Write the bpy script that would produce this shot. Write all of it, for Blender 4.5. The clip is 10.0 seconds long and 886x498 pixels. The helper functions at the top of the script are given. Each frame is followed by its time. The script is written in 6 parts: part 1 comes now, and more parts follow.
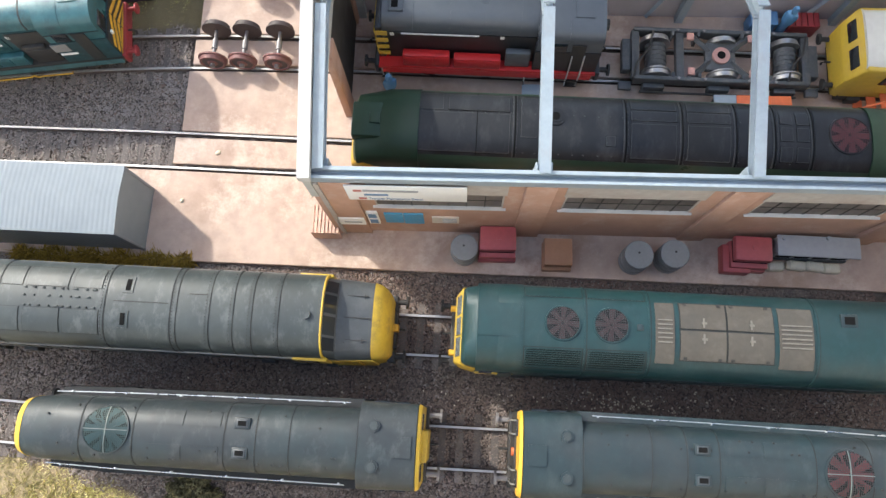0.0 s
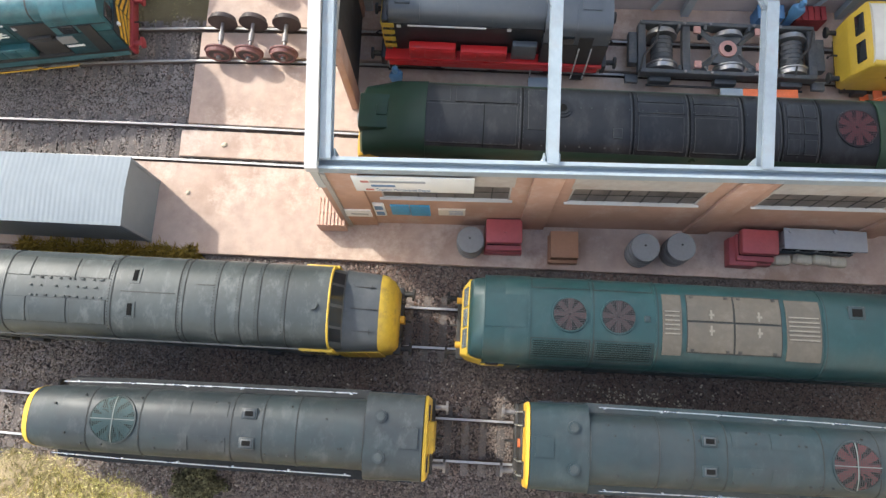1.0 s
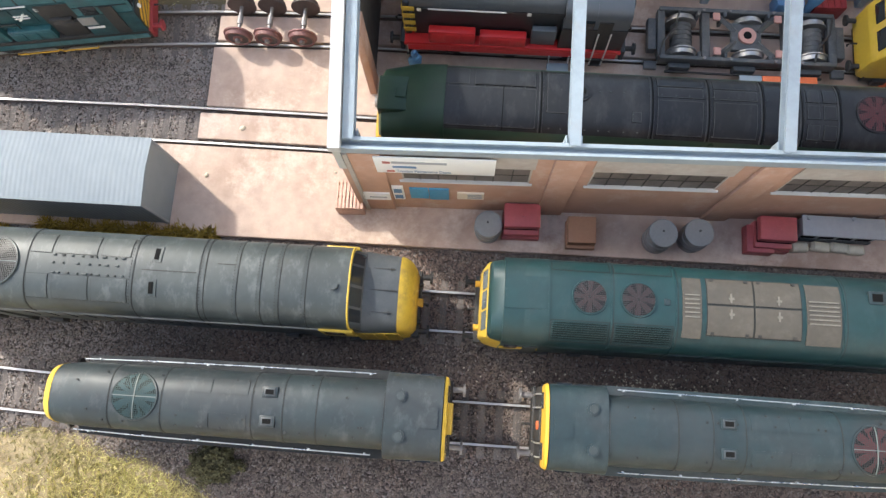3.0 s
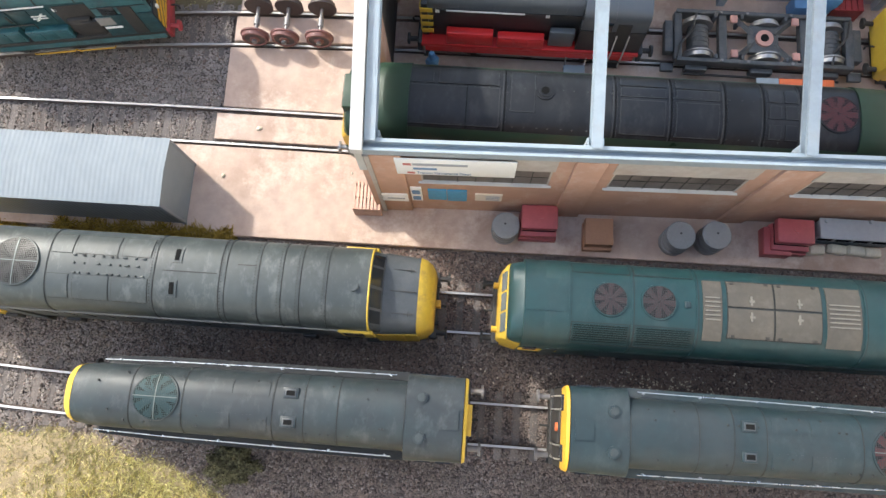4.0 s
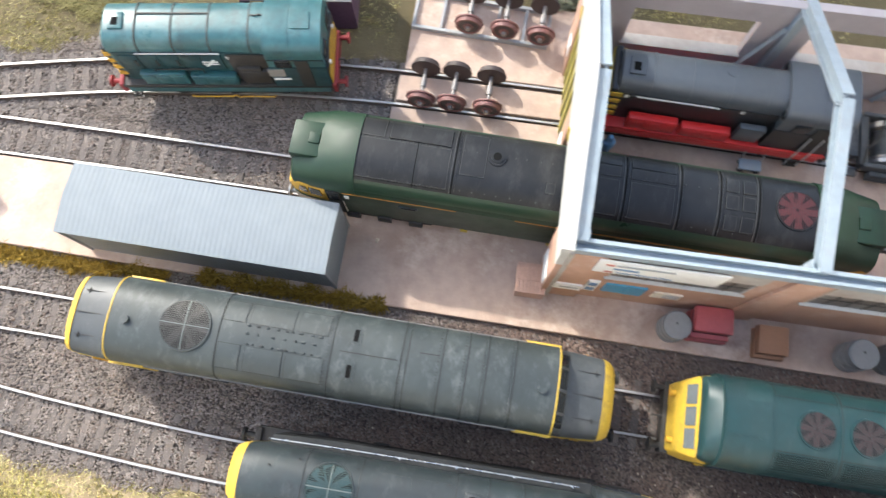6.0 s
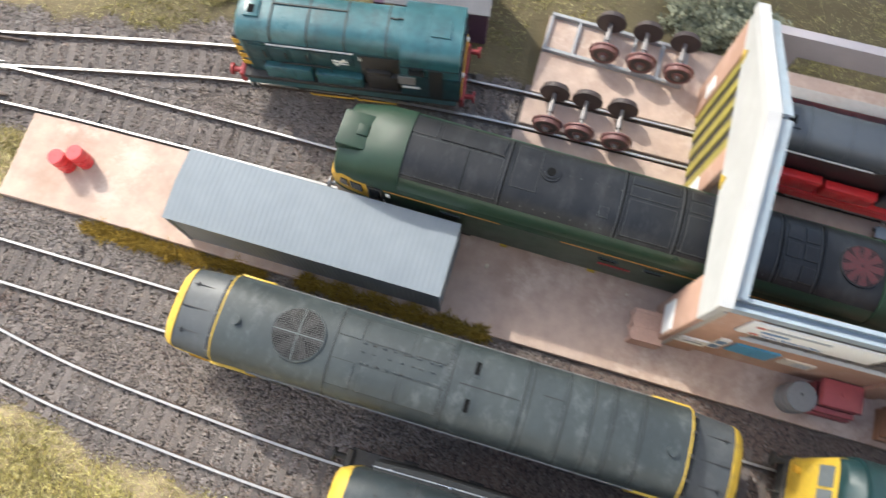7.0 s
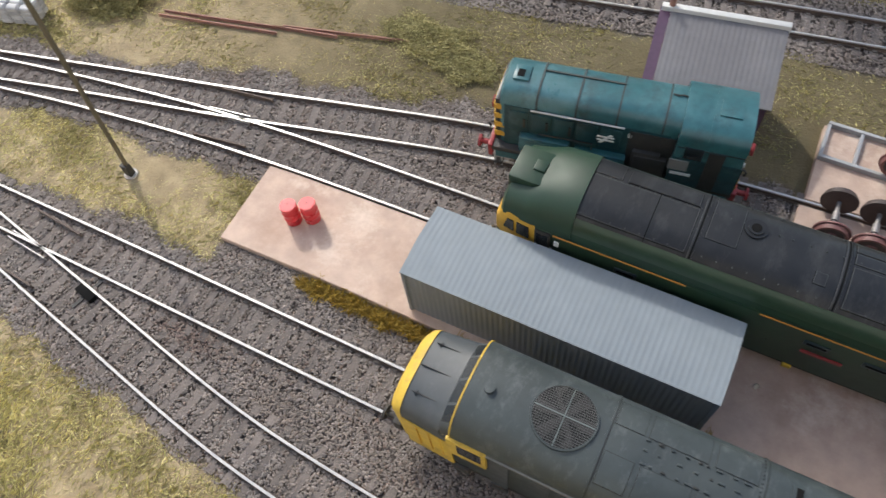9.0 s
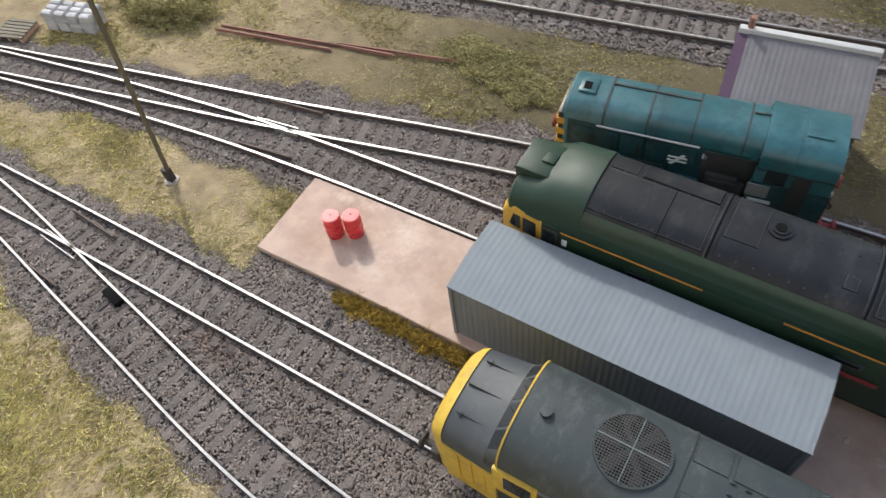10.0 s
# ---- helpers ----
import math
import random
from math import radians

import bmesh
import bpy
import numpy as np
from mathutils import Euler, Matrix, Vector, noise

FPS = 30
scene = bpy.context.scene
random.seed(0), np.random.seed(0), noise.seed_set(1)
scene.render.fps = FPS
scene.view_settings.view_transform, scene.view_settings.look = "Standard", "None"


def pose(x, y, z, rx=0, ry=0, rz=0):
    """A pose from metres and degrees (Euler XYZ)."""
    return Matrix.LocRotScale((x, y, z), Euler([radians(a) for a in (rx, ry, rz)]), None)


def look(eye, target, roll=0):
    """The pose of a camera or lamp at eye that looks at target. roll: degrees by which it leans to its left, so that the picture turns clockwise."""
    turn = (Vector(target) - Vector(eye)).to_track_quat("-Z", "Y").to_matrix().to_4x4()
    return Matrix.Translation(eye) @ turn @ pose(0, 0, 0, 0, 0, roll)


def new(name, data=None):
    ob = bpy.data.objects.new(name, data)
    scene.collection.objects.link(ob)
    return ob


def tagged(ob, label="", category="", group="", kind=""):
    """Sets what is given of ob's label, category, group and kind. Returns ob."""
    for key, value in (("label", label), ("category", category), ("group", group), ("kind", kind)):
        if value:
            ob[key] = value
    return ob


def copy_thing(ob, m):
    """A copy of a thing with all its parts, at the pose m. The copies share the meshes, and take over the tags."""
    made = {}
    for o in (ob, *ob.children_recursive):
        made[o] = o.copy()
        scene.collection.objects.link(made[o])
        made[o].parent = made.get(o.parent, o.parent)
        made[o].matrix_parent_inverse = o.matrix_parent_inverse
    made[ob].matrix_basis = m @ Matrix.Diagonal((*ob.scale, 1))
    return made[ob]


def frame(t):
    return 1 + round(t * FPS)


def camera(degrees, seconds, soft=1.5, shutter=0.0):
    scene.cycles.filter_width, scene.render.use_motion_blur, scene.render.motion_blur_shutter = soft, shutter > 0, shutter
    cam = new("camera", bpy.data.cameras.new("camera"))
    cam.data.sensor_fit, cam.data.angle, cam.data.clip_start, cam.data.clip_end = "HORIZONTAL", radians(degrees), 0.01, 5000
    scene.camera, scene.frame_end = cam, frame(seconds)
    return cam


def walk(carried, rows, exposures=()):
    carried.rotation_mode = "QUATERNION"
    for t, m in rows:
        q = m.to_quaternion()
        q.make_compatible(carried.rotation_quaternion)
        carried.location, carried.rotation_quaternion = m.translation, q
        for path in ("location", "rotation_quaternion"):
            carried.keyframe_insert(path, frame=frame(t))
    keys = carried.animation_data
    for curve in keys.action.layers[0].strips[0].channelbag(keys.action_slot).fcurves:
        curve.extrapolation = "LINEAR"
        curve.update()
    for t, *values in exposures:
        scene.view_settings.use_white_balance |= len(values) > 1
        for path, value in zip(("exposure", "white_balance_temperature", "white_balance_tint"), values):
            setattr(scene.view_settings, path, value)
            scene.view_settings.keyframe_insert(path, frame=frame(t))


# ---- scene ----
cam = camera(63.9, 10.0, soft=1.4, shutter=0.6)
PATH = [
    (0, (0.05098, -0.08464, 0.31468), (0.04256, -0.01687, 0.02255), -5.46),
    (0.5, (0.04942, -0.08535, 0.31460), (0.04067, -0.01790, 0.02241), -5.72),
    (1, (0.04882, -0.08764, 0.31398), (0.03999, -0.02017, 0.02180), -5.67),
    (1.5, (0.04854, -0.08977, 0.31434), (0.03884, -0.02256, 0.02212), -6.27),
    (2, (0.04689, -0.09132, 0.31376), (0.03687, -0.02523, 0.02131), -6.53),
    (2.5, (0.04495, -0.09274, 0.31366), (0.03500, -0.02672, 0.02118), -6.36),
    (2.7, (0.04416, -0.09365, 0.31354), (0.03398, -0.02739, 0.02113), -6.46),
    (3.8, (0.03692, -0.09280, 0.31392), (0.02667, -0.02786, 0.02121), -6.43),
    (4, (0.03515, -0.09298, 0.31424), (0.02486, -0.02731, 0.02170), -6.32),
    (4.5, (0.02802, -0.08882, 0.31432), (0.01771, -0.02267, 0.02188), -6.02),
    (5, (0.00859, -0.08134, 0.31337), (-0.00205, -0.01358, 0.02132), -5.77),
    (5.5, (-0.01423, -0.07349, 0.30911), (-0.02553, -0.00419, 0.01744), -4.46),
    (5.7, (-0.02352, -0.07055, 0.30959), (-0.03569, 0.00038, 0.01835), -3.78),
    (6.8, (-0.06814, -0.06780, 0.29804), (-0.08808, 0.00858, 0.00861), -0.69),
    (7, (-0.07850, -0.06912, 0.29533), (-0.10009, 0.00912, 0.00652), -0.23),
    (7.5, (-0.09565, -0.07611, 0.28896), (-0.14239, 0.01873, 0.00820), -7.98),
    (8, (-0.11056, -0.08741, 0.27959), (-0.16655, 0.02263, 0.00617), -5.93),
    (8.5, (-0.12170, -0.09592, 0.26157), (-0.19444, 0.02436, -0.00347), -8.92),
    (9, (-0.12849, -0.10574, 0.25105), (-0.21024, 0.02001, -0.00876), -8.83),
    (9.5, (-0.13668, -0.11156, 0.24247), (-0.22404, 0.02156, -0.01179), -7.57),
    (10, (-0.13376, -0.11243, 0.22463), (-0.23791, 0.02742, -0.01949), -8.57),
]
walk(cam, [(t, look(eye, target, roll)) for t, eye, target, roll in PATH],
     exposures=[(0.0, 1.54, 6230, 6), (4.5, 1.63, 6220, 6), (5.5, 1.77, 6200, 6), (7.0, 1.38, 6230, 6), (8.5, 0.96, 6180, 7), (10.0, 0.74, 6130, 7)])

# ---- light ----
SUN_AZ, SUN_EL = 141.0, 39.0          # the sun stands over the layout's north-west, seen from the depot
world = bpy.data.worlds.new("daylight")
scene.world = world
world.use_nodes = True
wn = world.node_tree.nodes
sky = wn.new("ShaderNodeTexSky")
sky.sky_type, sky.sun_disc = "NISHITA", False
sky.sun_elevation, sky.sun_rotation = radians(SUN_EL), radians(90 - SUN_AZ)
sky.air_density, sky.dust_density, sky.ozone_density = 1.0, 3.0, 0.6
world.node_tree.links.new(sky.outputs[0], wn["Background"].inputs[0])
wn["Background"].inputs[1].default_value = 0.15
sun_data = bpy.data.lights.new("sun", "SUN")
sun_data.energy, sun_data.angle, sun_data.color = 1.55, radians(1.6), (1.0, 0.93, 0.84)
sun = new("sun", sun_data)
sun_dir = Vector((math.cos(radians(SUN_AZ)) * math.cos(radians(SUN_EL)), math.sin(radians(SUN_AZ)) * math.cos(radians(SUN_EL)), math.sin(radians(SUN_EL))))
sun.matrix_world = look(sun_dir * 3, (0, 0, 0))

# unseen wall added towards the sun, to shade the depot's east part
_along, _off = Vector((math.cos(radians(SUN_AZ - 90)), math.sin(radians(SUN_AZ - 90)), 0)), Vector((math.cos(radians(SUN_AZ)), math.sin(radians(SUN_AZ)), 0))
_bm = bmesh.new()
bmesh.ops.create_cube(_bm, size=1.0, matrix=Matrix.Translation(_off * 1.2 + _along * (0.092 + 0.7) + Vector((0, 0, 1.2))) @ Matrix.Rotation(radians(SUN_AZ - 90), 4, "Z") @ Matrix.Diagonal((1.4, 0.06, 2.4, 1)))
_me = bpy.data.meshes.new("wall_hall")
_bm.to_mesh(_me)
_bm.free()
sun_blocker = tagged(new("wall_hall", _me), "unseen cream wall added to block sun from the depot's east part", "wall", kind="structure")
# unseen walls added behind the camera and past the depot, to bounce light
bounce_walls = []
for _n, _c, _s in (("wall_south", (0, -1.5, 1.1), (4.2, 0.06, 2.6)), ("wall_east", (1.9, 0.3, 1.1), (0.06, 3.4, 2.6))):
    _bm = bmesh.new()
    bmesh.ops.create_cube(_bm, size=1.0, matrix=Matrix.Translation(_c) @ Matrix.Diagonal((*_s, 1)))
    _w = bpy.data.meshes.new(_n)
    _bm.to_mesh(_w)
    _bm.free()
    bounce_walls.append(_w)
    tagged(new(_n, _w), "unseen cream wall added to bounce light into the shade", "wall", kind="structure")

K = 0.001                              # all shapes below are given in millimetres
rng = random.Random(7)
npr = np.random.default_rng(5)


# ---- materials ----
def material(name, colour, rough=0.6, metal=0.0, vary=0.12, scale=120.0, bump=0.0, bscale=600.0, stain=None, stain_amount=0.0, stain_scale=40.0, island=0.0, obj=0.0, spec=0.5, coat=0.0, scuff=None, scuff_amount=0.6, scuff_scale=60.0, streak=0.0):
    """Principled paint with grain at two scales, optional stains and random tone per piece. Scales are per metre."""
    m = bpy.data.materials.new(name)
    m.use_nodes = True
    nt = m.node_tree
    n, l = nt.nodes, nt.links
    b = n["Principled BSDF"]
    b.inputs["Metallic"].default_value = metal
    b.inputs["Specular IOR Level"].default_value = spec
    b.inputs["Coat Weight"].default_value = coat
    tc = n.new("ShaderNodeTexCoord")
    fine = n.new("ShaderNodeTexNoise")
    fine.inputs["Scale"].default_value = scale * 6
    fine.inputs["Detail"].default_value = 4
    broad = n.new("ShaderNodeTexNoise")
    broad.inputs["Scale"].default_value = scale
    broad.inputs["Detail"].default_value = 6
    broad.inputs["Roughness"].default_value = 0.65
    for x in (fine, broad):
        l.new(tc.outputs["Object"], x.inputs["Vector"])
    add = n.new("ShaderNodeMath")
    add.operation = "ADD"
    l.new(fine.outputs["Fac"], add.inputs[0])
    l.new(broad.outputs["Fac"], add.inputs[1])
    tone = n.new("ShaderNodeMapRange")
    tone.inputs["From Min"].default_value, tone.inputs["From Max"].default_value = 0.6, 1.4
    tone.inputs["To Min"].default_value, tone.inputs["To Max"].default_value = 1 - vary, 1 + vary
    l.new(add.outputs[0], tone.inputs["Value"])
    value = tone.outputs[0]
    if island or obj:
        src = n.new("ShaderNodeNewGeometry") if island else n.new("ShaderNodeObjectInfo")
        r = n.new("ShaderNodeMapRange")
        a = island or obj
        r.inputs["To Min"].default_value, r.inputs["To Max"].default_value = 1 - a, 1 + a
        l.new(src.outputs["Random Per Island" if island else "Random"], r.inputs["Value"])
        mul = n.new("ShaderNodeMath")
        mul.operation = "MULTIPLY"
        l.new(value, mul.inputs[0])
        l.new(r.outputs[0], mul.inputs[1])
        value = mul.outputs[0]
    col = n.new("ShaderNodeVectorMath")
    col.operation = "SCALE"
    col.inputs[0].default_value = colour
    l.new(value, col.inputs["Scale"])
    out = col.outputs[0]
    if stain:
        sn = n.new("ShaderNodeTexNoise")
        sn.inputs["Scale"].default_value = stain_scale
        sn.inputs["Detail"].default_value = 8
        sn.inputs["Roughness"].default_value = 0.7
        l.new(tc.outputs["Object"], sn.inputs["Vector"])
        ramp = n.new("ShaderNodeMapRange")
        ramp.inputs["From Min"].default_value, ramp.inputs["From Max"].default_value = 0.45, 0.7
        ramp.inputs["To Max"].default_value = stain_amount
        l.new(sn.outputs["Fac"], ramp.inputs["Value"])
        mix = n.new("ShaderNodeMix")
        mix.data_type = "RGBA"
        l.new(ramp.outputs[0], mix.inputs["Factor"])
        l.new(out, mix.inputs["A"])
        mix.inputs["B"].default_value = (*stain, 1)
        out = mix.outputs["Result"]
    if scuff:
        vm = n.new("ShaderNodeVectorMath")
        vm.operation = "MULTIPLY"
        vm.inputs[1].default_value = (1, 1 - streak, 1 - streak)
        l.new(tc.outputs["Object"], vm.inputs[0])
        sn = n.new("ShaderNodeTexNoise")
        sn.inputs["Scale"].default_value = scuff_scale
        sn.inputs["Detail"].default_value = 10
        sn.inputs["Roughness"].default_value = 0.75
        l.new(vm.outputs[0], sn.inputs["Vector"])
        ramp = n.new("ShaderNodeMapRange")
        ramp.inputs["From Min"].default_value, ramp.inputs["From Max"].default_value = 0.52, 0.66
        ramp.inputs["To Max"].default_value = scuff_amount
        l.new(sn.outputs["Fac"], ramp.inputs["Value"])
        mix = n.new("ShaderNodeMix")
        mix.data_type = "RGBA"
        l.new(ramp.outputs[0], mix.inputs["Factor"])
        l.new(out, mix.inputs["A"])
        mix.inputs["B"].default_value = (*scuff, 1)
        out = mix.outputs["Result"]
    l.new(out, b.inputs["Base Color"])
    rr = n.new("ShaderNodeMapRange")
    rr.inputs["From Min"].default_value, rr.inputs["From Max"].default_value = 0.3, 0.7
    rr.inputs["To Min"].default_value, rr.inputs["To Max"].default_value = max(0.03, rough - 0.1), min(1, rough + 0.1)
    l.new(broad.outputs["Fac"], rr.inputs["Value"])
    l.new(rr.outputs[0], b.inputs["Roughness"])
    if bump:
        bn = n.new("ShaderNodeTexNoise")
        bn.inputs["Scale"].default_value = bscale
        bn.inputs["Detail"].default_value = 6
        l.new(tc.outputs["Object"], bn.inputs["Vector"])
        bp = n.new("ShaderNodeBump")
        bp.inputs["Strength"].default_value = 0.6
        bp.inputs["Distance"].default_value = bump * K
        l.new(bn.outputs["Fac"], bp.inputs["Height"])
        l.new(bp.outputs[0], b.inputs["Normal"])
    return m


M = {}
M["concrete"] = material("concrete", (0.50, 0.378, 0.305), 0.8, vary=0.16, scale=30, bump=0.12, bscale=900, stain=(0.30, 0.195, 0.14), stain_amount=0.85, stain_scale=17, scuff=(0.70, 0.595, 0.505), scuff_amount=0.7, scuff_scale=19)
M["rail"] = material("rail_head", (0.46, 0.45, 0.43), 0.4, metal=0.5, vary=0.15, scale=200)
M["rail_rust"] = material("rail_web", (0.105, 0.078, 0.064), 0.8, vary=0.25, scale=200)
M["sleeper"] = material("sleeper", (0.165, 0.142, 0.128), 0.9, vary=0.35, scale=250, bump=0.14, obj=0.22, stain=(0.10, 0.085, 0.075), stain_amount=0.6, stain_scale=120)
M["stone"] = material("ballast_stone", (0.245, 0.212, 0.188), 0.9, vary=0.25, scale=45, island=0.3, bump=0.1, bscale=2500, stain=(0.16, 0.128, 0.11), stain_amount=0.65, stain_scale=20, scuff=(0.36, 0.33, 0.30), scuff_amount=0.5, scuff_scale=26)
M["stone_brown"] = material("ballast_stone_brown", (0.185, 0.148, 0.127), 0.9, vary=0.25, scale=45, island=0.3, bump=0.1, bscale=2500, stain=(0.22, 0.12, 0.09), stain_amount=0.5, stain_scale=12)
M["grass_green"] = material("static_grass_olive", (0.37, 0.335, 0.145), 0.9, vary=0.15, scale=60, island=0.34, stain=(0.44, 0.37, 0.16), stain_amount=0.75, stain_scale=30, spec=0.15)
M["grass"] = material("static_grass", (0.70, 0.63, 0.31), 0.9, vary=0.15, scale=60, island=0.34, stain=(0.56, 0.53, 0.19), stain_amount=0.8, stain_scale=26, spec=0.15)
M["leaf"] = material("bush_leaf", (0.33, 0.295, 0.135), 0.9, vary=0.2, scale=80, island=0.35, spec=0.15, stain=(0.22, 0.205, 0.09), stain_amount=0.7, stain_scale=60)
M["leaf_grey"] = material("bush_leaf_pale", (0.30, 0.31, 0.21), 0.85, vary=0.2, scale=80, island=0.5, spec=0.2)
M["scrub"] = material("dark_scrub", (0.13, 0.12, 0.065), 0.9, vary=0.25, scale=80, island=0.5, spec=0.15)
M["moss"] = material("moss_tuft", (0.30, 0.205, 0.04), 0.9, vary=0.2, scale=120, island=0.45, spec=0.2)
M["grey_roof"] = material("weathered_grey_green", (0.033, 0.042, 0.043), 0.48, vary=0.2, scale=40, stain=(0.066, 0.081, 0.080), stain_amount=0.6, stain_scale=22, scuff=(0.20, 0.22, 0.215), scuff_amount=0.24, scuff_scale=210, streak=0.5)
M["charcoal"] = material("charcoal_paint", (0.048, 0.056, 0.062), 0.5, vary=0.12, scale=80, stain=(0.085, 0.09, 0.09), stain_amount=0.35, stain_scale=50, scuff=(0.16, 0.165, 0.165), scuff_amount=0.25, scuff_scale=70)
M["dark_roof"] = material("dark_roof_paint", (0.010, 0.011, 0.013), 0.42, vary=0.2, scale=50, stain=(0.022, 0.024, 0.026), stain_amount=0.6, stain_scale=45, scuff=(0.085, 0.085, 0.085), scuff_amount=0.3, scuff_scale=90, streak=0.6, spec=0.36)
M["pale_edge"] = material("pale_panel_edge", (0.04, 0.041, 0.041), 0.45, vary=0.35, scale=160, stain=(0.012, 0.013, 0.014), stain_amount=0.95, stain_scale=70)
M["sheet_dark"] = material("oily_side_sheet", (0.022, 0.024, 0.026), 0.75, vary=0.25, scale=90, stain=(0.045, 0.047, 0.047), stain_amount=0.5, stain_scale=60, spec=0.2)
M["seam_brown"] = material("grimy_brown_seam", (0.045, 0.05, 0.047), 0.7, vary=0.3, scale=160)
M["mesh_maroon"] = material("grille_wire_maroon", (0.05, 0.026, 0.03), 0.55, vary=0.2, scale=200)
M["yellow"] = material("warning_yellow", (0.58, 0.40, 0.045), 0.5, vary=0.16, scale=70, stain=(0.42, 0.27, 0.05), stain_amount=0.6, stain_scale=60, scuff=(0.17, 0.12, 0.06), scuff_amount=0.5, scuff_scale=150)
M["orange_yellow"] = material("weathered_yellow", (0.60, 0.35, 0.03), 0.55, vary=0.12, scale=90, stain=(0.28, 0.155, 0.04), stain_amount=0.5, stain_scale=90)
M["rail_blue"] = material("faded_blue", (0.0075, 0.035, 0.038), 0.46, vary=0.22, scale=50, stain=(0.024, 0.036, 0.038), stain_amount=0.6, stain_scale=16, scuff=(0.06, 0.085, 0.085), scuff_amount=0.25, scuff_scale=140, streak=0.5)
M["blue_grey"] = material("dusty_blue_grey", (0.015, 0.030, 0.035), 0.5, vary=0.22, scale=60, stain=(0.042, 0.041, 0.042), stain_amount=0.75, stain_scale=20, scuff=(0.10, 0.12, 0.12), scuff_amount=0.2, scuff_scale=160, streak=0.5)
M["blue_grey_dark"] = material("oily_blue_grey", (0.021, 0.028, 0.031), 0.48, vary=0.25, scale=55, stain=(0.020, 0.046, 0.050), stain_amount=0.55, stain_scale=24, scuff=(0.14, 0.145, 0.145), scuff_amount=0.26, scuff_scale=150, streak=0.4)
M["teal"] = material("shunter_teal", (0.028, 0.104, 0.120), 0.34, vary=0.3, scale=45, stain=(0.12, 0.24, 0.26), stain_amount=0.75, stain_scale=30, scuff=(0.02, 0.035, 0.036), scuff_amount=0.7, scuff_scale=55, streak=0.2, spec=0.65)
M["teal_dark"] = material("grimy_teal", (0.014, 0.060, 0.072), 0.5, vary=0.25, scale=90, stain=(0.022, 0.024, 0.024), stain_amount=0.8, stain_scale=50, scuff=(0.08, 0.14, 0.15), scuff_amount=0.4, scuff_scale=110)
M["green"] = material("loco_green", (0.0115, 0.036, 0.019), 0.50, vary=0.14, scale=60, stain=(0.020, 0.034, 0.024), stain_amount=0.6, stain_scale=40, spec=0.4)
M["green_side"] = material("loco_green_side", (0.022, 0.048, 0.028), 0.36, vary=0.12, scale=60, stain=(0.016, 0.020, 0.016), stain_amount=0.5, stain_scale=24)
M["tan"] = material("tan_panel", (0.072, 0.064, 0.051), 0.6, vary=0.18, scale=90, stain=(0.046, 0.045, 0.04), stain_amount=0.6, stain_scale=55, scuff=(0.13, 0.12, 0.10), scuff_amount=0.3, scuff_scale=120)
M["tan_light"] = material("pale_rib", (0.15, 0.14, 0.12), 0.6, vary=0.15, scale=90)
M["black"] = material("grimy_black", (0.030, 0.029, 0.028), 0.65, vary=0.3, scale=150, stain=(0.07, 0.06, 0.05), stain_amount=0.5, stain_scale=150)
M["pale_stain"] = material("pale_gutter", (0.22, 0.22, 0.21), 0.7, vary=0.2, scale=80, stain=(0.09, 0.095, 0.095), stain_amount=0.8, stain_scale=60)
M["seam"] = material("panel_seam", (0.022, 0.024, 0.024), 0.7, vary=0.3, scale=200)
M["hole"] = material("dark_recess", (0.011, 0.011, 0.011), 0.95, vary=0.1, spec=0.05)
M["fan_red"] = material("fan_red", (0.135, 0.022, 0.028), 0.6, vary=0.25, scale=150)
M["fan_dull"] = material("fan_dull_red", (0.058, 0.022, 0.026), 0.6, vary=0.2, scale=150)
M["mesh_green"] = material("grille_wire", (0.17, 0.20, 0.19), 0.5, metal=0.3, vary=0.15)
M["fan_dark"] = material("fan_dark", (0.028, 0.022, 0.022), 0.7, vary=0.2, scale=150)
M["mesh_teal"] = material("grille_wire_teal", (0.04, 0.07, 0.07), 0.5, metal=0.2, vary=0.15)
M["mesh_dark"] = material("grille_wire_dark", (0.085, 0.085, 0.082), 0.5, metal=0.3, vary=0.15)
M["grille_fine"] = material("grille_fine", (0.035, 0.036, 0.037), 0.5, vary=0.15)
M["white"] = material("white_paint", (0.54, 0.54, 0.53), 0.5, vary=0.08, scale=80, stain=(0.40, 0.40, 0.39), stain_amount=0.5, stain_scale=60)
M["white_wall"] = material("white_card", (0.47, 0.475, 0.46), 0.65, vary=0.08, scale=30, stain=(0.36, 0.36, 0.345), stain_amount=0.5, stain_scale=25)
M["silver"] = material("bright_wire", (0.72, 0.72, 0.70), 0.3, metal=0.8, vary=0.1)
M["steel"] = material("steel_tyre", (0.36, 0.36, 0.36), 0.35, metal=0.7, vary=0.2, scale=150)
M["wheel_rust"] = material("rusty_wheel", (0.20, 0.088, 0.080), 0.6, vary=0.3, scale=180, stain=(0.10, 0.055, 0.05), stain_amount=0.7, stain_scale=120)
M["wheel_dark"] = material("dark_wheel", (0.055, 0.04, 0.038), 0.6, vary=0.25, scale=180)
M["axle"] = material("axle_steel", (0.24, 0.225, 0.22), 0.5, metal=0.4, vary=0.2)
M["girder"] = material("pale_blue_girder", (0.305, 0.365, 0.412), 0.5, vary=0.1, scale=70, stain=(0.22, 0.262, 0.295), stain_amount=0.55, stain_scale=50, scuff=(0.3, 0.3, 0.29), scuff_amount=0.3, scuff_scale=120)
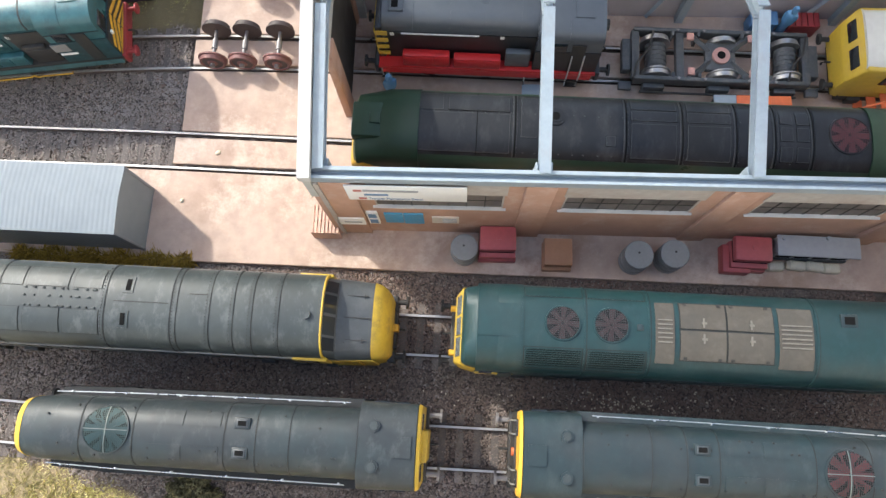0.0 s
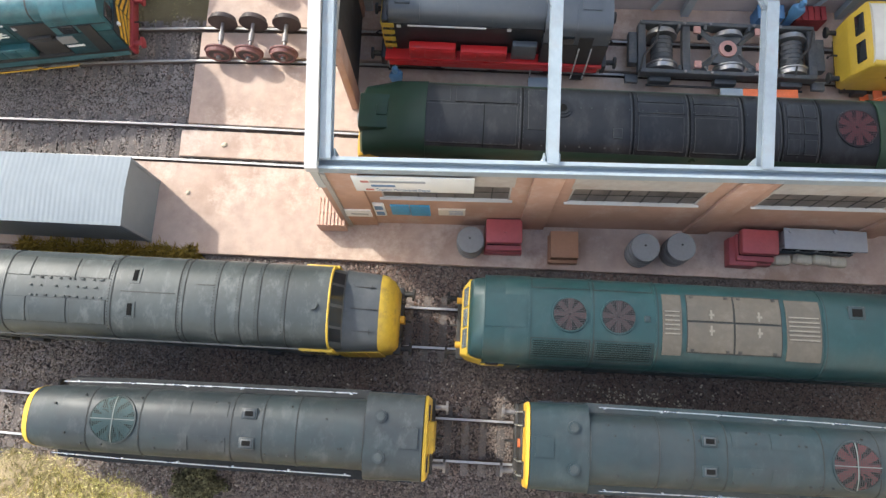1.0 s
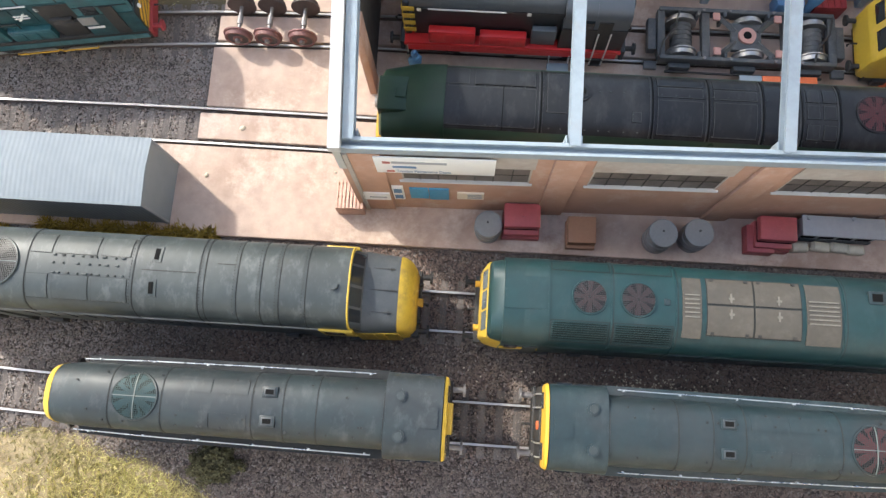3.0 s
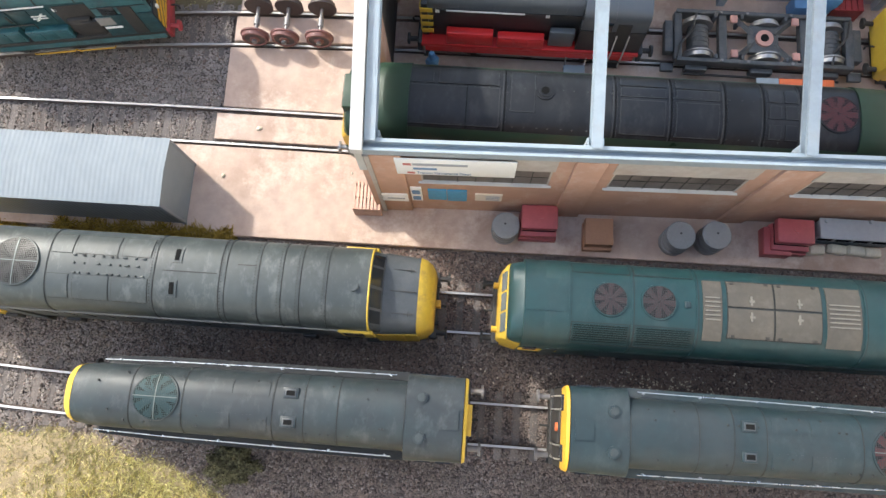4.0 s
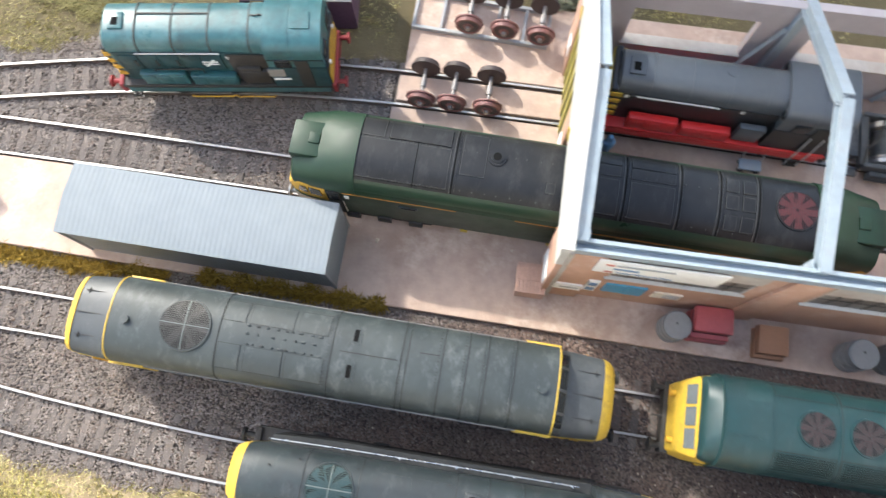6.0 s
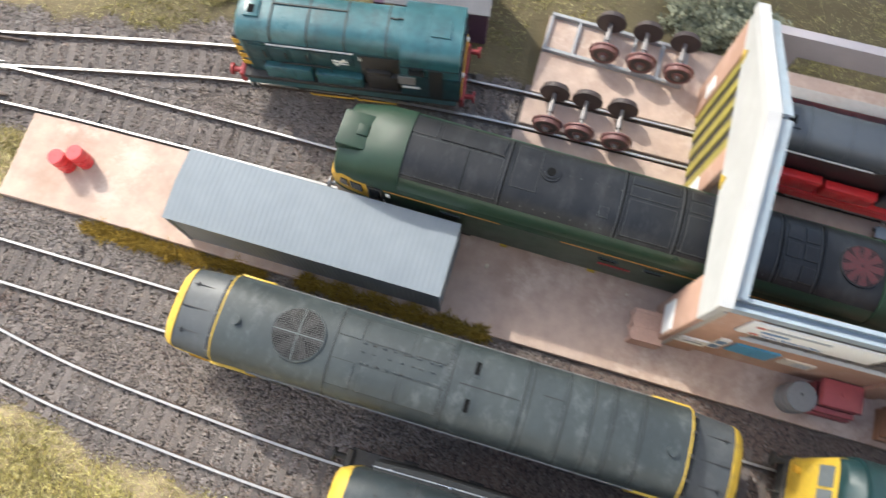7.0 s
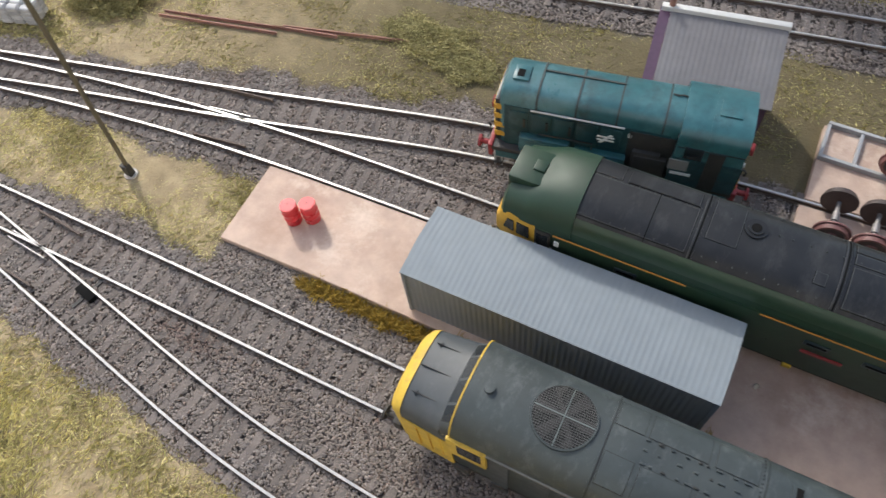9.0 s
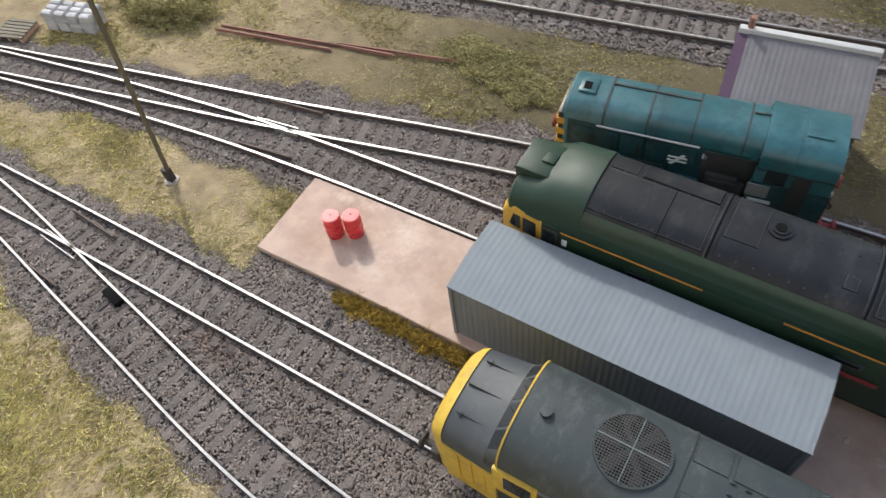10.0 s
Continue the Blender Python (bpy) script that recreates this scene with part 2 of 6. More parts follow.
M["brick"] = material("terracotta_wall", (0.46, 0.285, 0.21), 0.8, vary=0.14, scale=40, bump=0.06, bscale=1500, stain=(0.33, 0.20, 0.145), stain_amount=0.6, stain_scale=30, scuff=(0.58, 0.47, 0.40), scuff_amount=0.4, scuff_scale=60, streak=0.3)
M["lintel"] = material("grey_lintel", (0.43, 0.405, 0.375), 0.8, vary=0.14, scale=60, stain=(0.33, 0.25, 0.20), stain_amount=0.6, stain_scale=60)
M["pane"] = material("dusty_pane", (0.10, 0.088, 0.078), 0.4, vary=0.25, scale=60, obj=0.3, stain=(0.25, 0.22, 0.195), stain_amount=0.5, stain_scale=70, spec=0.2)
# paler grey blue glass for the blue locomotive's windscreens
M["glass_pale"] = material("pale_glass", (0.13, 0.15, 0.16), 0.2, vary=0.15, scale=90)
M["glass"] = material("cab_glass", (0.022, 0.026, 0.03), 0.06, vary=0.1)
M["poster_blue"] = material("blue_poster", (0.07, 0.30, 0.50), 0.5, vary=0.15, scale=80)
M["sign_white"] = material("sign_white", (0.80, 0.81, 0.80), 0.4, vary=0.03)
M["sign_cream"] = material("sign_cream", (0.66, 0.60, 0.50), 0.5, vary=0.05)
M["ink_blue"] = material("ink_blue", (0.10, 0.22, 0.40), 0.5, vary=0.05)
M["ink_grey"] = material("ink_grey", (0.33, 0.36, 0.40), 0.5, vary=0.05)
M["ink_red"] = material("ink_red", (0.50, 0.16, 0.14), 0.5, vary=0.05)
M["red_box"] = material("red_plastic_box", (0.40, 0.085, 0.09), 0.5, vary=0.12, scale=120, stain=(0.27, 0.07, 0.07), stain_amount=0.4, stain_scale=80)
M["drum_grey"] = material("grey_drum", (0.25, 0.25, 0.245), 0.5, vary=0.1, scale=150)
M["crate"] = material("brown_board", (0.36, 0.185, 0.105), 0.7, vary=0.1, scale=120)
M["pallet"] = material("pallet_wood", (0.55, 0.36, 0.28), 0.8, vary=0.15, scale=200)
M["gen_grey"] = material("generator_grey", (0.33, 0.335, 0.345), 0.5, vary=0.08, scale=100)
M["cream"] = material("cream_sack", (0.62, 0.55, 0.42), 0.8, vary=0.15, scale=150)
M["shed_roof"] = material("corrugated_sheet", (0.218, 0.248, 0.272), 0.7, metal=0.0, vary=0.08, scale=25, stain=(0.18, 0.205, 0.23), stain_amount=0.6, stain_scale=24, spec=0.25)
M["shed_wall"] = material("corrugated_wall", (0.20, 0.225, 0.25), 0.45, metal=0.2, vary=0.06, scale=30)
M["red_paint"] = material("red_paint", (0.62, 0.028, 0.03), 0.35, vary=0.08, scale=150)
M["drum_red"] = material("red_drum", (0.62, 0.035, 0.045), 0.32, vary=0.08, scale=200)
M["buffer_red"] = material("buffer_red", (0.27, 0.03, 0.035), 0.5, vary=0.25, scale=200, stain=(0.1, 0.03, 0.03), stain_amount=0.5, stain_scale=100)
M["shunter_grey"] = material("shunter_grey", (0.082, 0.096, 0.112), 0.42, vary=0.08, scale=60)
M["shunter_black"] = material("shunter_black", (0.018, 0.02, 0.023), 0.4, vary=0.15, scale=80)
M["chassis"] = material("chassis_grey", (0.065, 0.07, 0.074), 0.5, vary=0.25, scale=140, scuff=(0.16, 0.15, 0.14), scuff_amount=0.5, scuff_scale=120)
M["pink"] = material("pad_pink", (0.44, 0.24, 0.205), 0.6, vary=0.12)
M["orange"] = material("orange_paint", (0.72, 0.17, 0.06), 0.5, vary=0.1)
M["lamp_grey"] = material("mast_olive", (0.12, 0.105, 0.07), 0.7, vary=0.2, scale=200)
M["slate"] = material("hut_roof", (0.15, 0.146, 0.152), 0.6, vary=0.1, scale=60, stain=(0.22, 0.215, 0.22), stain_amount=0.6, stain_scale=40)
M["purple"] = material("hut_purple_timber", (0.085, 0.045, 0.085), 0.7, vary=0.2, scale=90)
M["sack"] = material("cement_sack", (0.44, 0.44, 0.445), 0.75, vary=0.18, scale=200, obj=0.2)
M["rust"] = material("rusty_rail", (0.28, 0.15, 0.115), 0.8, vary=0.2, scale=200)
M["figure_blue"] = material("figurine_blue", (0.10, 0.24, 0.42), 0.6, vary=0.1)
M["inner_wall"] = material("inner_wall", (0.43, 0.40, 0.42), 0.8, vary=0.08, scale=30, stain=(0.30, 0.27, 0.29), stain_amount=0.4, stain_scale=30)
M["stripe_yellow"] = material("stripe_yellow", (0.34, 0.29, 0.055), 0.6, vary=0.2, scale=90, stain=(0.16, 0.14, 0.05), stain_amount=0.6, stain_scale=60)
M["line_orange"] = material("lining_orange", (0.55, 0.24, 0.04), 0.4, vary=0.05)
M["van_yellow"] = material("van_yellow", (0.52, 0.365, 0.04), 0.5, vary=0.1, scale=60, stain=(0.4, 0.3, 0.12), stain_amount=0.5, stain_scale=60)
M["van_roof"] = material("van_roof", (0.50, 0.50, 0.46), 0.5, vary=0.08, scale=60)


def ground_material():
    """Bare earth and scatter mixed with grit along the tracks; the share of grit is laid down with the sheet."""
    m = bpy.data.materials.new("ground")
    m.use_nodes = True
    n, l = m.node_tree.nodes, m.node_tree.links
    b = n["Principled BSDF"]
    b.inputs["Roughness"].default_value = 0.95
    b.inputs["Specular IOR Level"].default_value = 0.2
    tc = n.new("ShaderNodeTexCoord")
    at = n.new("ShaderNodeAttribute")
    at.attribute_name = "grit"
    outs = []
    for sc, c0, c1 in ((110, (0.235, 0.185, 0.112), (0.38, 0.305, 0.185)), (500, (0.075, 0.063, 0.056), (0.14, 0.12, 0.107))):
        nz = n.new("ShaderNodeTexNoise")
        nz.inputs["Scale"].default_value = sc
        nz.inputs["Detail"].default_value = 9
        l.new(tc.outputs["Object"], nz.inputs["Vector"])
        mx = n.new("ShaderNodeMix")
        mx.data_type = "RGBA"
        mr = n.new("ShaderNodeMapRange")
        mr.inputs["From Min"].default_value, mr.inputs["From Max"].default_value = 0.35, 0.65
        l.new(nz.outputs["Fac"], mr.inputs["Value"])
        l.new(mr.outputs[0], mx.inputs["Factor"])
        mx.inputs["A"].default_value, mx.inputs["B"].default_value = (*c0, 1), (*c1, 1)
        outs.append(mx.outputs["Result"])
    mx = n.new("ShaderNodeMix")
    mx.data_type = "RGBA"
    l.new(at.outputs["Fac"], mx.inputs["Factor"])
    da = n.new("ShaderNodeAttribute")
    da.attribute_name = "north_side"
    dm = n.new("ShaderNodeMix")
    dm.data_type = "RGBA"
    l.new(da.outputs["Fac"], dm.inputs["Factor"])
    l.new(outs[0], dm.inputs["A"])
    dm.inputs["B"].default_value = (0.105, 0.089, 0.048, 1)
    l.new(dm.outputs["Result"], mx.inputs["A"])
    l.new(outs[1], mx.inputs["B"])
    l.new(mx.outputs["Result"], b.inputs["Base Color"])
    nz = n.new("ShaderNodeTexNoise")
    nz.inputs["Scale"].default_value = 900
    nz.inputs["Detail"].default_value = 5
    l.new(tc.outputs["Object"], nz.inputs["Vector"])
    bp = n.new("ShaderNodeBump")
    bp.inputs["Distance"].default_value = 0.5 * K
    l.new(nz.outputs["Fac"], bp.inputs["Height"])
    l.new(bp.outputs[0], b.inputs["Normal"])
    return m


M["ground"] = ground_material()


for _w in bounce_walls:
    _w.materials.append(material("cream_plaster", (0.60, 0.575, 0.54), 0.9, vary=0.05, scale=4, bump=0.4, bscale=300))
_me.materials.append(material("plaster", (0.62, 0.58, 0.52), 0.9, vary=0.05, scale=4, bump=0.4, bscale=300))


# ---- shape helpers, in millimetres ----
def part(name, bm, mat, parent=None, label="", sharp=32):
    bmesh.ops.scale(bm, vec=(K, K, K), verts=bm.verts)
    bmesh.ops.recalc_face_normals(bm, faces=bm.faces)
    me = bpy.data.meshes.new(name)
    bm.to_mesh(me)
    bm.free()
    for p in me.polygons:
        p.use_smooth = True
    me.set_sharp_from_angle(angle=radians(sharp))
    me.materials.append(M[mat] if isinstance(mat, str) else mat)
    ob = new(name, me)
    if parent:
        ob.parent = parent
    if label:
        ob["label"] = label
    return ob


def share(name, me, parent, x, y, z, rz=0):
    """Another piece on a mesh that is there already."""
    ob = new(name, me)
    ob.parent = parent
    ob.matrix_basis = pose(x * K, y * K, z * K, 0, 0, rz)
    return ob


def thing(name, x, y, z=0, rz=0, label="", category="", group="", kind=""):
    ob = new(name)
    ob.empty_display_size = 0.01
    ob.matrix_basis = pose(x * K, y * K, z * K, 0, 0, rz)
    return tagged(ob, label, category, group, kind)


def box(bm, x0, x1, y0, y1, z0, z1, bevel=0.0):
    vs = [bm.verts.new((x, y, z)) for x in (x0, x1) for y in (y0, y1) for z in (z0, z1)]
    fs = [bm.faces.new([vs[i] for i in f]) for f in ((0, 1, 3, 2), (4, 6, 7, 5), (0, 4, 5, 1), (2, 3, 7, 6), (0, 2, 6, 4), (1, 5, 7, 3))]
    if bevel:
        bmesh.ops.bevel(bm, geom=list({e for f in fs for e in f.edges}), offset=bevel, segments=2, affect="EDGES", profile=0.5)
    return vs


def boxes(*items, bevel=0.0):
    bm = bmesh.new()
    for i in items:
        box(bm, *i, bevel=bevel)
    return bm


def cyl(bm, x, y, z, r, h, axis="z", seg=20, r2=None):
    m = {"z": Matrix(), "x": Matrix.Rotation(radians(90), 4, "Y"), "y": Matrix.Rotation(radians(-90), 4, "X")}[axis]
    bmesh.ops.create_cone(bm, cap_ends=True, segments=seg, radius1=r, radius2=r if r2 is None else r2, depth=h,
                          matrix=Matrix.Translation((x, y, z)) @ m @ Matrix.Translation((0, 0, h / 2)))
    return bm


def cyls(*items, axis="z", seg=20):
    bm = bmesh.new()
    for i in items:
        cyl(bm, *i, axis=axis, seg=seg)
    return bm


def tube(bm, pts, r, seg=6):
    pts = [Vector(p) for p in pts]
    rings = []
    for i, p in enumerate(pts):
        d = (pts[min(i + 1, len(pts) - 1)] - pts[max(i - 1, 0)]).normalized()
        a = d.cross(Vector((0, 0, 1)) if abs(d.z) < 0.9 else Vector((1, 0, 0))).normalized()
        c = d.cross(a)
        rings.append([p + r * (math.cos(2 * math.pi * k / seg) * a + math.sin(2 * math.pi * k / seg) * c) for k in range(seg)])
    return loft(bm, rings)


def loft(bm, rings):
    rows = [[bm.verts.new(p) for p in r] for r in rings]
    n = len(rows[0])
    for a, b in zip(rows, rows[1:]):
        for k in range(n):
            bm.faces.new((a[k], a[(k + 1) % n], b[(k + 1) % n], b[k]))
    bm.faces.new(rows[0])
    bm.faces.new(rows[-1][::-1])
    return bm


def arc(x, w, zc, zr, n=16, p=2.6):
    out = []
    for i in range(n + 1):
        a = math.pi * (1 - i / n)
        c, s = math.cos(a), math.sin(a)
        out.append(Vector((x, math.copysign(abs(c) ** (2 / p), c) * w, zc + (zr - zc) * abs(s) ** (2 / p))))
    return out


def full(x, w, zs, zc, zr, p=2.6):
    return [Vector((x, -w * 0.96, zs))] + arc(x, w, zc, zr, p=p) + [Vector((x, w * 0.96, zs))]


def hull(*sections, p=2.6):
    """A body lofted through sections of (x, half width, bottom, shoulder, top)."""
    return loft(bmesh.new(), [full(*s, p=p) for s in sections])


def roof_rib(x, w, zc, zr, wide=0.8, proud=0.25, p=2.6):
    """A raised band over the roof."""
    bm = bmesh.new()
    rings = []
    for xx in (x - wide / 2, x + wide / 2):
        up = arc(xx, w + proud, zc, zr + proud, p=p)
        dn = arc(xx, w - 0.4, zc, zr - 0.4, p=p)
        rings.append(up + dn[::-1])
    return loft(bm, rings)


def roof_patch(x0, x1, y0, y1, w, zc, zr, proud=0.25, p=2.6, ny=6, nx=2):
    """A thin plate that follows the roof's curve."""
    def top(y, d):
        q = min(0.999, abs(y) / (w + d))
        return zc + (zr + d - zc) * (1 - q ** p) ** (1 / p)
    rings = []
    for i in range(nx):
        x = x0 + (x1 - x0) * i / (nx - 1)
        ys = [y0 + (y1 - y0) * k / ny for k in range(ny + 1)]
        rings.append([Vector((x, y, top(y, proud))) for y in ys] + [Vector((x, y, top(y, proud) - 0.8)) for y in ys[::-1]])
    return loft(bmesh.new(), rings)


def roof_panel(parent, mat, x0, x1, y0, y1, w, zc, zr, proud=0.3, p=2.6):
    """A raised roof panel with the grimy joint round it."""
    part("panel_joint", roof_patch(x0 - 0.22, x1 + 0.22, y0 - 0.22, y1 + 0.22, w, zc, zr, proud * 0.45, p), "seam", parent)
    return part("roof_panel", roof_patch(x0, x1, y0, y1, w, zc, zr, proud, p), mat, parent)


def roof_z(y, w, zc, zr, p=2.6):
    return zc + (zr - zc) * (1 - min(0.999, abs(y) / w) ** p) ** (1 / p)


def fan(parent, x, y, z, r, wire, blade, pitch=1.0, cross=True, n=8, fine="grille_fine", rim=None, roof=(16, 42, 54.5)):
    """A round roof fan: rim, dark well, blades, wire grille and the cross on it, bent to the roof's curve."""
    top = roof_z(0, *roof)

    def bent(name, bm, mat, up, label=""):
        for v in bm.verts:
            v.co.z += roof_z(v.co.y, *roof) - top
        return part(name, bm, mat, up, label)

    def bar(bm, xa, xb, ya, yb, za, zb):
        k = max(1, int((yb - ya) / 1.5))
        loft(bm, [[Vector((xa, yy, za)), Vector((xb, yy, za)), Vector((xb, yy, zb)), Vector((xa, yy, zb))] for yy in np.linspace(ya, yb, k + 1)])
        return bm

    ring = []
    for k in range(41):
        a = 2 * math.pi * k / 40
        ring.append([Vector((x + q * math.cos(a), y + q * math.sin(a), z + d)) for q, d in ((r, -0.5), (r, 0.75), (r + 0.5, 0.75), (r + 0.7, -0.5))])
    f = bent("fan_rim", loft(bmesh.new(), ring), rim or wire, parent, "round roof fan rim")
    well = []
    for k in range(25):
        yy = -r + 2 * r * k / 24
        hh = math.sqrt(max(0.02, r * r - yy * yy))
        well.append([Vector((x - hh, y + yy, z + 0.28)), Vector((x + hh, y + yy, z + 0.28)), Vector((x + hh, y + yy, z - 0.2)), Vector((x - hh, y + yy, z - 0.2))])
    bent("fan_well", loft(bmesh.new(), well), "hole", f)
    for k in range(n):
        a = 2 * math.pi * k / n
        bm = bmesh.new()
        q = [(0.08, -0.05), (0.5, -0.17), (0.95, -0.23), (0.95, 0.14), (0.5, 0.13), (0.08, 0.05)]
        loft(bm, [[Vector((x + r * (u * math.cos(a) - v * math.sin(a)), y + r * (u * math.sin(a) + v * math.cos(a)), z + zz)) for u, v in q] for zz in (0.3, 0.46)])
        bent("fan_blade", bm, blade, f)
    bm = bmesh.new()
    k = int(r / pitch)
    for i in range(-k, k + 1):
        hh = math.sqrt(max(0.01, r * r - (i * pitch) ** 2))
        box(bm, x - hh, x + hh, y + i * pitch - 0.095, y + i * pitch + 0.095, z + 0.5, z + 0.62)
        bar(bm, x + i * pitch - 0.095, x + i * pitch + 0.095, y - hh, y + hh, z + 0.56, z + 0.7)
    bent("grille", bm, fine, f, "fine square wire grille")
    if cross:
        bm = boxes((x - r, x + r, y - 0.17, y + 0.17, z + 0.6, z + 0.85))
        bar(bm, x - 0.17, x + 0.17, y - r, y + r, z + 0.6, z + 0.87)
        bent("grille_cross", bm, wire, f)
    return f


def bogie(parent, x, name="bogie", wheels=(-13, 13), r=6.2, half=9.2):
    b = part(name, boxes((x - 21, x + 21, -15, -12.2, 4, 10.5), (x - 21, x + 21, 12.2, 15, 4, 10.5), (x - 5, x + 5, -12, 12, 5, 11),
                         *[(x + dx - 3, x + dx + 3, s * 15.7 - 0.9, s * 15.7 + 0.9, 3, 9) for dx in wheels for s in (-1, 1)], bevel=0.3), "black", parent)
    for dx in wheels:
        for s in (-1, 1):
            w = part("wheel", cyls((0, -1.4, 0, r, 2.8), (0, -1.7, 0, 1.6, 3.4), axis="y", seg=24), "wheel_dark", b)
            w.matrix_basis = pose((x + dx) * K, s * half * K, r * K)
    return b


def buffers(parent, x, s, y=11.5, z=14, mat="black", long=5.0):
    for yy in (-y, y):
        bm = bmesh.new()
        cyl(bm, x if s > 0 else x - long, yy, z, 1.2, long, "x", 12)
        cyl(bm, x + s * long if s > 0 else x - long - 1, yy, z, 2.7, 1.0, "x", 18)
        part("buffer", bm, mat, parent)
    bm = bmesh.new()
    tube(bm, [(x, 0, z), (x + s * 2.5, 0, z), (x + s * 3.6, 0, z - 1.5), (x + s * 3.2, 0, z - 3.5)], 0.5)
    part("coupling_hook", bm, "black", parent)


def text_part(name, words, height, mat, parent, m):
    """Raised letters in the built-in font."""
    cu = bpy.data.curves.new(name, "FONT")
    cu.body, cu.size, cu.extrude = words, height * K, 0.05 * K
    tmp = bpy.data.objects.new(name, cu)
    scene.collection.objects.link(tmp)
    me = bpy.data.meshes.new_from_object(tmp.evaluated_get(bpy.context.evaluated_depsgraph_get()))
    bpy.data.objects.remove(tmp)
    me.materials.clear()
    me.materials.append(M[mat])
    ob = new(name, me)
    ob.parent = parent
    ob.matrix_basis = m
    return ob


# ---- the lines of the tracks: x, y of the centre ----
def line(pts):
    xs, ys = np.array([p[0] for p in pts], float), np.array([p[1] for p in pts], float)
    # smooth through the points
    fine = np.arange(xs[0], xs[-1] + 1, 2.0)
    v = np.interp(fine, xs, ys)
    ker = np.hanning(41)
    ker /= ker.sum()
    pad = np.concatenate([v[0] + (np.arange(-40, 0)) * (v[1] - v[0]), v, v[-1] + np.arange(1, 41) * (v[-1] - v[-2])])
    v = np.convolve(pad, ker, "same")[40:-40]
    return lambda x: np.interp(x, fine, v, left=None, right=None)


LINES = {
    "a": line([(-700, -12), (-560, 8), (-490, 17.5), (-420, 26.8), (-350, 33.2), (-285, 35.4), (-200, 35.2), (-100, 33.8), (0, 30.8), (100, 28.0), (330, 23.0)]),
    "b": line([(-700, -12), (-560, 8.2), (-500, 19.0), (-401, 38.0), (-338, 48.8), (-283, 60.3), (-220, 72.8), (-140, 82.3), (-85, 84.9), (0, 84.6), (120, 81.6), (330, 77)]),
    "c": line([(-700, -37.5), (-560, -38.8), (-420, -41.0), (-320, -42.8), (-205, -45.4), (30, -51.0), (330, -57.5)]),
    "d": line([(-700, -37.3), (-560, -38.6), (-480, -41.2), (-430, -46.6), (-396, -53.6), (-351, -63.4), (-300, -74), (-275, -79.7), (-236, -86.6), (-190, -90.6), (-134, -94.6), (-40, -96.6), (41, -98.6), (330, -105)]),
    "far": line([(-700, 116), (-280, 171.8), (-107, 195.0), (330, 240)]),
}
GAUGE = 16.5
SLEEPERS = {"a": [(-560, -6)], "b": [(-470, -6)], "c": [(-560, 80)], "d": [(-450, 85)]}
PITCH = 7.6


def south_edge(x):
    return np.interp(x, [-300, -250, -71, 240, 340], [-15.6, -15.8, -20.2, -26, -28])


def grass_share(x, y):
    """1 where grass grows, 0 on grit and ballast; x and y are arrays."""
    wob = 5 * np.sin(x * 0.045 + 1) + 3.5 * np.sin(x * 0.13 + y * 0.05) + 2.5 * np.sin(x * 0.31 + y * 0.21)
    south = LINES["d"](x) - np.interp(x, [-400, -300, -200, -120, -60, 0, 300], [22, 17.5, 16, 19, 36, 48, 60]) - y + 0.5 * wob
    north = y - LINES["b"](x) - np.interp(x, [-500, -300, -200, -90, 330], [17, 21, 22, 12, 12]) + 0.7 * wob
    mid = np.minimum(np.minimum(LINES["a"](x) - 17 - y, y - LINES["c"](x) - 17), -296 - x) + 0.5 * wob
    g = np.maximum.reduce([south, north, mid])
    far = np.abs(y - LINES["far"](x)) - 22 + 0.5 * wob
    g = np.where(y > LINES["far"](x) - 30, np.minimum(g, far), g)
    return np.clip(g / 6 + 0.5, 0, 1)


def on_concrete(x, y):
    s = (y > south_edge(x)) & (y < LINES["a"](x) - 7) & (x > -298)
    n = (x > -85.5) & (y > LINES["a"](x) - 10) & (y < 137)
    return s | n


# ---- ground: one sheet ----
def build_ground():
    xs = np.concatenate([np.linspace(-2600, -640, 10)[:-1], np.arange(-640, 340, 4.0), np.linspace(340, 2600, 10)])
    ys = np.concatenate([np.linspace(-2400, -190, 10)[:-1], np.arange(-190, 300, 4.0), np.linspace(300, 2600, 10)])
    X, Y = np.meshgrid(xs, ys)
    g = grass_share(X, Y)
    g[np.abs(X) > 1200] = 1
    z = -3.9 + 1.3 * g * (0.6 + 0.4 * np.sin(X * 0.05) * np.sin(Y * 0.07 + 1)) + 0.25 * np.sin(X * 0.9 + Y * 0.4) * np.sin(Y * 1.1)
    z = np.where(on_concrete(X, Y), -4.4, z)
    ny, nx = X.shape
    verts = np.stack([X, Y, z], -1).reshape(-1, 3) * K
    i = np.arange(ny * nx).reshape(ny, nx)
    faces = np.stack([i[:-1, :-1], i[:-1, 1:], i[1:, 1:], i[1:, :-1]], -1).reshape(-1, 4)
    me = bpy.data.meshes.new("ground")
    me.from_pydata(verts.tolist(), [], faces.tolist())
    at = me.attributes.new("grit", "FLOAT", "POINT")
    at.data.foreach_set("value", (1 - g).astype(np.float32).ravel())
    # how far the soil turns darker and browner north of the sidings
    at = me.attributes.new("north_side", "FLOAT", "POINT")
    at.data.foreach_set("value", (0.85 * np.clip((X + 400) / 130, 0, 1) * (Y > 60) * (Y < 300)).astype(np.float32).ravel())
    me.materials.append(M["ground"])
    for p in me.polygons:
        p.use_smooth = True
    return tagged(new("ground", me), "earth and scatter baseboard ground of the model railway", "ground", kind="structure")


ground = build_ground()


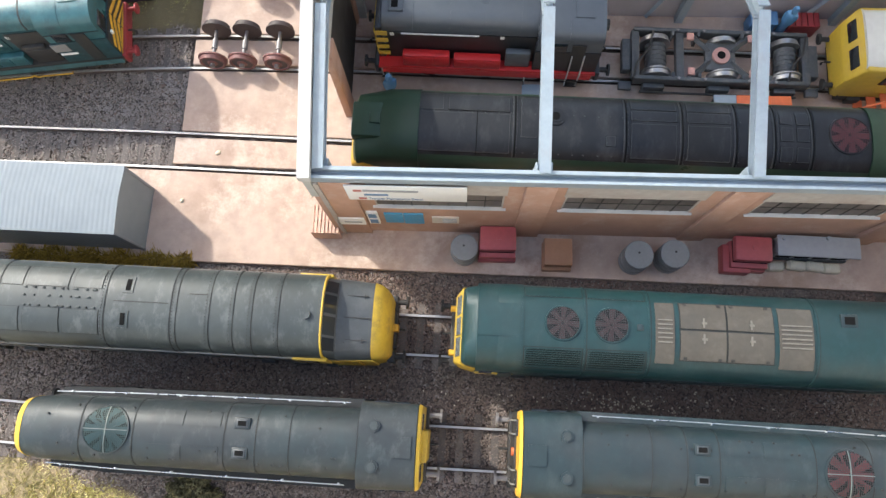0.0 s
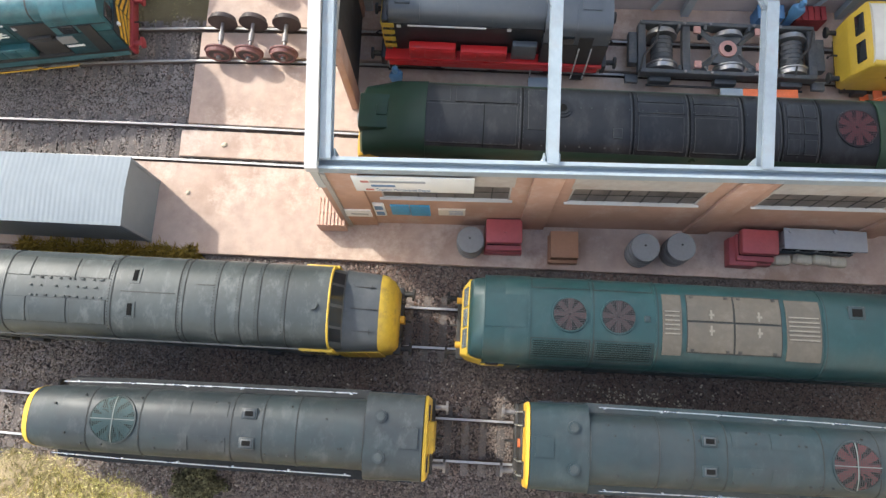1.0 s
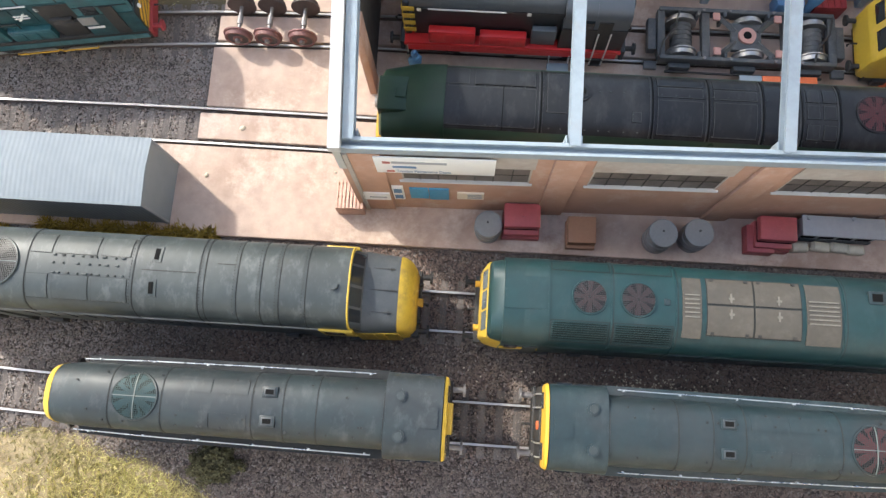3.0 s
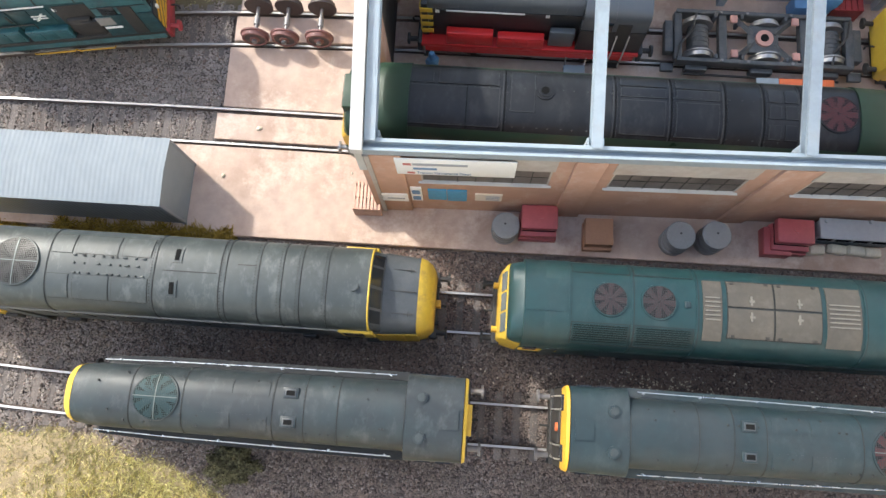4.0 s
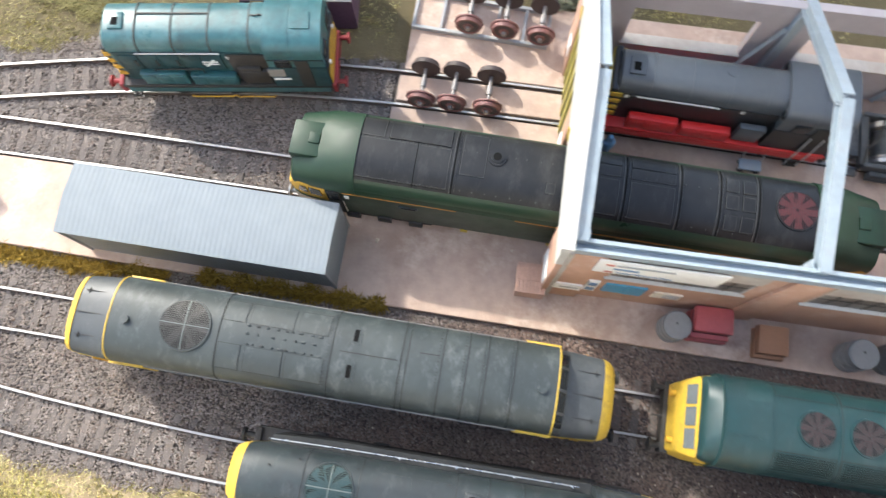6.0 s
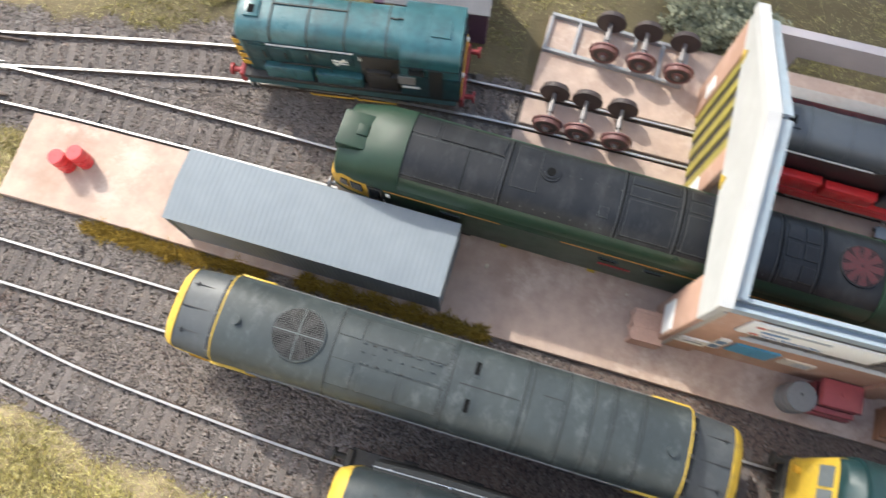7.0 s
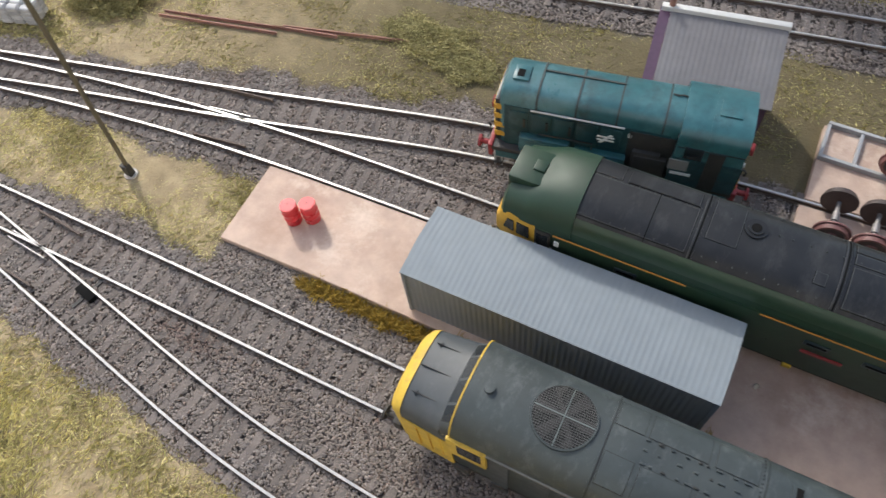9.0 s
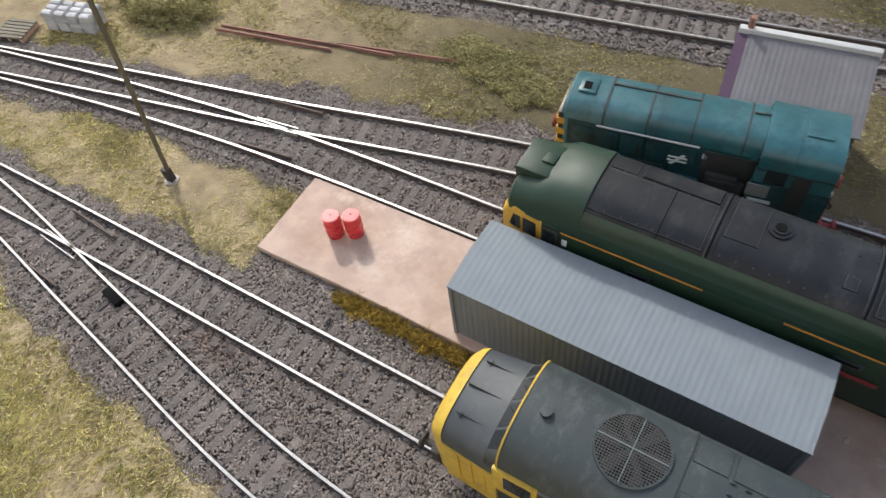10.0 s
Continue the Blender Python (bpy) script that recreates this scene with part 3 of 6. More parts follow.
def strip(bm, x0, x1, f0, f1, z0, z1, step=20):
    n = max(2, int((x1 - x0) / step) + 1)
    rings = []
    for x in np.linspace(x0, x1, n):
        a, b = float(f0(x)), float(f1(x))
        rings.append([Vector((x, a, z0)), Vector((x, a + 0.0, z1 - 0.3)), Vector((x, a + 0.3, z1)), Vector((x, b - 0.3, z1)), Vector((x, b, z1 - 0.3)), Vector((x, b, z0))])
    return loft(bm, rings)


def build_floor():
    fl = thing("floor", 0, 0, label="stained pinkish concrete apron and depot floor", category="floor", kind="structure")
    A, B = LINES["a"], LINES["b"]
    E = 300
    part("slab", strip(bmesh.new(), -297.5, E, south_edge, lambda x: A(x) - 10.2, -4.5, -0.3), "concrete", fl)
    part("slab", strip(bmesh.new(), -87, E, lambda x: A(x) - 6.6, lambda x: A(x) + 6.6, -4.5, -0.3), "concrete", fl)
    part("slab", strip(bmesh.new(), -84.5, E, lambda x: A(x) + 10.0, lambda x: B(x) - 10.2, -4.5, -0.3), "concrete", fl)
    part("slab", strip(bmesh.new(), -83.0, E, lambda x: B(x) - 6.6, lambda x: B(x) + 6.6, -4.5, -0.3), "concrete", fl)
    part("slab", strip(bmesh.new(), -81.5, E, lambda x: B(x) + 10.0, lambda x: 136.0 + 0 * x, -4.5, -0.3), "concrete", fl)
    return fl


build_floor()


def rail_sweep(f, off, x0, x1, wide, z0, z1, step=5.0, taper=False):
    bm = bmesh.new()
    rings = []
    xs = np.arange(x0, x1 + step, step)
    for x in xs:
        s = float(f(x + 1) - f(x - 1)) / 2
        nx, ny = -s / math.hypot(1, s), 1 / math.hypot(1, s)
        c = Vector((x + nx * off, float(f(x)) + ny * off, 0))
        d = Vector((nx, ny, 0)) * (wide / 2)
        rings.append([c - d + Vector((0, 0, z0)), c - d + Vector((0, 0, z1)), c + d + Vector((0, 0, z1)), c + d + Vector((0, 0, z0))])
    return loft(bm, rings)


def build_track(key, x0, x1, label, sleepers, gap_rails=()):
    f = LINES[key]
    tr = thing("track", 0, 0, label=label, category="railway track", group="tracks", kind="structure")
    for s in (-1, 1):
        o = s * (GAUGE / 2 + 0.45)
        web = part("rail", rail_sweep(f, o, x0, x1, 0.5, -2.6, -0.5), "rail_rust", tr)
        part("rail_head", rail_sweep(f, o, x0, x1, 0.95, -0.75, 0.0), "rail", web)
        part("rail_foot", rail_sweep(f, o, x0, x1, 1.9, -2.6, -2.25), "rail_rust", web)
    bm = boxes((-1.75, 1.75, -14.5, 14.5, -3.9, -2.5), bevel=0.15)
    for o in (-1, 1):
        for q in (-1, 1):
            box(bm, -0.9, 0.9, o * 8.7 + q * 1.35 - 0.5, o * 8.7 + q * 1.35 + 0.5, -2.5, -1.75)
    first = None
    for a, b in sleepers:
        x = a
        while x < b:
            s = float(f(x + 1) - f(x - 1)) / 2
            if first is None:
                first = part("sleeper", bm, "sleeper", tr)
                me = first.data
                first.matrix_basis = pose(x * K, float(f(x)) * K, 0, 0, 0, math.degrees(math.atan(s)))
            else:
                share("sleeper", me, tr, x, float(f(x)) + rng.uniform(-0.25, 0.25), rng.uniform(-0.25, 0.1), math.degrees(math.atan(s)) + rng.uniform(-0.8, 0.8))
            x += PITCH
    return tr


build_track("a", -690, 300, "bright railed siding running into the depot beside the apron", SLEEPERS["a"])
build_track("b", -690, 300, "bright railed siding with a turnout leading to the depot", SLEEPERS["b"])
build_track("c", -690, 300, "bright railed running line in grey ballast", SLEEPERS["c"])
build_track("d", -690, 300, "bright railed line curving off a turnout in grey ballast", SLEEPERS["d"])
build_track("far", -690, 300, "dull rails on a bed of grey ballast beyond the grass", [(-420, 0)])


def crossing(x, y, s, long, key_label, side):
    """The check rails and the frog of a turnout."""
    fr = thing("turnout_frog", x, y, rz=math.degrees(math.atan(s)), label=key_label, category="turnout", kind="structure")
    part("check_rail", boxes((-long, long, side * 14.0 - 0.4, side * 14.0 + 0.4, -2.6, -0.1)), "rail_rust", fr)
    part("check_rail", boxes((-long, long, -side * 14.8 - 0.4, -side * 14.8 + 0.4, -2.6, -0.1)), "rail_rust", fr)
    part("wing_rail", boxes((-14, 8, 1.4, 1.8, -2.6, -0.1)), "rail", fr)
    part("wing_rail", boxes((-14, 9, -1.8, -1.4, -2.6, -0.1)), "rail", fr)
    return fr


crossing(-330, 43.0, 0.10, 14, "worn turnout frog with check rails in ballast", 1)
crossing(-372, -52.0, -0.10, 14, "worn turnout frog with check rails in dark ballast", -1)


# ---- ballast and grass: loose stuff ----
def scatter(name, base_v, base_f, pos, size, zrot, jitter, mat, label, category, tilt=0.0):
    n, k = len(pos), len(base_v)
    v = np.repeat(base_v[None], n, 0) * size[:, None, :]
    v = v + npr.uniform(-jitter, jitter, v.shape) * size[:, None, :]
    if tilt:
        a = npr.uniform(-tilt, tilt, n)
        c, s = np.cos(a), np.sin(a)
        y, z = v[..., 1].copy(), v[..., 2].copy()
        v[..., 1], v[..., 2] = c[:, None] * y - s[:, None] * z, s[:, None] * y + c[:, None] * z
    c, s = np.cos(zrot), np.sin(zrot)
    x, y = v[..., 0].copy(), v[..., 1].copy()
    v[..., 0], v[..., 1] = c[:, None] * x - s[:, None] * y, s[:, None] * x + c[:, None] * y
    v = (v + pos[:, None, :]).reshape(-1, 3) * K
    f = (base_f[None] + (np.arange(n) * k)[:, None, None]).reshape(-1, base_f.shape[1])
    me = bpy.data.meshes.new(name)
    m = f.shape[1]
    me.vertices.add(len(v))
    me.vertices.foreach_set("co", v.astype(np.float32).ravel())
    me.loops.add(f.size)
    me.loops.foreach_set("vertex_index", f.astype(np.int32).ravel())
    me.polygons.add(len(f))
    me.polygons.foreach_set("loop_start", (np.arange(len(f)) * m).astype(np.int32))
    me.polygons.foreach_set("loop_total", np.full(len(f), m, np.int32))
    me.update(calc_edges=True)
    me.materials.append(M[mat])
    return tagged(new(name, me), label, category, kind="stuff")


CUBE_V = np.array([(x, y, z) for x in (-.5, .5) for y in (-.5, .5) for z in (-.5, .5)])
CUBE_F = np.array([(0, 1, 3, 2), (4, 6, 7, 5), (0, 4, 5, 1), (2, 3, 7, 6), (0, 2, 6, 4), (1, 5, 7, 3)])


STONE_V = np.array([(-.55, 0, 0), (0.05, -.55, .05), (.55, .05, 0), (0, .55, -.05), (-.12, -.1, .5), (.2, .16, .42)])
STONE_F = np.array([(0, 1, 4), (1, 5, 4), (1, 2, 5), (2, 3, 5), (3, 4, 5), (3, 0, 4)])


def build_ballast():
    n = 620000
    p = np.stack([npr.uniform(-560, 235, n), npr.uniform(-135, 125, n)], 1)
    x, y = p[:, 0], p[:, 1]
    g = grass_share(x, y)
    keep = (npr.uniform(0, 1, n) > np.clip(g * 1.25 - 0.05, 0, 1)) & ~on_concrete(x, y)
    rails = np.zeros(n, bool)
    mid, wood = np.zeros(n, bool), np.zeros(n, bool)
    for key in "abcd":
        d = y - LINES[key](x)
        slope = (LINES[key](x + 1) - LINES[key](x - 1)) / 2
        a, b = SLEEPERS[key][0]
        along = x + slope * d - a
        off = np.abs((along + PITCH / 2) % PITCH - PITCH / 2)
        rails |= np.abs(np.abs(d) - 8.7) < 1.1
        mid |= np.abs(d) < 14.8
        wood |= (np.abs(d) < 14.6) & (off < 1.55) & (x > a - 2) & (x < b)
    under = (x > -180) & (x < 225) & (np.abs(y - LINES["c"](x)) < 11) & ~((x > 15) & (x < 55))
    keep &= ~rails & ~under & ~(wood & (npr.uniform(0, 1, n) < 0.74))
    p, mid, wood = p[keep], mid[keep], wood[keep]
    n = len(p)
    size = npr.uniform(0.55, 1.2, (n, 1)) * npr.uniform(0.7, 1.2, (n, 3))
    size[:, 2] *= 0.9
    size[npr.uniform(0, 1, n) < 0.07] *= 1.55
    size[wood] *= 0.62
    z = np.where(wood, -2.45, np.where(mid, -2.6, -3.05)) + npr.uniform(-0.35, 0.3, n) * np.where(wood, 0.2, 1)
    # share of brown stones, rising eastwards south of the apron
    brown = np.clip((p[:, 0] + 190) / 150, 0, 1) * (p[:, 1] < 0) * 0.85
    brown = np.maximum(brown, 0.9 * np.exp(-((p[:, 0] + 285) / 30) ** 2 - ((p[:, 1] + 58) / 7) ** 2))
    brown = npr.uniform(0, 1, n) < np.maximum(brown, 0.12)
    for pick, mat, label in ((~brown, "stone", "loose grey stone ballast between the tracks"), (brown, "stone_brown", "loose dark brown stone ballast between the tracks")):
        scatter("ballast", STONE_V, STONE_F, np.column_stack([p, z])[pick], size[pick], npr.uniform(0, 6.28, int(pick.sum())), 0.16, mat, label, "ballast", tilt=0.35)
    m = 15000
    p = np.stack([npr.uniform(-420, -40, m), npr.uniform(-24, 24, m)], 1)
    p[:, 1] += LINES["far"](p[:, 0])
    scatter("ballast", STONE_V, STONE_F, np.column_stack([p, np.full(m, -3.0)]), npr.uniform(0.8, 1.7, (m, 3)), npr.uniform(0, 6.28, m), 0.17, "stone", "loose grey stone ballast of the far line", "ballast", tilt=0.5)


build_ballast()

BLADE_V = np.array([(-.5, 0, 0), (.5, 0, 0), (0.0, 1.3, 0.75)])
BLADE_LOW = np.array([(-.5, 0, 0), (.5, 0, 0), (0.0, 1.3, 0.42)])
BLADE_F = np.array([(0, 1, 2)])


def build_grass():
    n = 1150000
    p = np.stack([npr.uniform(-620, 130, n), npr.uniform(-170, 260, n)], 1)
    x, y = p[:, 0], p[:, 1]
    g = grass_share(x, y)
    patch = 0.5 + 0.3 * np.sin(x * 0.06 + 2 * np.sin(y * 0.05)) * np.sin(y * 0.075 + 1.3) + 0.22 * np.sin(x * 0.19 + 3 * np.sin(y * 0.11)) * np.sin(y * 0.23) + 0.12 * np.sin(x * 0.43 + y * 0.31) * np.sin(y * 0.5 - x * 0.2)
    south = np.clip((LINES["d"](x) - y - 14) / 20, 0, 1)
    wedge = (x < -296) & (y < LINES["a"](x)) & (y > LINES["c"](x))
    patch = np.clip(patch + 0.45 * south, 0, 1)
    # blades stand thinner north of the sidings
    north_side = (x > -390) & (y > 60)
    keep = (npr.uniform(0, 1, n) < g * np.where(north_side, 0.5, 1.0) * np.clip(0.22 + 0.25 * wedge + 0.78 * np.clip(patch * 1.5 - 0.2, 0, 1), 0, 1)) & ~on_concrete(x, y) & ~((x > -90) & (y > -30) & (y < 138))
    p, patch, south, wedge = p[keep], patch[keep], south[keep], wedge[keep]
    n = len(p)
    h = npr.uniform(0.8, 1.7, n) * (0.6 + 0.6 * patch) * (1 + 0.3 * south)
    size = np.column_stack([npr.uniform(0.13, 0.25, n), h, h])
    olive = npr.uniform(0, 1, n) < np.clip(patch * 1.8 - 0.55 - 1.0 * south - 0.25 * wedge + 0.4 * ((p[:, 0] > -380) & (p[:, 1] > 90)), 0.06, 0.92)
    for pick, mat, label in ((~olive, "grass", "short straw coloured static grass"), (olive, "grass_green", "tufts of yellow olive static grass")):
        k = int(pick.sum())
        scatter("grass", BLADE_LOW, BLADE_F, np.column_stack([p, np.full(n, -3.2)])[pick], size[pick], npr.uniform(0, 6.28, k), 0.35, mat, label, "grass")


build_grass()


def clump(name, cx, cy, rx, ry, h, n, mat, label, category, size=1.6, z0=-2.5):
    u = npr.normal(0, 1, (n, 3))
    u /= np.linalg.norm(u, axis=1)[:, None]
    rad = npr.uniform(0.45, 1.0, n) ** 0.6
    lump = 1 + 0.35 * np.sin(u[:, 0] * 5 + cx) * np.sin(u[:, 1] * 6 + cy) + 0.2 * np.sin(u[:, 2] * 9)
    p = u * (rad * lump)[:, None] * np.array([rx, ry, h])
    p[:, 2] = np.abs(p[:, 2]) + z0
    p[:, :2] += (cx, cy)
    s = npr.uniform(0.6, 1.4, (n, 3)) * size
    return scatter(name, np.array([(-.5, -.2, 0), (.5, -.3, .1), (.6, .4, .5), (-.4, .5, .3)]), np.array([(0, 1, 2, 3)]), p, s, npr.uniform(0, 6.28, n), 0.3, mat, label, category, tilt=1.2)


# ---- the depot ----
EAVES, APEX_Y, APEX_Z, NORTH, NORTH_Z = 76.0, 55.0, 90.0, 108.0, 64.0
BAYS = (79.0, 153.0, 227.0, 301.0)


def build_depot():
    d = thing("depot_building", 0, 0, label="roofless terracotta model engine depot with pale blue steel girders", category="building")
    # long wall with window openings
    openings = [(15.5, 66.5), (89.5, 140.5), (163.5, 214.5), (237.5, 288.5)]
    Z0, Z1, TOP = 39.5, 57.5, 72.4
    items = [(-3, 303, -3.5, 0.0, -0.3, Z0), (-3, 303, -3.5, 0.0, Z1, TOP)]
    x = -3
    for a, b in openings:
        items.append((x, a, -3.5, 0.0, Z0, Z1))
        x = b
    items.append((x, 303, -3.5, 0.0, Z0, Z1))
    wall = part("wall", boxes(*items), "brick", d)
    for xc in (4.5, *BAYS):
        a, b = (-3.4, 9.5) if xc == 4.5 else (xc - 5.6, xc + 5.6)
        part("pilaster", boxes((a, b, -4.9, -3.4, -0.3, 71.5), bevel=0.25), "brick", wall)
    part("corner_trim", boxes((-3.9, -2.2, -5.6, -4.8, -0.3, 72)), "lintel", wall, "pale grey corner strip")
    for i, (a, b) in enumerate(openings):
        w = part("window", boxes((a - 0.8, b + 0.8, -3.75, -3.3, Z1 - 0.3, Z1 + 14.5)), "lintel", wall, "long barred window under a pale lintel")
        part("window_sill", boxes((a - 1.2, b + 1.2, -4.5, -2.6, Z0 - 0.2, Z0 + 0.5), bevel=0.15), "white", w, "chipped white sill")
        n = 7
        pw = (b - a) / n
        for k in range(n):
            part("pane", boxes((a + k * pw + 0.15, a + (k + 1) * pw - 0.15, -3.0, -2.7, Z0 + 0.6, Z1 - 0.3)), "pane", w)
            part("glazing_bar", boxes((a + k * pw - 0.2, a + k * pw + 0.2, -3.25, -2.4, Z0 + 0.5, Z1)), "black", w)
        part("glazing_bar", boxes((a, b, -3.15, -2.5, 48.2, 48.5)), "black", w)
        part("window_frame", boxes((a, a + 0.7, -3.4, -1.0, Z0, Z1)), "lintel", w)
        part("window_frame", boxes((b - 0.7, b, -3.4, -1.0, Z0, Z1)), "lintel", w)
    # top channel along the wall
    prof = [(-5.0, 72.5), (-5.0, 77.2), (-3.9, 77.2), (-3.9, 74.2), (-1.7, 74.2), (-1.7, 77.2), (-0.3, 77.2), (-0.3, 69)]
    part("eaves_channel", loft(bmesh.new(), [[Vector((x, y, z)) for y, z in prof] for x in (-5.5, 303)]), "girder", d, "pale blue steel channel on the wall head")
    # pitched frames
    for x in (-1.0, 79.0, 153.0, 227.0, 300.0):
        for i, (ya, za, yb, zb) in enumerate(((-1.0, EAVES, APEX_Y, APEX_Z), (APEX_Y, APEX_Z, NORTH, NORTH_Z))):
            L = math.hypot(yb - ya, zb - za)
            bm = boxes((-2.0, 2.0, 0, L, 2.2, 2.9), (-2.0, 2.0, 0, L, -2.9, -2.2), (-0.4, 0.4, 0, L, -2.2, 2.2))
            g = part("rafter", bm, "girder", d)
            g.matrix_basis = pose(x * K, ya * K, za * K, math.degrees(math.atan2(zb - za, yb - ya)), 0, 0)
        part("gusset", boxes((x - 3.4, x + 3.4, -1.2, 2.6, 70, 71.2), (x - 3.0, x - 2.4, -1, 3.2, 70, 76), (x + 2.4, x + 3.0, -1, 3.2, 70, 76), bevel=0.1), "girder", d)
        part("post", boxes((x - 1.8, x + 1.8, 0.3, 3.6, -0.3, 74)), "girder", d)
        part("post", boxes((x - 1.8, x + 1.8, NORTH - 3.6, NORTH - 0.3, -0.3, NORTH_Z - 2)), "girder", d)
    # far wall with openings
    items = [(-3, 303, NORTH, NORTH + 3.5, -0.3, 24), (-3, 303, NORTH, NORTH + 3.5, 50, 62)]
    x = -3
    for a, b in openings:
        items.append((x, a, NORTH, NORTH + 3.5, 24, 50))
        x = b
    items.append((x, 303, NORTH, NORTH + 3.5, 24, 50))
    far = part("wall", boxes(*items), "inner_wall", d, "pale mauve grey inner face of the far wall")
    for a, b in openings:
        part("window_sill", boxes((a - 1, b + 1, NORTH - 1.0, NORTH + 4.5, 23.4, 24.4), bevel=0.2), "lintel", far)
    for x in BAYS[:3]:
        bm = bmesh.new()
        tube(bm, [(x - 16, NORTH - 1.5, 2), (x - 2, NORTH - 1.5, 50)], 1.2, 4)
        part("brace", bm, "girder", far)
    # west front: white gable, brick piers, striped door
    bm = bmesh.new()
    prof = [(-5.6, 57), (-5.6, 79), (APEX_Y, APEX_Z + 4), (NORTH + 6, NORTH_Z + 2), (NORTH + 6, 57)]
    loft(bm, [[Vector((x, y, z)) for y, z in prof] for x in (-7.0, -4.2)])
    front = part("gable", bm, "white_wall", d, "white card gable over the door openings")
    part("barge_board", loft(bmesh.new(), [[Vector((x, y, z)) for y, z in [(-6, 76), (-6, 80), (APEX_Y, APEX_Z + 5), (APEX_Y, APEX_Z + 1)]] for x in (-7.8, -3.4)]), "white", front)
    part("barge_board", loft(bmesh.new(), [[Vector((x, y, z)) for y, z in [(APEX_Y, APEX_Z + 1), (APEX_Y, APEX_Z + 5), (NORTH + 7, NORTH_Z + 3), (NORTH + 7, NORTH_Z - 1)]] for x in (-7.8, -3.4)]), "white", front)
    for a, b in ((-5.2, 11.0), (52.0, 61.0), (101.0, 116.0)):
        p = part("pier", boxes((-6.4, -3.2, a, b, -0.3, 57.2 if a > 0 else 68), bevel=0.2), "brick", d)
    part("notice", boxes((-6.9, -6.35, -4, 8, 14, 27)), "sign_white", d, "torn white notice")
    part("notice", boxes((-6.9, -6.35, 53, 60, 14, 27)), "sign_white", d, "torn white notice")
    part("notice", boxes((-6.9, -6.35, 103, 109, 14, 24)), "sign_white", d, "torn white notice")
    door = part("shutter_door", boxes((-5.0, -4.2, 61, 101, -0.1, 57)), "black", d, "roller shutter in yellow and black stripes")
    y = 62.5
    while y < 100:
        part("stripe", boxes((-5.5, -4.9, y, min(y + 4.4, 100.8), 0, 57)), "stripe_yellow", door)
        y += 8.6
    for y in (45, 97):
        bm = bmesh.new()
        vs = [[bm.verts.new((x, y + dy, 58 + dz)) for dy, dz in ((-3, 0), (3, 0), (0, 5))] for x in (-7.5, -7.0)]
        bm.faces.new(vs[0]); bm.faces.new(vs[1])
        for i in range(3):
            bm.faces.new((vs[0][i], vs[0][(i + 1) % 3], vs[1][(i + 1) % 3], vs[1][i]))
        part("warning_triangle", bm, "yellow", d)
    # signs on the long wall
    s = part("name_board", boxes((7, 52, -5.6, -4.9, 54.0, 70.5), bevel=0.15), "sign_white", d, "long white depot name board")
    part("logo_mark", boxes((10.0, 13.0, -5.75, -5.6, 64.6, 66.6)), "ink_red", s)
    part("text_bar", boxes((13.5, 34, -5.75, -5.6, 64.8, 66.9)), "ink_grey", s)
    part("text_bar", boxes((13.5, 22.5, -5.75, -5.6, 60.1, 62.0)), "ink_blue", s)
    part("logo_mark", boxes((11.0, 14.0, -5.75, -5.6, 55.4, 57.2)), "ink_red", s)
    text_part("lettering", "Traction Maintenance Depot", 2.45, "ink_blue", s, pose(14.8 * K, -5.65 * K, 55.2 * K, 90, 0, 0) @ Matrix.Diagonal((0.72, 1.5, 1, 1)))
    part("banner", boxes((17.5, 25.3, -4.2, -3.5, 16.5, 30)), "poster_blue", d, "bright blue double banner")
    part("banner", boxes((25.7, 34.0, -4.2, -3.5, 15.5, 30)), "poster_blue", d, "bright blue double banner")
    n = part("notice", boxes((37.5, 49.0, -4.2, -3.5, 17.5, 26.0)), "sign_cream", d, "cream notice with unreadable print")
    for k in range(3):
        part("text_bar", boxes((42.0, 48, -4.35, -4.2, 19 + 2.2 * k, 20 + 2.2 * k)), "ink_grey", n)
    n = part("notice", boxes((10.2, 14.8, -4.4, -3.5, 15, 32)), "sign_white", d, "white safety notice with blue panels")
    part("text_bar", boxes((10.8, 14.2, -4.55, -4.4, 24.5, 29.5)), "ink_blue", n)
    part("text_bar", boxes((10.8, 14.2, -4.55, -4.4, 16.5, 21.5)), "ink_blue", n)
    n = part("notice", boxes((-2.8, 8.8, -5.6, -4.9, 17, 26)), "sign_white", d, "white notice with grey print")
    part("text_bar", boxes((0, 7.5, -5.75, -5.6, 20.5, 22)), "ink_grey", n)
    return d


build_depot()


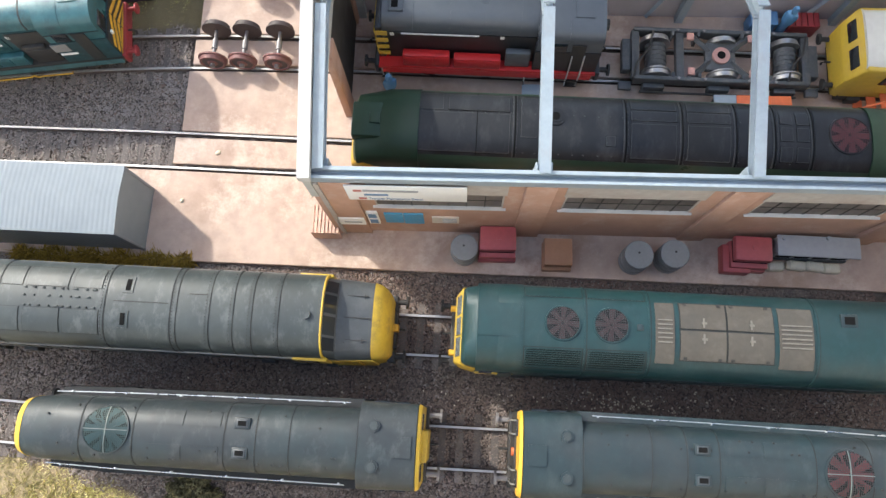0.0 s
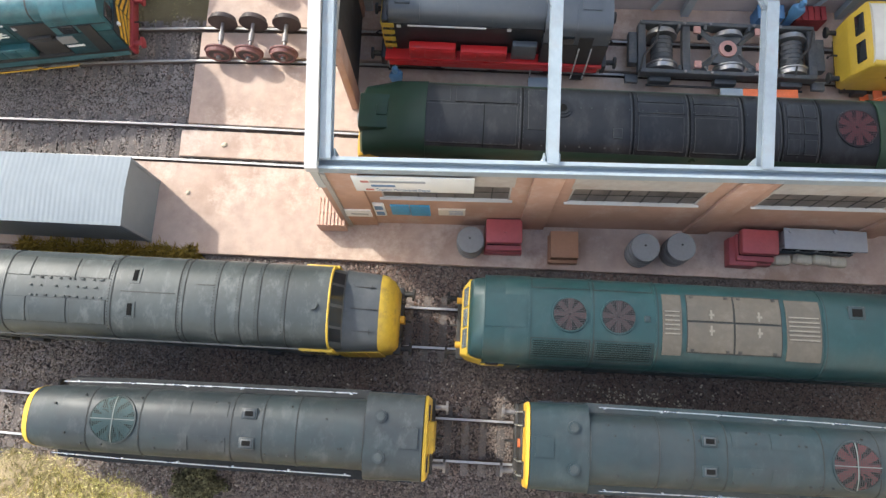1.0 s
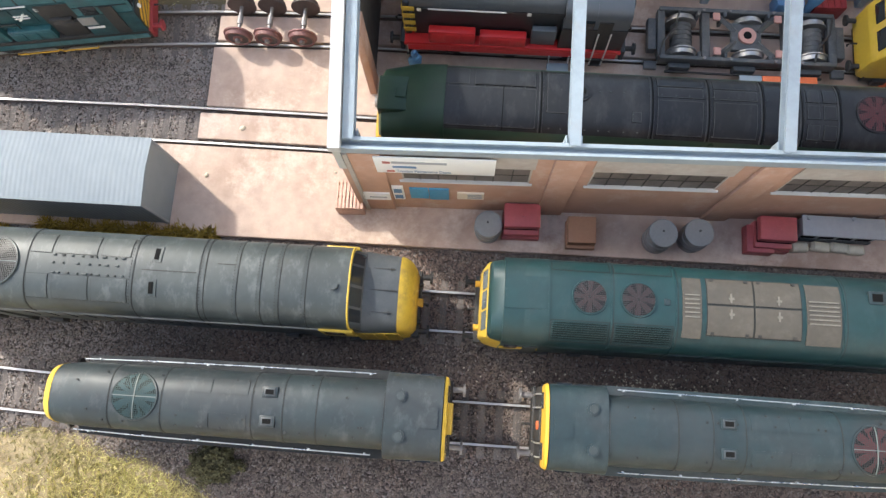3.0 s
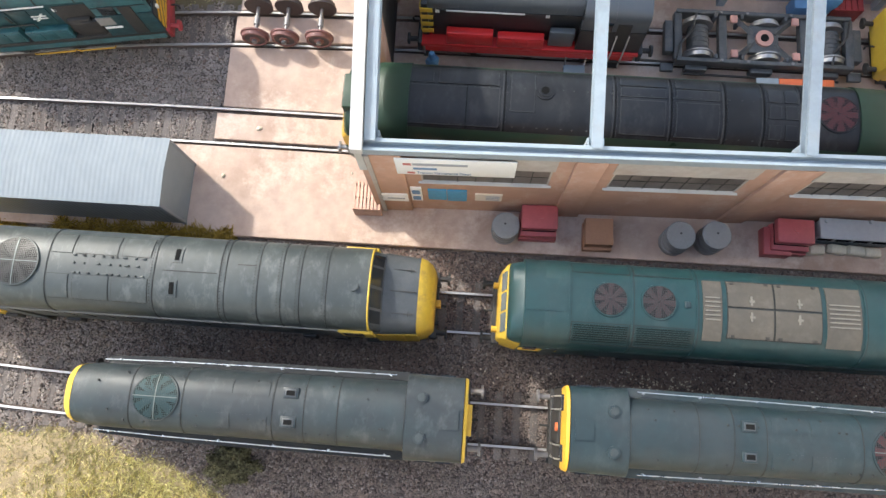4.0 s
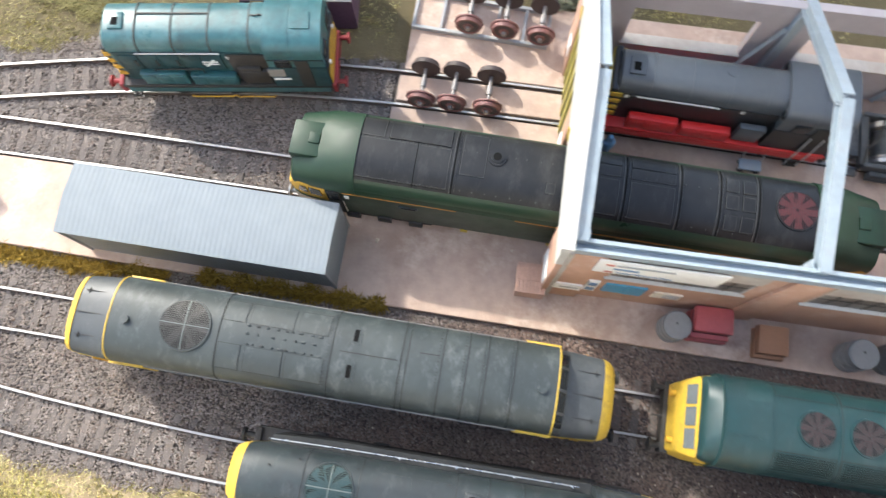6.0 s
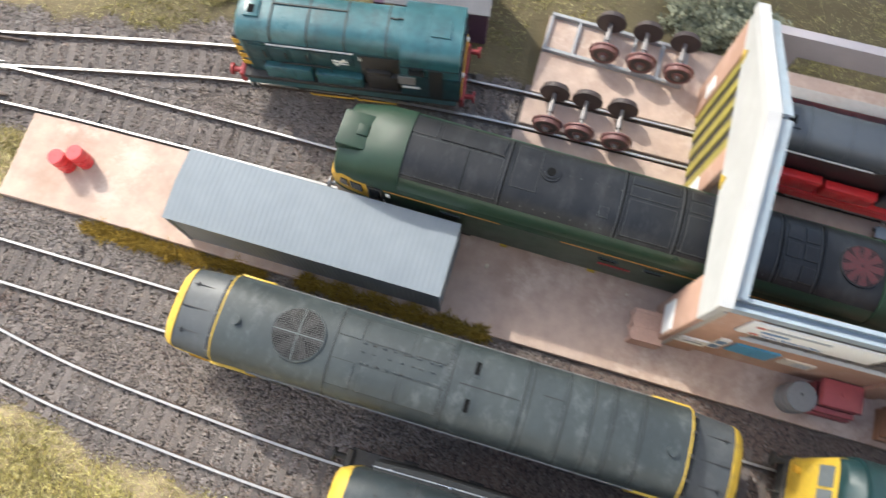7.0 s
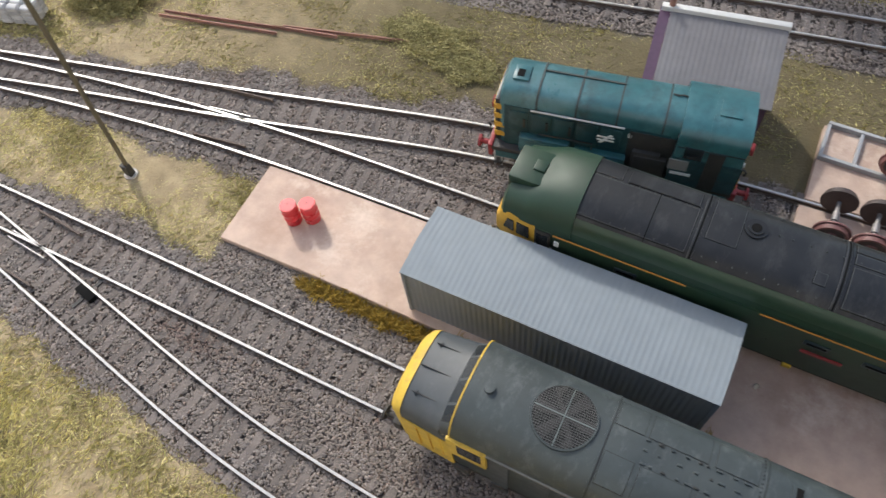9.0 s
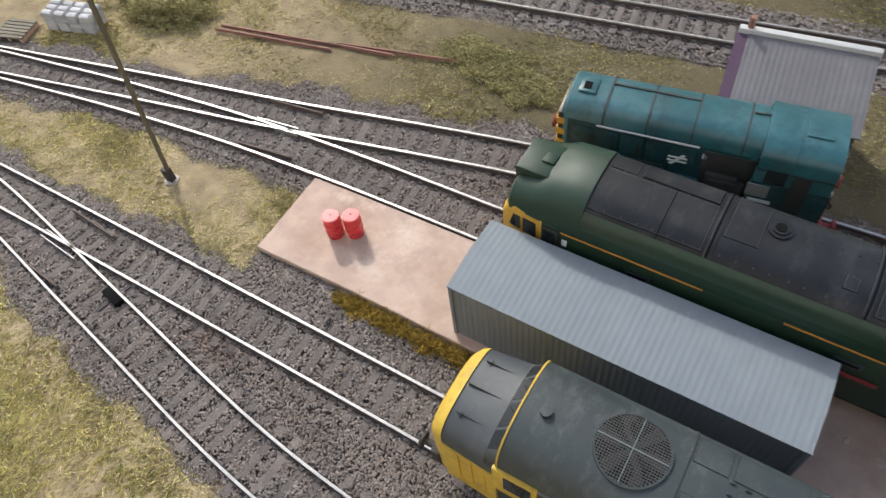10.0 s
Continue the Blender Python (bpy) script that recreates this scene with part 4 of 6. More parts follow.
# ---- locomotives ----
def build_green():
    """Long green diesel with a headcode box in each cab roof; x runs from its leading roof hatch."""
    L = thing("green_locomotive", 13.4, 32, label="glossy dark green model diesel locomotive with black roof and yellow end", category="locomotive")
    w, zs, zc, zr = 16.3, 9.0, 41.0, 55.0
    x0, x1 = -8.2, 223.0
    L.scale = (1, 1, 0.935)
    part("body", hull((x0 + 13.6, w, zs, zc - 1, zr - 4), (x0 + 24, w, zs, zc, zr - 1.2), (x1 - 24, w, zs, zc, zr - 1.2), (x1 - 13.6, w, zs, zc - 1, zr - 4)), "green_side", L)
    part("cantrail", loft(bmesh.new(), [arc(x, 16.5, 38.4, zr - 0.9) for x in (x0 + 20.5, x1 - 20.5)]), "green", L, "green band above the orange lining")
    def cab(s, xe):
        q = [(xe - s * 0.1, 13.4, 12, 38.5, 46), (xe + s * 1.2, 14.6, 11, 40, 48.6), (xe + s * 9, 15.8, 11, 41, 50.4), (xe + s * 14.5, 16.3, 11, 41.0, 54.4), (xe + s * 27, 16.5, 38, 41.2, 55.4)]
        c = part("cab_roof", loft(bmesh.new(), [arc(x, ww + 0.2, a - 1.5, b) + [Vector((x, ww * 0.9, a - 3)), Vector((x, -ww * 0.9, a - 3))] for x, ww, zz, a, b in q]), "green", L, "glossy green domed cab roof")
        f = part("cab_front", loft(bmesh.new(), [full(xe - s * 2.6, 12.4, 9, 27, 31, p=4), full(xe - s * 2.0, 13.4, 9, 31, 36, p=4), full(xe + s * 0.6, 14.6, 9, 36.5, 41.5, p=4), full(xe + s * 4, 15.5, 9, 37.8, 43, p=4), full(xe + s * 14.1, 16.6, 9, 38.4, 42, p=4)]), "orange_yellow", L, "yellow warning panel round the cab windows")
        part("headcode_box", boxes((min(xe - s * 0.3, xe + s * 14), max(xe - s * 0.3, xe + s * 14), -7.4, 7.4, 44.5, 51.9), bevel=0.7), "green", c)
        part("roof_hatch", boxes((xe + s * 9 - 2.2, xe + s * 9 + 2.2, -2.0, 2.6, 51, 52.7), bevel=0.3), "green", c)
        for y in (-9, 9):
            part("lifting_eye", cyls((xe + s * 22, y, 51, 1.0, 1.8), seg=10), "green", c)
        for y in (-8.4, 0, 8.4):
            part("windscreen", loft(bmesh.new(), [[Vector((xe + s * (xx - 0.25), yy, z)) for yy in (y - 3.4, y + 3.4)] + [Vector((xe + s * (xx + 0.8), yy, z)) for yy in (y + 3.4, y - 3.4)] for xx, z in ((-1.95, 32.0), (0.1, 39.0))]), "glass", f)
        for y in (-1, 1):
            part("side_window", loft(bmesh.new(), [[Vector((xe + s * xx, y * (ww + o), z)) for xx, ww, z in ((1.4, 14.85, 29.6), (5.8, 15.7, 29.6), (5.8, 15.7, 36.6), (3.2, 15.35, 36.6))] for o in (0.4, -0.5)]), "glass", f)
            part("side_window", loft(bmesh.new(), [[Vector((xe + s * xx, y * (ww + o), z)) for xx, ww, z in ((7.0, 15.75, 29.4), (12.0, 16.3, 29.4), (12.0, 16.3, 37.0), (7.0, 15.75, 37.0))] for o in (0.45, -0.5)]), "glass", f)
            part("lower_panel", loft(bmesh.new(), [[Vector((xe + s * xx, y * (ww + o), z)) for o, z in ((0.3, 9.5), (0.3, 23), (-0.6, 23), (-0.6, 9.5))] for xx, ww in ((-2.0, 13.3), (0.6, 14.6), (4, 15.5), (14, 16.5))]), "green_side", L)
            dd = part("cab_door", boxes((min(xe + s * 14.2, xe + s * 20), max(xe + s * 14.2, xe + s * 20), y * 16.2 - 0.5, y * 16.2 + 0.5, 10, 38)), "black", L)
            part("door_window", boxes((min(xe + s * 15, xe + s * 19.2), max(xe + s * 15, xe + s * 19.2), y * 16.6 - 0.25, y * 16.6 + 0.25, 28, 36)), "glass", dd)
            part("notice", boxes((xe + s * 22.5 - 0.9, xe + s * 22.5 + 0.9, y * 16.35 - 0.2, y * 16.35 + 0.2, 31, 34)), "sign_white", L)
            bm = bmesh.new()
            tube(bm, [(xe + s * 20.8, y * 17, 14), (xe + s * 20.8, y * 17, 30)], 0.3)
            part("handrail", bm, "silver", L)
        part("tail_lamp", cyls((xe - 1.0, -10, 20, 1.1, 2), (xe - 1.0, 10, 20, 1.1, 2), axis="x", seg=12), "red_paint", L)
        part("buffer_beam", boxes((min(xe - s * 0.6, xe + s * 2), max(xe - s * 0.6, xe + s * 2), -14.5, 14.5, 9.5, 17), bevel=0.4), "black", L)
        buffers(L, xe - s * 0.5, -s, mat="steel")
    cab(1, x0)
    cab(-1, x1)
    RP = (16.6, 38.6, 54.5)

    def band(name, x, wide, proud, mat):
        """A strip across the dark part of the roof."""
        return part(name, roof_patch(x - wide / 2, x + wide / 2, -13.3, 13.3, *RP, proud, ny=16), mat, r)

    r = part("roof", roof_patch(16.5, 197, -13.4, 13.4, *RP, 0.0, ny=20), "dark_roof", L, "matt charcoal roof panels")
    for x in (56.4, 100.2, 122.2, 143.2, 158.2, 172.8):
        band("roof_rib", x, 0.45, 0.3, "pale_edge")
        band("roof_rib", x + 1.7, 0.5, 0.28, "dark_roof")
        band("roof_joint", x + 0.8, 0.5, 0.06, "hole")

    def edged(a, c, d, e, up=0.35):
        """A roof plate with pale edges and a grimy joint."""
        part("panel_joint", roof_patch(a - 0.3, c + 0.3, d - 0.3, e + 0.3, *RP, up * 0.3), "hole", r)
        part("panel_edge", roof_patch(a - 0.15, c + 0.15, d - 0.15, e + 0.15, *RP, up * 0.8), "pale_edge", r)
        return part("roof_panel", roof_patch(a + 0.15, c - 0.15, d + 0.15, e - 0.15, *RP, up), "dark_roof", r)

    edged(30.5, 54.5, 4.4, 11.6, 0.6)
    edged(18, 28.2, 4.4, 12, 0.3)
    edged(17.6, 55, -12.2, 3.2, 0.22)
    edged(59.5, 69, -6, 11.5, 0.25)
    for a, c in ((103, 120.6), (125, 141.6)):
        edged(a, c, -12, 1.5, 0.25)
        edged(a, c, 3.0, 7.0, 0.3)
        edged(a, c, 8.0, 12.0, 0.3)
    for d in (-11, -3, 4):
        for a in (161, 167.4):
            edged(a, a + 4.6, d, d + 5.4, 0.35)
    edged(93.2, 96.6, -8, -4.2, 0.3)
    band("roof_joint", 42, 0.3, 0.28, "hole")
    port = part("exhaust_port", cyls((73, 3, 53.3, 3.6, 1.8), seg=28), "dark_roof", r)
    part("port_ring", cyls((73, 3, 54.9, 2.5, 0.7), seg=28), "dark_roof", port)
    part("port_hole", cyls((73, 3, 55.5, 1.6, 0.3), seg=20), "hole", port)
    bolts = bmesh.new()
    for x in range(20, 170, 5):
        for y in (-11.8, 3.8, 11.9):
            cyl(bolts, x + rng.uniform(-0.6, 0.6), y, roof_z(y, *RP) - 0.1, 0.26, 0.5, seg=6)
    part("roof_bolts", bolts, "pale_edge", r)["kind"] = "stuff"
    fan(L, 187.6, 0.6, 54.4, 7.5, "mesh_dark", "fan_red", 0.8, cross=False, n=9, fine="mesh_maroon", rim="dark_roof", roof=RP)
    for y in (-1, 1):
        for a, c in ((x0 + 21, 60), (84, x1 - 21)):
            part("lining", boxes((a, c, y * 16.42 - 0.12, y * 16.42 + 0.12, 37.3, 38.1)), "line_orange", L, "thin orange lining")
        part("lining", boxes((57, 150, y * 16.42 - 0.12, y * 16.42 + 0.12, 39.4, 39.9)), "green", L)
        for xx in (36, 100, 118, 176):
            g = part("side_grille", boxes((xx, xx + 8, y * 16.4 - 0.25, y * 16.4 + 0.25, 29, 32), bevel=0.15), "blue_grey", L)
            part("slot", boxes((xx + 1, xx + 7, y * 16.7 - 0.1, y * 16.7 + 0.1, 30, 31)), "hole", g)
        part("nameplate", boxes((101, 114, y * 16.4 - 0.2, y * 16.4 + 0.2, 23.2, 24.8)), "buffer_red", L)
        part("side_skirt", boxes((x0 + 12, x1 - 12, y * 14 - 0.6, y * 14 + 0.6, 6, 9.2)), "black", L)
        for xx in (26, 62, 100):
            part("step", boxes((xx, xx + 3, y * 15 - 1, y * 15 + 1, 6, 8)), "yellow", L)
    part("underframe", boxes((60, 150, -12, 12, 3.5, 9.5), bevel=0.6), "black", L)
    trucks = [bogie(L, 28, wheels=(-14, 0, 14)), bogie(L, 182, wheels=(-14, 0, 14))]
    return L, [w for q in trucks for w in q.children]


green, green_wheels = build_green()


def build_grey():
    """Weathered grey diesel with low noses at both ends."""
    xc = -82.8
    f = LINES["c"]
    L = thing("grey_locomotive", xc, float(f(xc)) + 0.6, rz=math.degrees(math.atan(float(f(20) - f(-190)) / 210)), label="weathered grey green model diesel locomotive with yellow nose ends", category="locomotive")
    w, zs, zc, zr = 16.0, 9, 42, 54.5
    b = part("body", hull((-82, w, zs, zc, zr), (82, w, zs, zc, zr)), "grey_roof", L, "streaked grey green bodyshell")
    for x in (-41.2, 0.2, 25.2, 27.4, 39.8, 48.8, 55.8, 65.8):
        part("roof_rib", roof_rib(x, w, zc, zr, 0.5, 0.26), "grey_roof", b)
        part("roof_joint", roof_rib(x + 0.45, w, zc, zr, 0.4, 0.08), "seam", b)
    for a, c, d, e in ((-30.5, -14.5, 5, 12.4), (-12.5, -1.5, 5, 12.4), (-30, -16.5, -12, -3.4), (-15, -1.5, -12, -3.4), (-40, -32, -12, -3.4), (-40, -32, 5, 12.4)):
        roof_panel(b, "grey_roof", a, c, d, e, w, zc, zr, 0.25)
    part("panel_joint", roof_patch(3.8, 24.6, 0.4, 0.75, w, zc, zr, 0.12, ny=1), "seam", b)
    part("panel_joint", roof_patch(32, 39, 4.4, 4.75, w, zc, zr, 0.12, ny=1), "seam", b)
    part("roof_vent", cyls((44.7, 6.8, 52, 1.2, 1.9), seg=12), "grey_roof", b)
    for x, y in ((8.6, 6.9), (8.0, -6.1)):
        q = part("roof_slot", roof_patch(x - 1.9, x + 1.9, y - 3.1, y + 3.1, w, zc, zr, 0.3), "grey_roof", b)
        part("slot", roof_patch(x - 0.85, x + 0.85, y - 2.2, y + 2.2, w, zc, zr, 0.5), "hole", q)
    for y, n in ((4.2, 9), (-2.6, 10), (1.2, 7)):
        for k in range(n):
            x = -30 + k * 29 / n + rng.uniform(-0.8, 0.8)
            z = roof_z(y, w, zc, zr)
            part("roof_fixing", boxes((x - rng.uniform(0.25, 0.9), x + rng.uniform(0.25, 0.9), y - 0.3, y + 0.35, z - 0.5, z + 0.55), bevel=0.12), rng.choice(("seam", "grey_roof", "grey_roof")), b)
    bolts = bmesh.new()
    for x in (26.3, 38.9, 47.9, 54.9, 64.9, -0.6):
        for k in range(-11, 12):
            y = k * 1.22
            cyl(bolts, x, y, roof_z(y, w, zc, zr) - 0.2, 0.22, 0.5, seg=6)
    part("rivets", bolts, "seam", b)["kind"] = "stuff"
    for x in (-79, 73):
        part("roof_vent", cyls((x + 3.5, -1, zr - 0.4, 1.6, 1.6), seg=16), "grey_roof", b)
    fan(L, -53.4, 0.6, zr - 0.05, 9.0, "mesh_green", "fan_dark", 0.72, cross=True, n=6, fine="mesh_dark", rim="grey_roof", roof=(w, zc, zr))
    for s in (-1, 1):
        part("window_arch", loft(bmesh.new(), [full(s * 81.7, w + 0.2, 37, zc, zr + 0.2), full(s * 82.2, w + 0.2, 37, zc, zr + 0.2)]), "yellow", L, "yellow band over the cab")
        sc = part("screen_surround", loft(bmesh.new(), [full(s * 81.8, 15.2, 36, 41.5, 53.4), full(s * 86.4, 15.3, 36, 39.0, 46.4)]), "charcoal", L, "weathered grey windscreen surround")
        for y0, y1 in ((-13.2, -8.6), (-7.6, -0.6), (0.6, 7.6), (8.6, 13.2)):
            rings = []
            for k in range(5):
                y = y0 + (y1 - y0) * k / 4
                za, zb = roof_z(y, 15.2, 41.5, 53.4), roof_z(y, 15.3, 39.0, 46.4)
                rings.append([Vector((s * (81.8 + 4.6 * q), y, za + (zb - za) * q + d)) for q, d in ((0.14, 0.2), (0.92, 0.2), (0.92, -0.6), (0.14, -0.6))])
            part("windscreen", loft(bmesh.new(), rings), "glass", sc)
        n = part("nose", loft(bmesh.new(), [full(s * 82, 15.9, zs, 37, 40), full(s * 85.2, 15.9, zs, 37, 43), full(s * 86.0, 15.9, zs, 38.0, 46.0), full(s * 88, 15.8, zs, 37.5, 45.6), full(s * 100, 14.9, zs, 36.5, 44.4)]), "charcoal", L, "dark grey nose top with door seams")
        e = part("nose_end", loft(bmesh.new(), [full(s * 99.8, 15.1, 8, 36.7, 44.8), full(s * 102.2, 14.5, 8, 35.3, 43.4), full(s * 104.3, 13.2, 8, 32.5, 40.2), full(s * 105.6, 11.4, 8, 28, 35.0)]), "yellow", L, "rounded yellow nose end")
        part("nose_seam", boxes((min(s * 87, s * 99), max(s * 87, s * 99), -0.12, 0.12, 44.4, 45.5)), "black", n)
        for y in (-8.5, 8.5):
            part("nose_seam", boxes((min(s * 88, s * 98), max(s * 88, s * 98), y - 0.1, y + 0.1, 43.0, 44.7)), "black", n)
            for xx in (89.5, 96.5):
                part("hinge", boxes((s * xx - 0.1, s * xx + 0.1, y - 1.1, y + 0.9, 42.6, 44.55)), "seam", n)
        for y in (-1, 1):
            c = part("cab_side", boxes((min(s * 70, s * 83), max(s * 70, s * 83), y * 16.2 - 0.7, y * 16.2 + 0.7, 27, 42.6), bevel=0.2), "yellow", L)
            part("side_window", boxes((min(s * 71.5, s * 79.5), max(s * 71.5, s * 79.5), y * 16.75 - 0.3, y * 16.75 + 0.3, 31.5, 40.5)), "glass", c)
            part("cab_door", boxes((min(s * 63, s * 69), max(s * 63, s * 69), y * 16.0 - 0.4, y * 16.0 + 0.4, 10, 40)), "charcoal", L)
            part("nose_side", loft(bmesh.new(), [[Vector((s * xx, y * (ww + o), z)) for o, z in ((0.15, zs), (0.15, 34), (-0.5, 34), (-0.5, zs))] for xx, ww in ((82.5, 16.0), (99.8, 15.2))]), "yellow", L)
            for k in range(3):
                part("panel_seam", boxes((s * (86 + k * 4.2) - 0.12, s * (86 + k * 4.2) + 0.12, y * 15.75 - 0.4, y * 15.75 + 0.45, 14, 33)), "orange_yellow", L)
        part("coupling_socket", boxes((min(s * 105.5, s * 107.8), max(s * 105.5, s * 107.8), -1.5, 1.5, 14, 20), bevel=0.3), "orange_yellow", e)
        part("tail_lamp", cyls((s * 106.6 - 0.8, -8, 17, 1.0, 1.6), (s * 106.6 - 0.8, 8, 17, 1.0, 1.6), axis="x", seg=12), "black", e)
        part("buffer_beam", boxes((min(s * 103.5, s * 106.6), max(s * 103.5, s * 106.6), -14, 14, 8.6, 15.5), bevel=0.3), "black", L)
        buffers(L, s * 106, s, mat="black", long=4)
        bogie(L, s * 66, wheels=(-14, 0, 14))
    for y in (-1, 1):
        part("cant_rail", boxes((-82, 82, y * 16.1 - 0.4, y * 16.1 + 0.45, 41.0, 42.0)), "pale_stain", L, "pale stained gutter strip")
        for k in range(12):
            part("side_louvre", boxes((-56 + k * 8, -50 + k * 8, y * 15.75 - 0.3, y * 15.75 + 0.35, 24, 37)), "charcoal", L)
    part("fuel_tank", boxes((-34, 34, -13, 13, 3.2, 9.5), bevel=0.8), "black", L)
    return L


build_grey()


def build_blue():
    """Large blue diesel with a raked yellow cab and tan roof panels."""
    f = LINES["c"]
    x0 = 48.0
    L = thing("blue_locomotive", x0, float(f(x0)), rz=math.degrees(math.atan(float(f(250) - f(50)) / 200)), label="faded blue model diesel locomotive with tan roof hatches and yellow cab", category="locomotive")
    w, zs, zc, zr = 16.6, 9, 41, 56
    b = part("body", hull((9, w, zs, zc, zr), (243, w, zs, zc, zr)), "rail_blue", L, "dusty faded blue bodyshell")
    part("cab_roof", loft(bmesh.new(), [full(3.4, 14.2, 38, 40, 46.4, p=4), full(4.8, 14.9, 37, 40.5, 50, p=3.4), full(10, 15.9, 37, 41, 54), full(17, 16.7, 37, 41.2, 56.1), full(26, 16.8, 37, 41.2, 56.2)]), "rail_blue", L, "domed blue cab roof")
    part("cab_roof_panel", roof_patch(9.5, 24.4, -4.6, 7.6, w, zc, zr, 0.3), "rail_blue", L)
    front = part("cab_front", loft(bmesh.new(), [full(0.5, 12.6, 9, 26, 29, p=5), full(1.0, 13.4, 9, 29, 33.5, p=5), full(3.4, 14.7, 9, 40, 46, p=5), full(9.5, 16.3, 9, 36, 40, p=5)]), "yellow", L, "yellow raked cab front")
    for y0, y1 in ((-11.6, -4.4), (-3.4, 3.4), (4.4, 11.6)):
        bm = bmesh.new()
        loft(bm, [[Vector((x - o * 0.92, y, z + o * 0.38)) for y in (y0, y1) for o in ((0.35, -0.5) if y == y0 else (-0.5, 0.35))] for x, z in ((1.55, 36.4), (2.95, 43.7))])
        part("windscreen", bm, "glass_pale", front)
    part("cab_side", boxes((9, 24, -16.9, -16.3, 26, 32)), "yellow", L)
    for y in (-1, 1):
        part("side_window", boxes((10.5, 15.5, y * 16.7 - 0.3, y * 16.7 + 0.3, 31, 39)), "glass", L)
        part("cab_door", boxes((18, 23.5, y * 16.7 - 0.3, y * 16.7 + 0.3, 11, 39)), "blue_grey", L)
        for k in range(22):
            part("side_window", boxes((72 + k * 7, 77.6 + k * 7, y * 16.55 - 0.25, y * 16.55 + 0.3, 30, 39)), "blue_grey", L, "square bodyside grille panel")
        part("cant_rail", boxes((26, 243, y * 16.4 - 0.3, y * 16.4 + 0.4, 40.4, 41.2)), "blue_grey", L)
        for a in (26.4, 49.2):
            d, e = (-14.9, -8.0) if y < 0 else (11.0, 14.8)
            part("panel_joint", roof_patch(a - 0.3, a + 21.1, d - 0.3, e + 0.3, w, zc, zr, 0.12), "seam", L)
            g = part("louvre_panel", roof_patch(a, a + 20.8, d, e, w, zc, zr, 0.25), "rail_blue", L)
            for k in range(8 if y < 0 else 0):
                part("louvre", roof_patch(a + 0.6, a + 20.2, -8.7 - k * 0.75, -8.4 - k * 0.75, w, zc, zr, 0.6, ny=1), "rail_blue", g)
                part("louvre_gap", roof_patch(a + 0.6, a + 20.2, -8.95 - k * 0.75, -8.72 - k * 0.75, w, zc, zr, 0.33, ny=1), "hole", g)
    for x in (25.4, 48.2, 71.4, 131.5, 166):
        part("roof_rib", roof_rib(x, w, zc, zr, 0.6, 0.3), "rail_blue", b)
        part("roof_joint", roof_rib(x + 0.5, w, zc, zr, 0.4, 0.08), "seam", b)
    for x in (40, 57.6):
        fan(L, x, 1.2, zr - 0.15, 6.0, "blue_grey", "fan_dull", 0.72, cross=False, n=8, fine="grille_fine", rim="rail_blue", roof=(w, zc, zr))
    part("roof_box", boxes((66.8, 69.0, -0.3, 2.0, zr - 1, zr + 0.5), bevel=0.2), "blue_grey", b)
    for a, c in ((73.4, 80.2), (117.6, 129.8)):
        g = part("ribbed_panel", roof_patch(a, c, -11.5, 10.5, w, zc, zr, 0.45), "tan", L, "tan ribbed roof panel")
        for k in range(6):
            y = -4.2 + k * 1.6
            part("rib", roof_patch(a + 0.8, c - 0.8, y, y + 0.5, w, zc, zr, 0.8, ny=1), "tan_light", g)
    for a in (82.4, 99.4):
        for d, e in ((-10.0, 0.5), (1.3, 10.6)):
            part("hatch_joint", roof_patch(a - 0.35, a + 16.55, d - 0.35, e + 0.35, w, zc, zr, 0.15), "seam", L)
            g = part("roof_hatch", roof_patch(a, a + 16.2, d, e, w, zc, zr, 0.45), "tan", L, "tan hinged roof hatch")
            ym = 3.6 if d > 0 else -2.2
            part("hatch_handle", roof_patch(a + 8.0, a + 8.6, ym - 1.7, ym + 1.7, w, zc, zr, 0.85, ny=2), "tan_light", g)
            part("hatch_handle", roof_patch(a + 7.6, a + 9.4, ym - 0.5, ym + 0.3, w, zc, zr, 0.75, ny=2), "tan_light", g)
            for xx in (1, 13.4):
                part("hinge", roof_patch(a + xx, a + xx + 1.3, d if d < -1 else e - 1, d + 1 if d < -1 else e, w, zc, zr, 0.8, ny=1), "black", g)
    part("roof_port", boxes((140, 146, 4.6, 9.4, zr - 3, zr + 0.1), bevel=0.3), "blue_grey", b)
    part("port_hole", boxes((141.2, 144.8, 5.6, 8.4, zr + 0.0, zr + 0.3)), "hole", b)
    part("buffer_beam", boxes((-1.2, 2, -14, 14, 9, 15.5), bevel=0.3), "black", L)
    for y in (-9, 9):
        part("tail_lamp", cyls((-1.6, y, 24, 1.3, 2.4), axis="x", seg=12), "orange_yellow", L)
    buffers(L, -0.8, -1, mat="black", long=4)
    part("underframe", boxes((70, 180, -13, 13, 3.5, 9.4), bevel=0.8), "black", L)
    bogie(L, 42, wheels=(-14, 0, 14))
    bogie(L, 208, wheels=(-14, 0, 14))
    return L


build_blue()


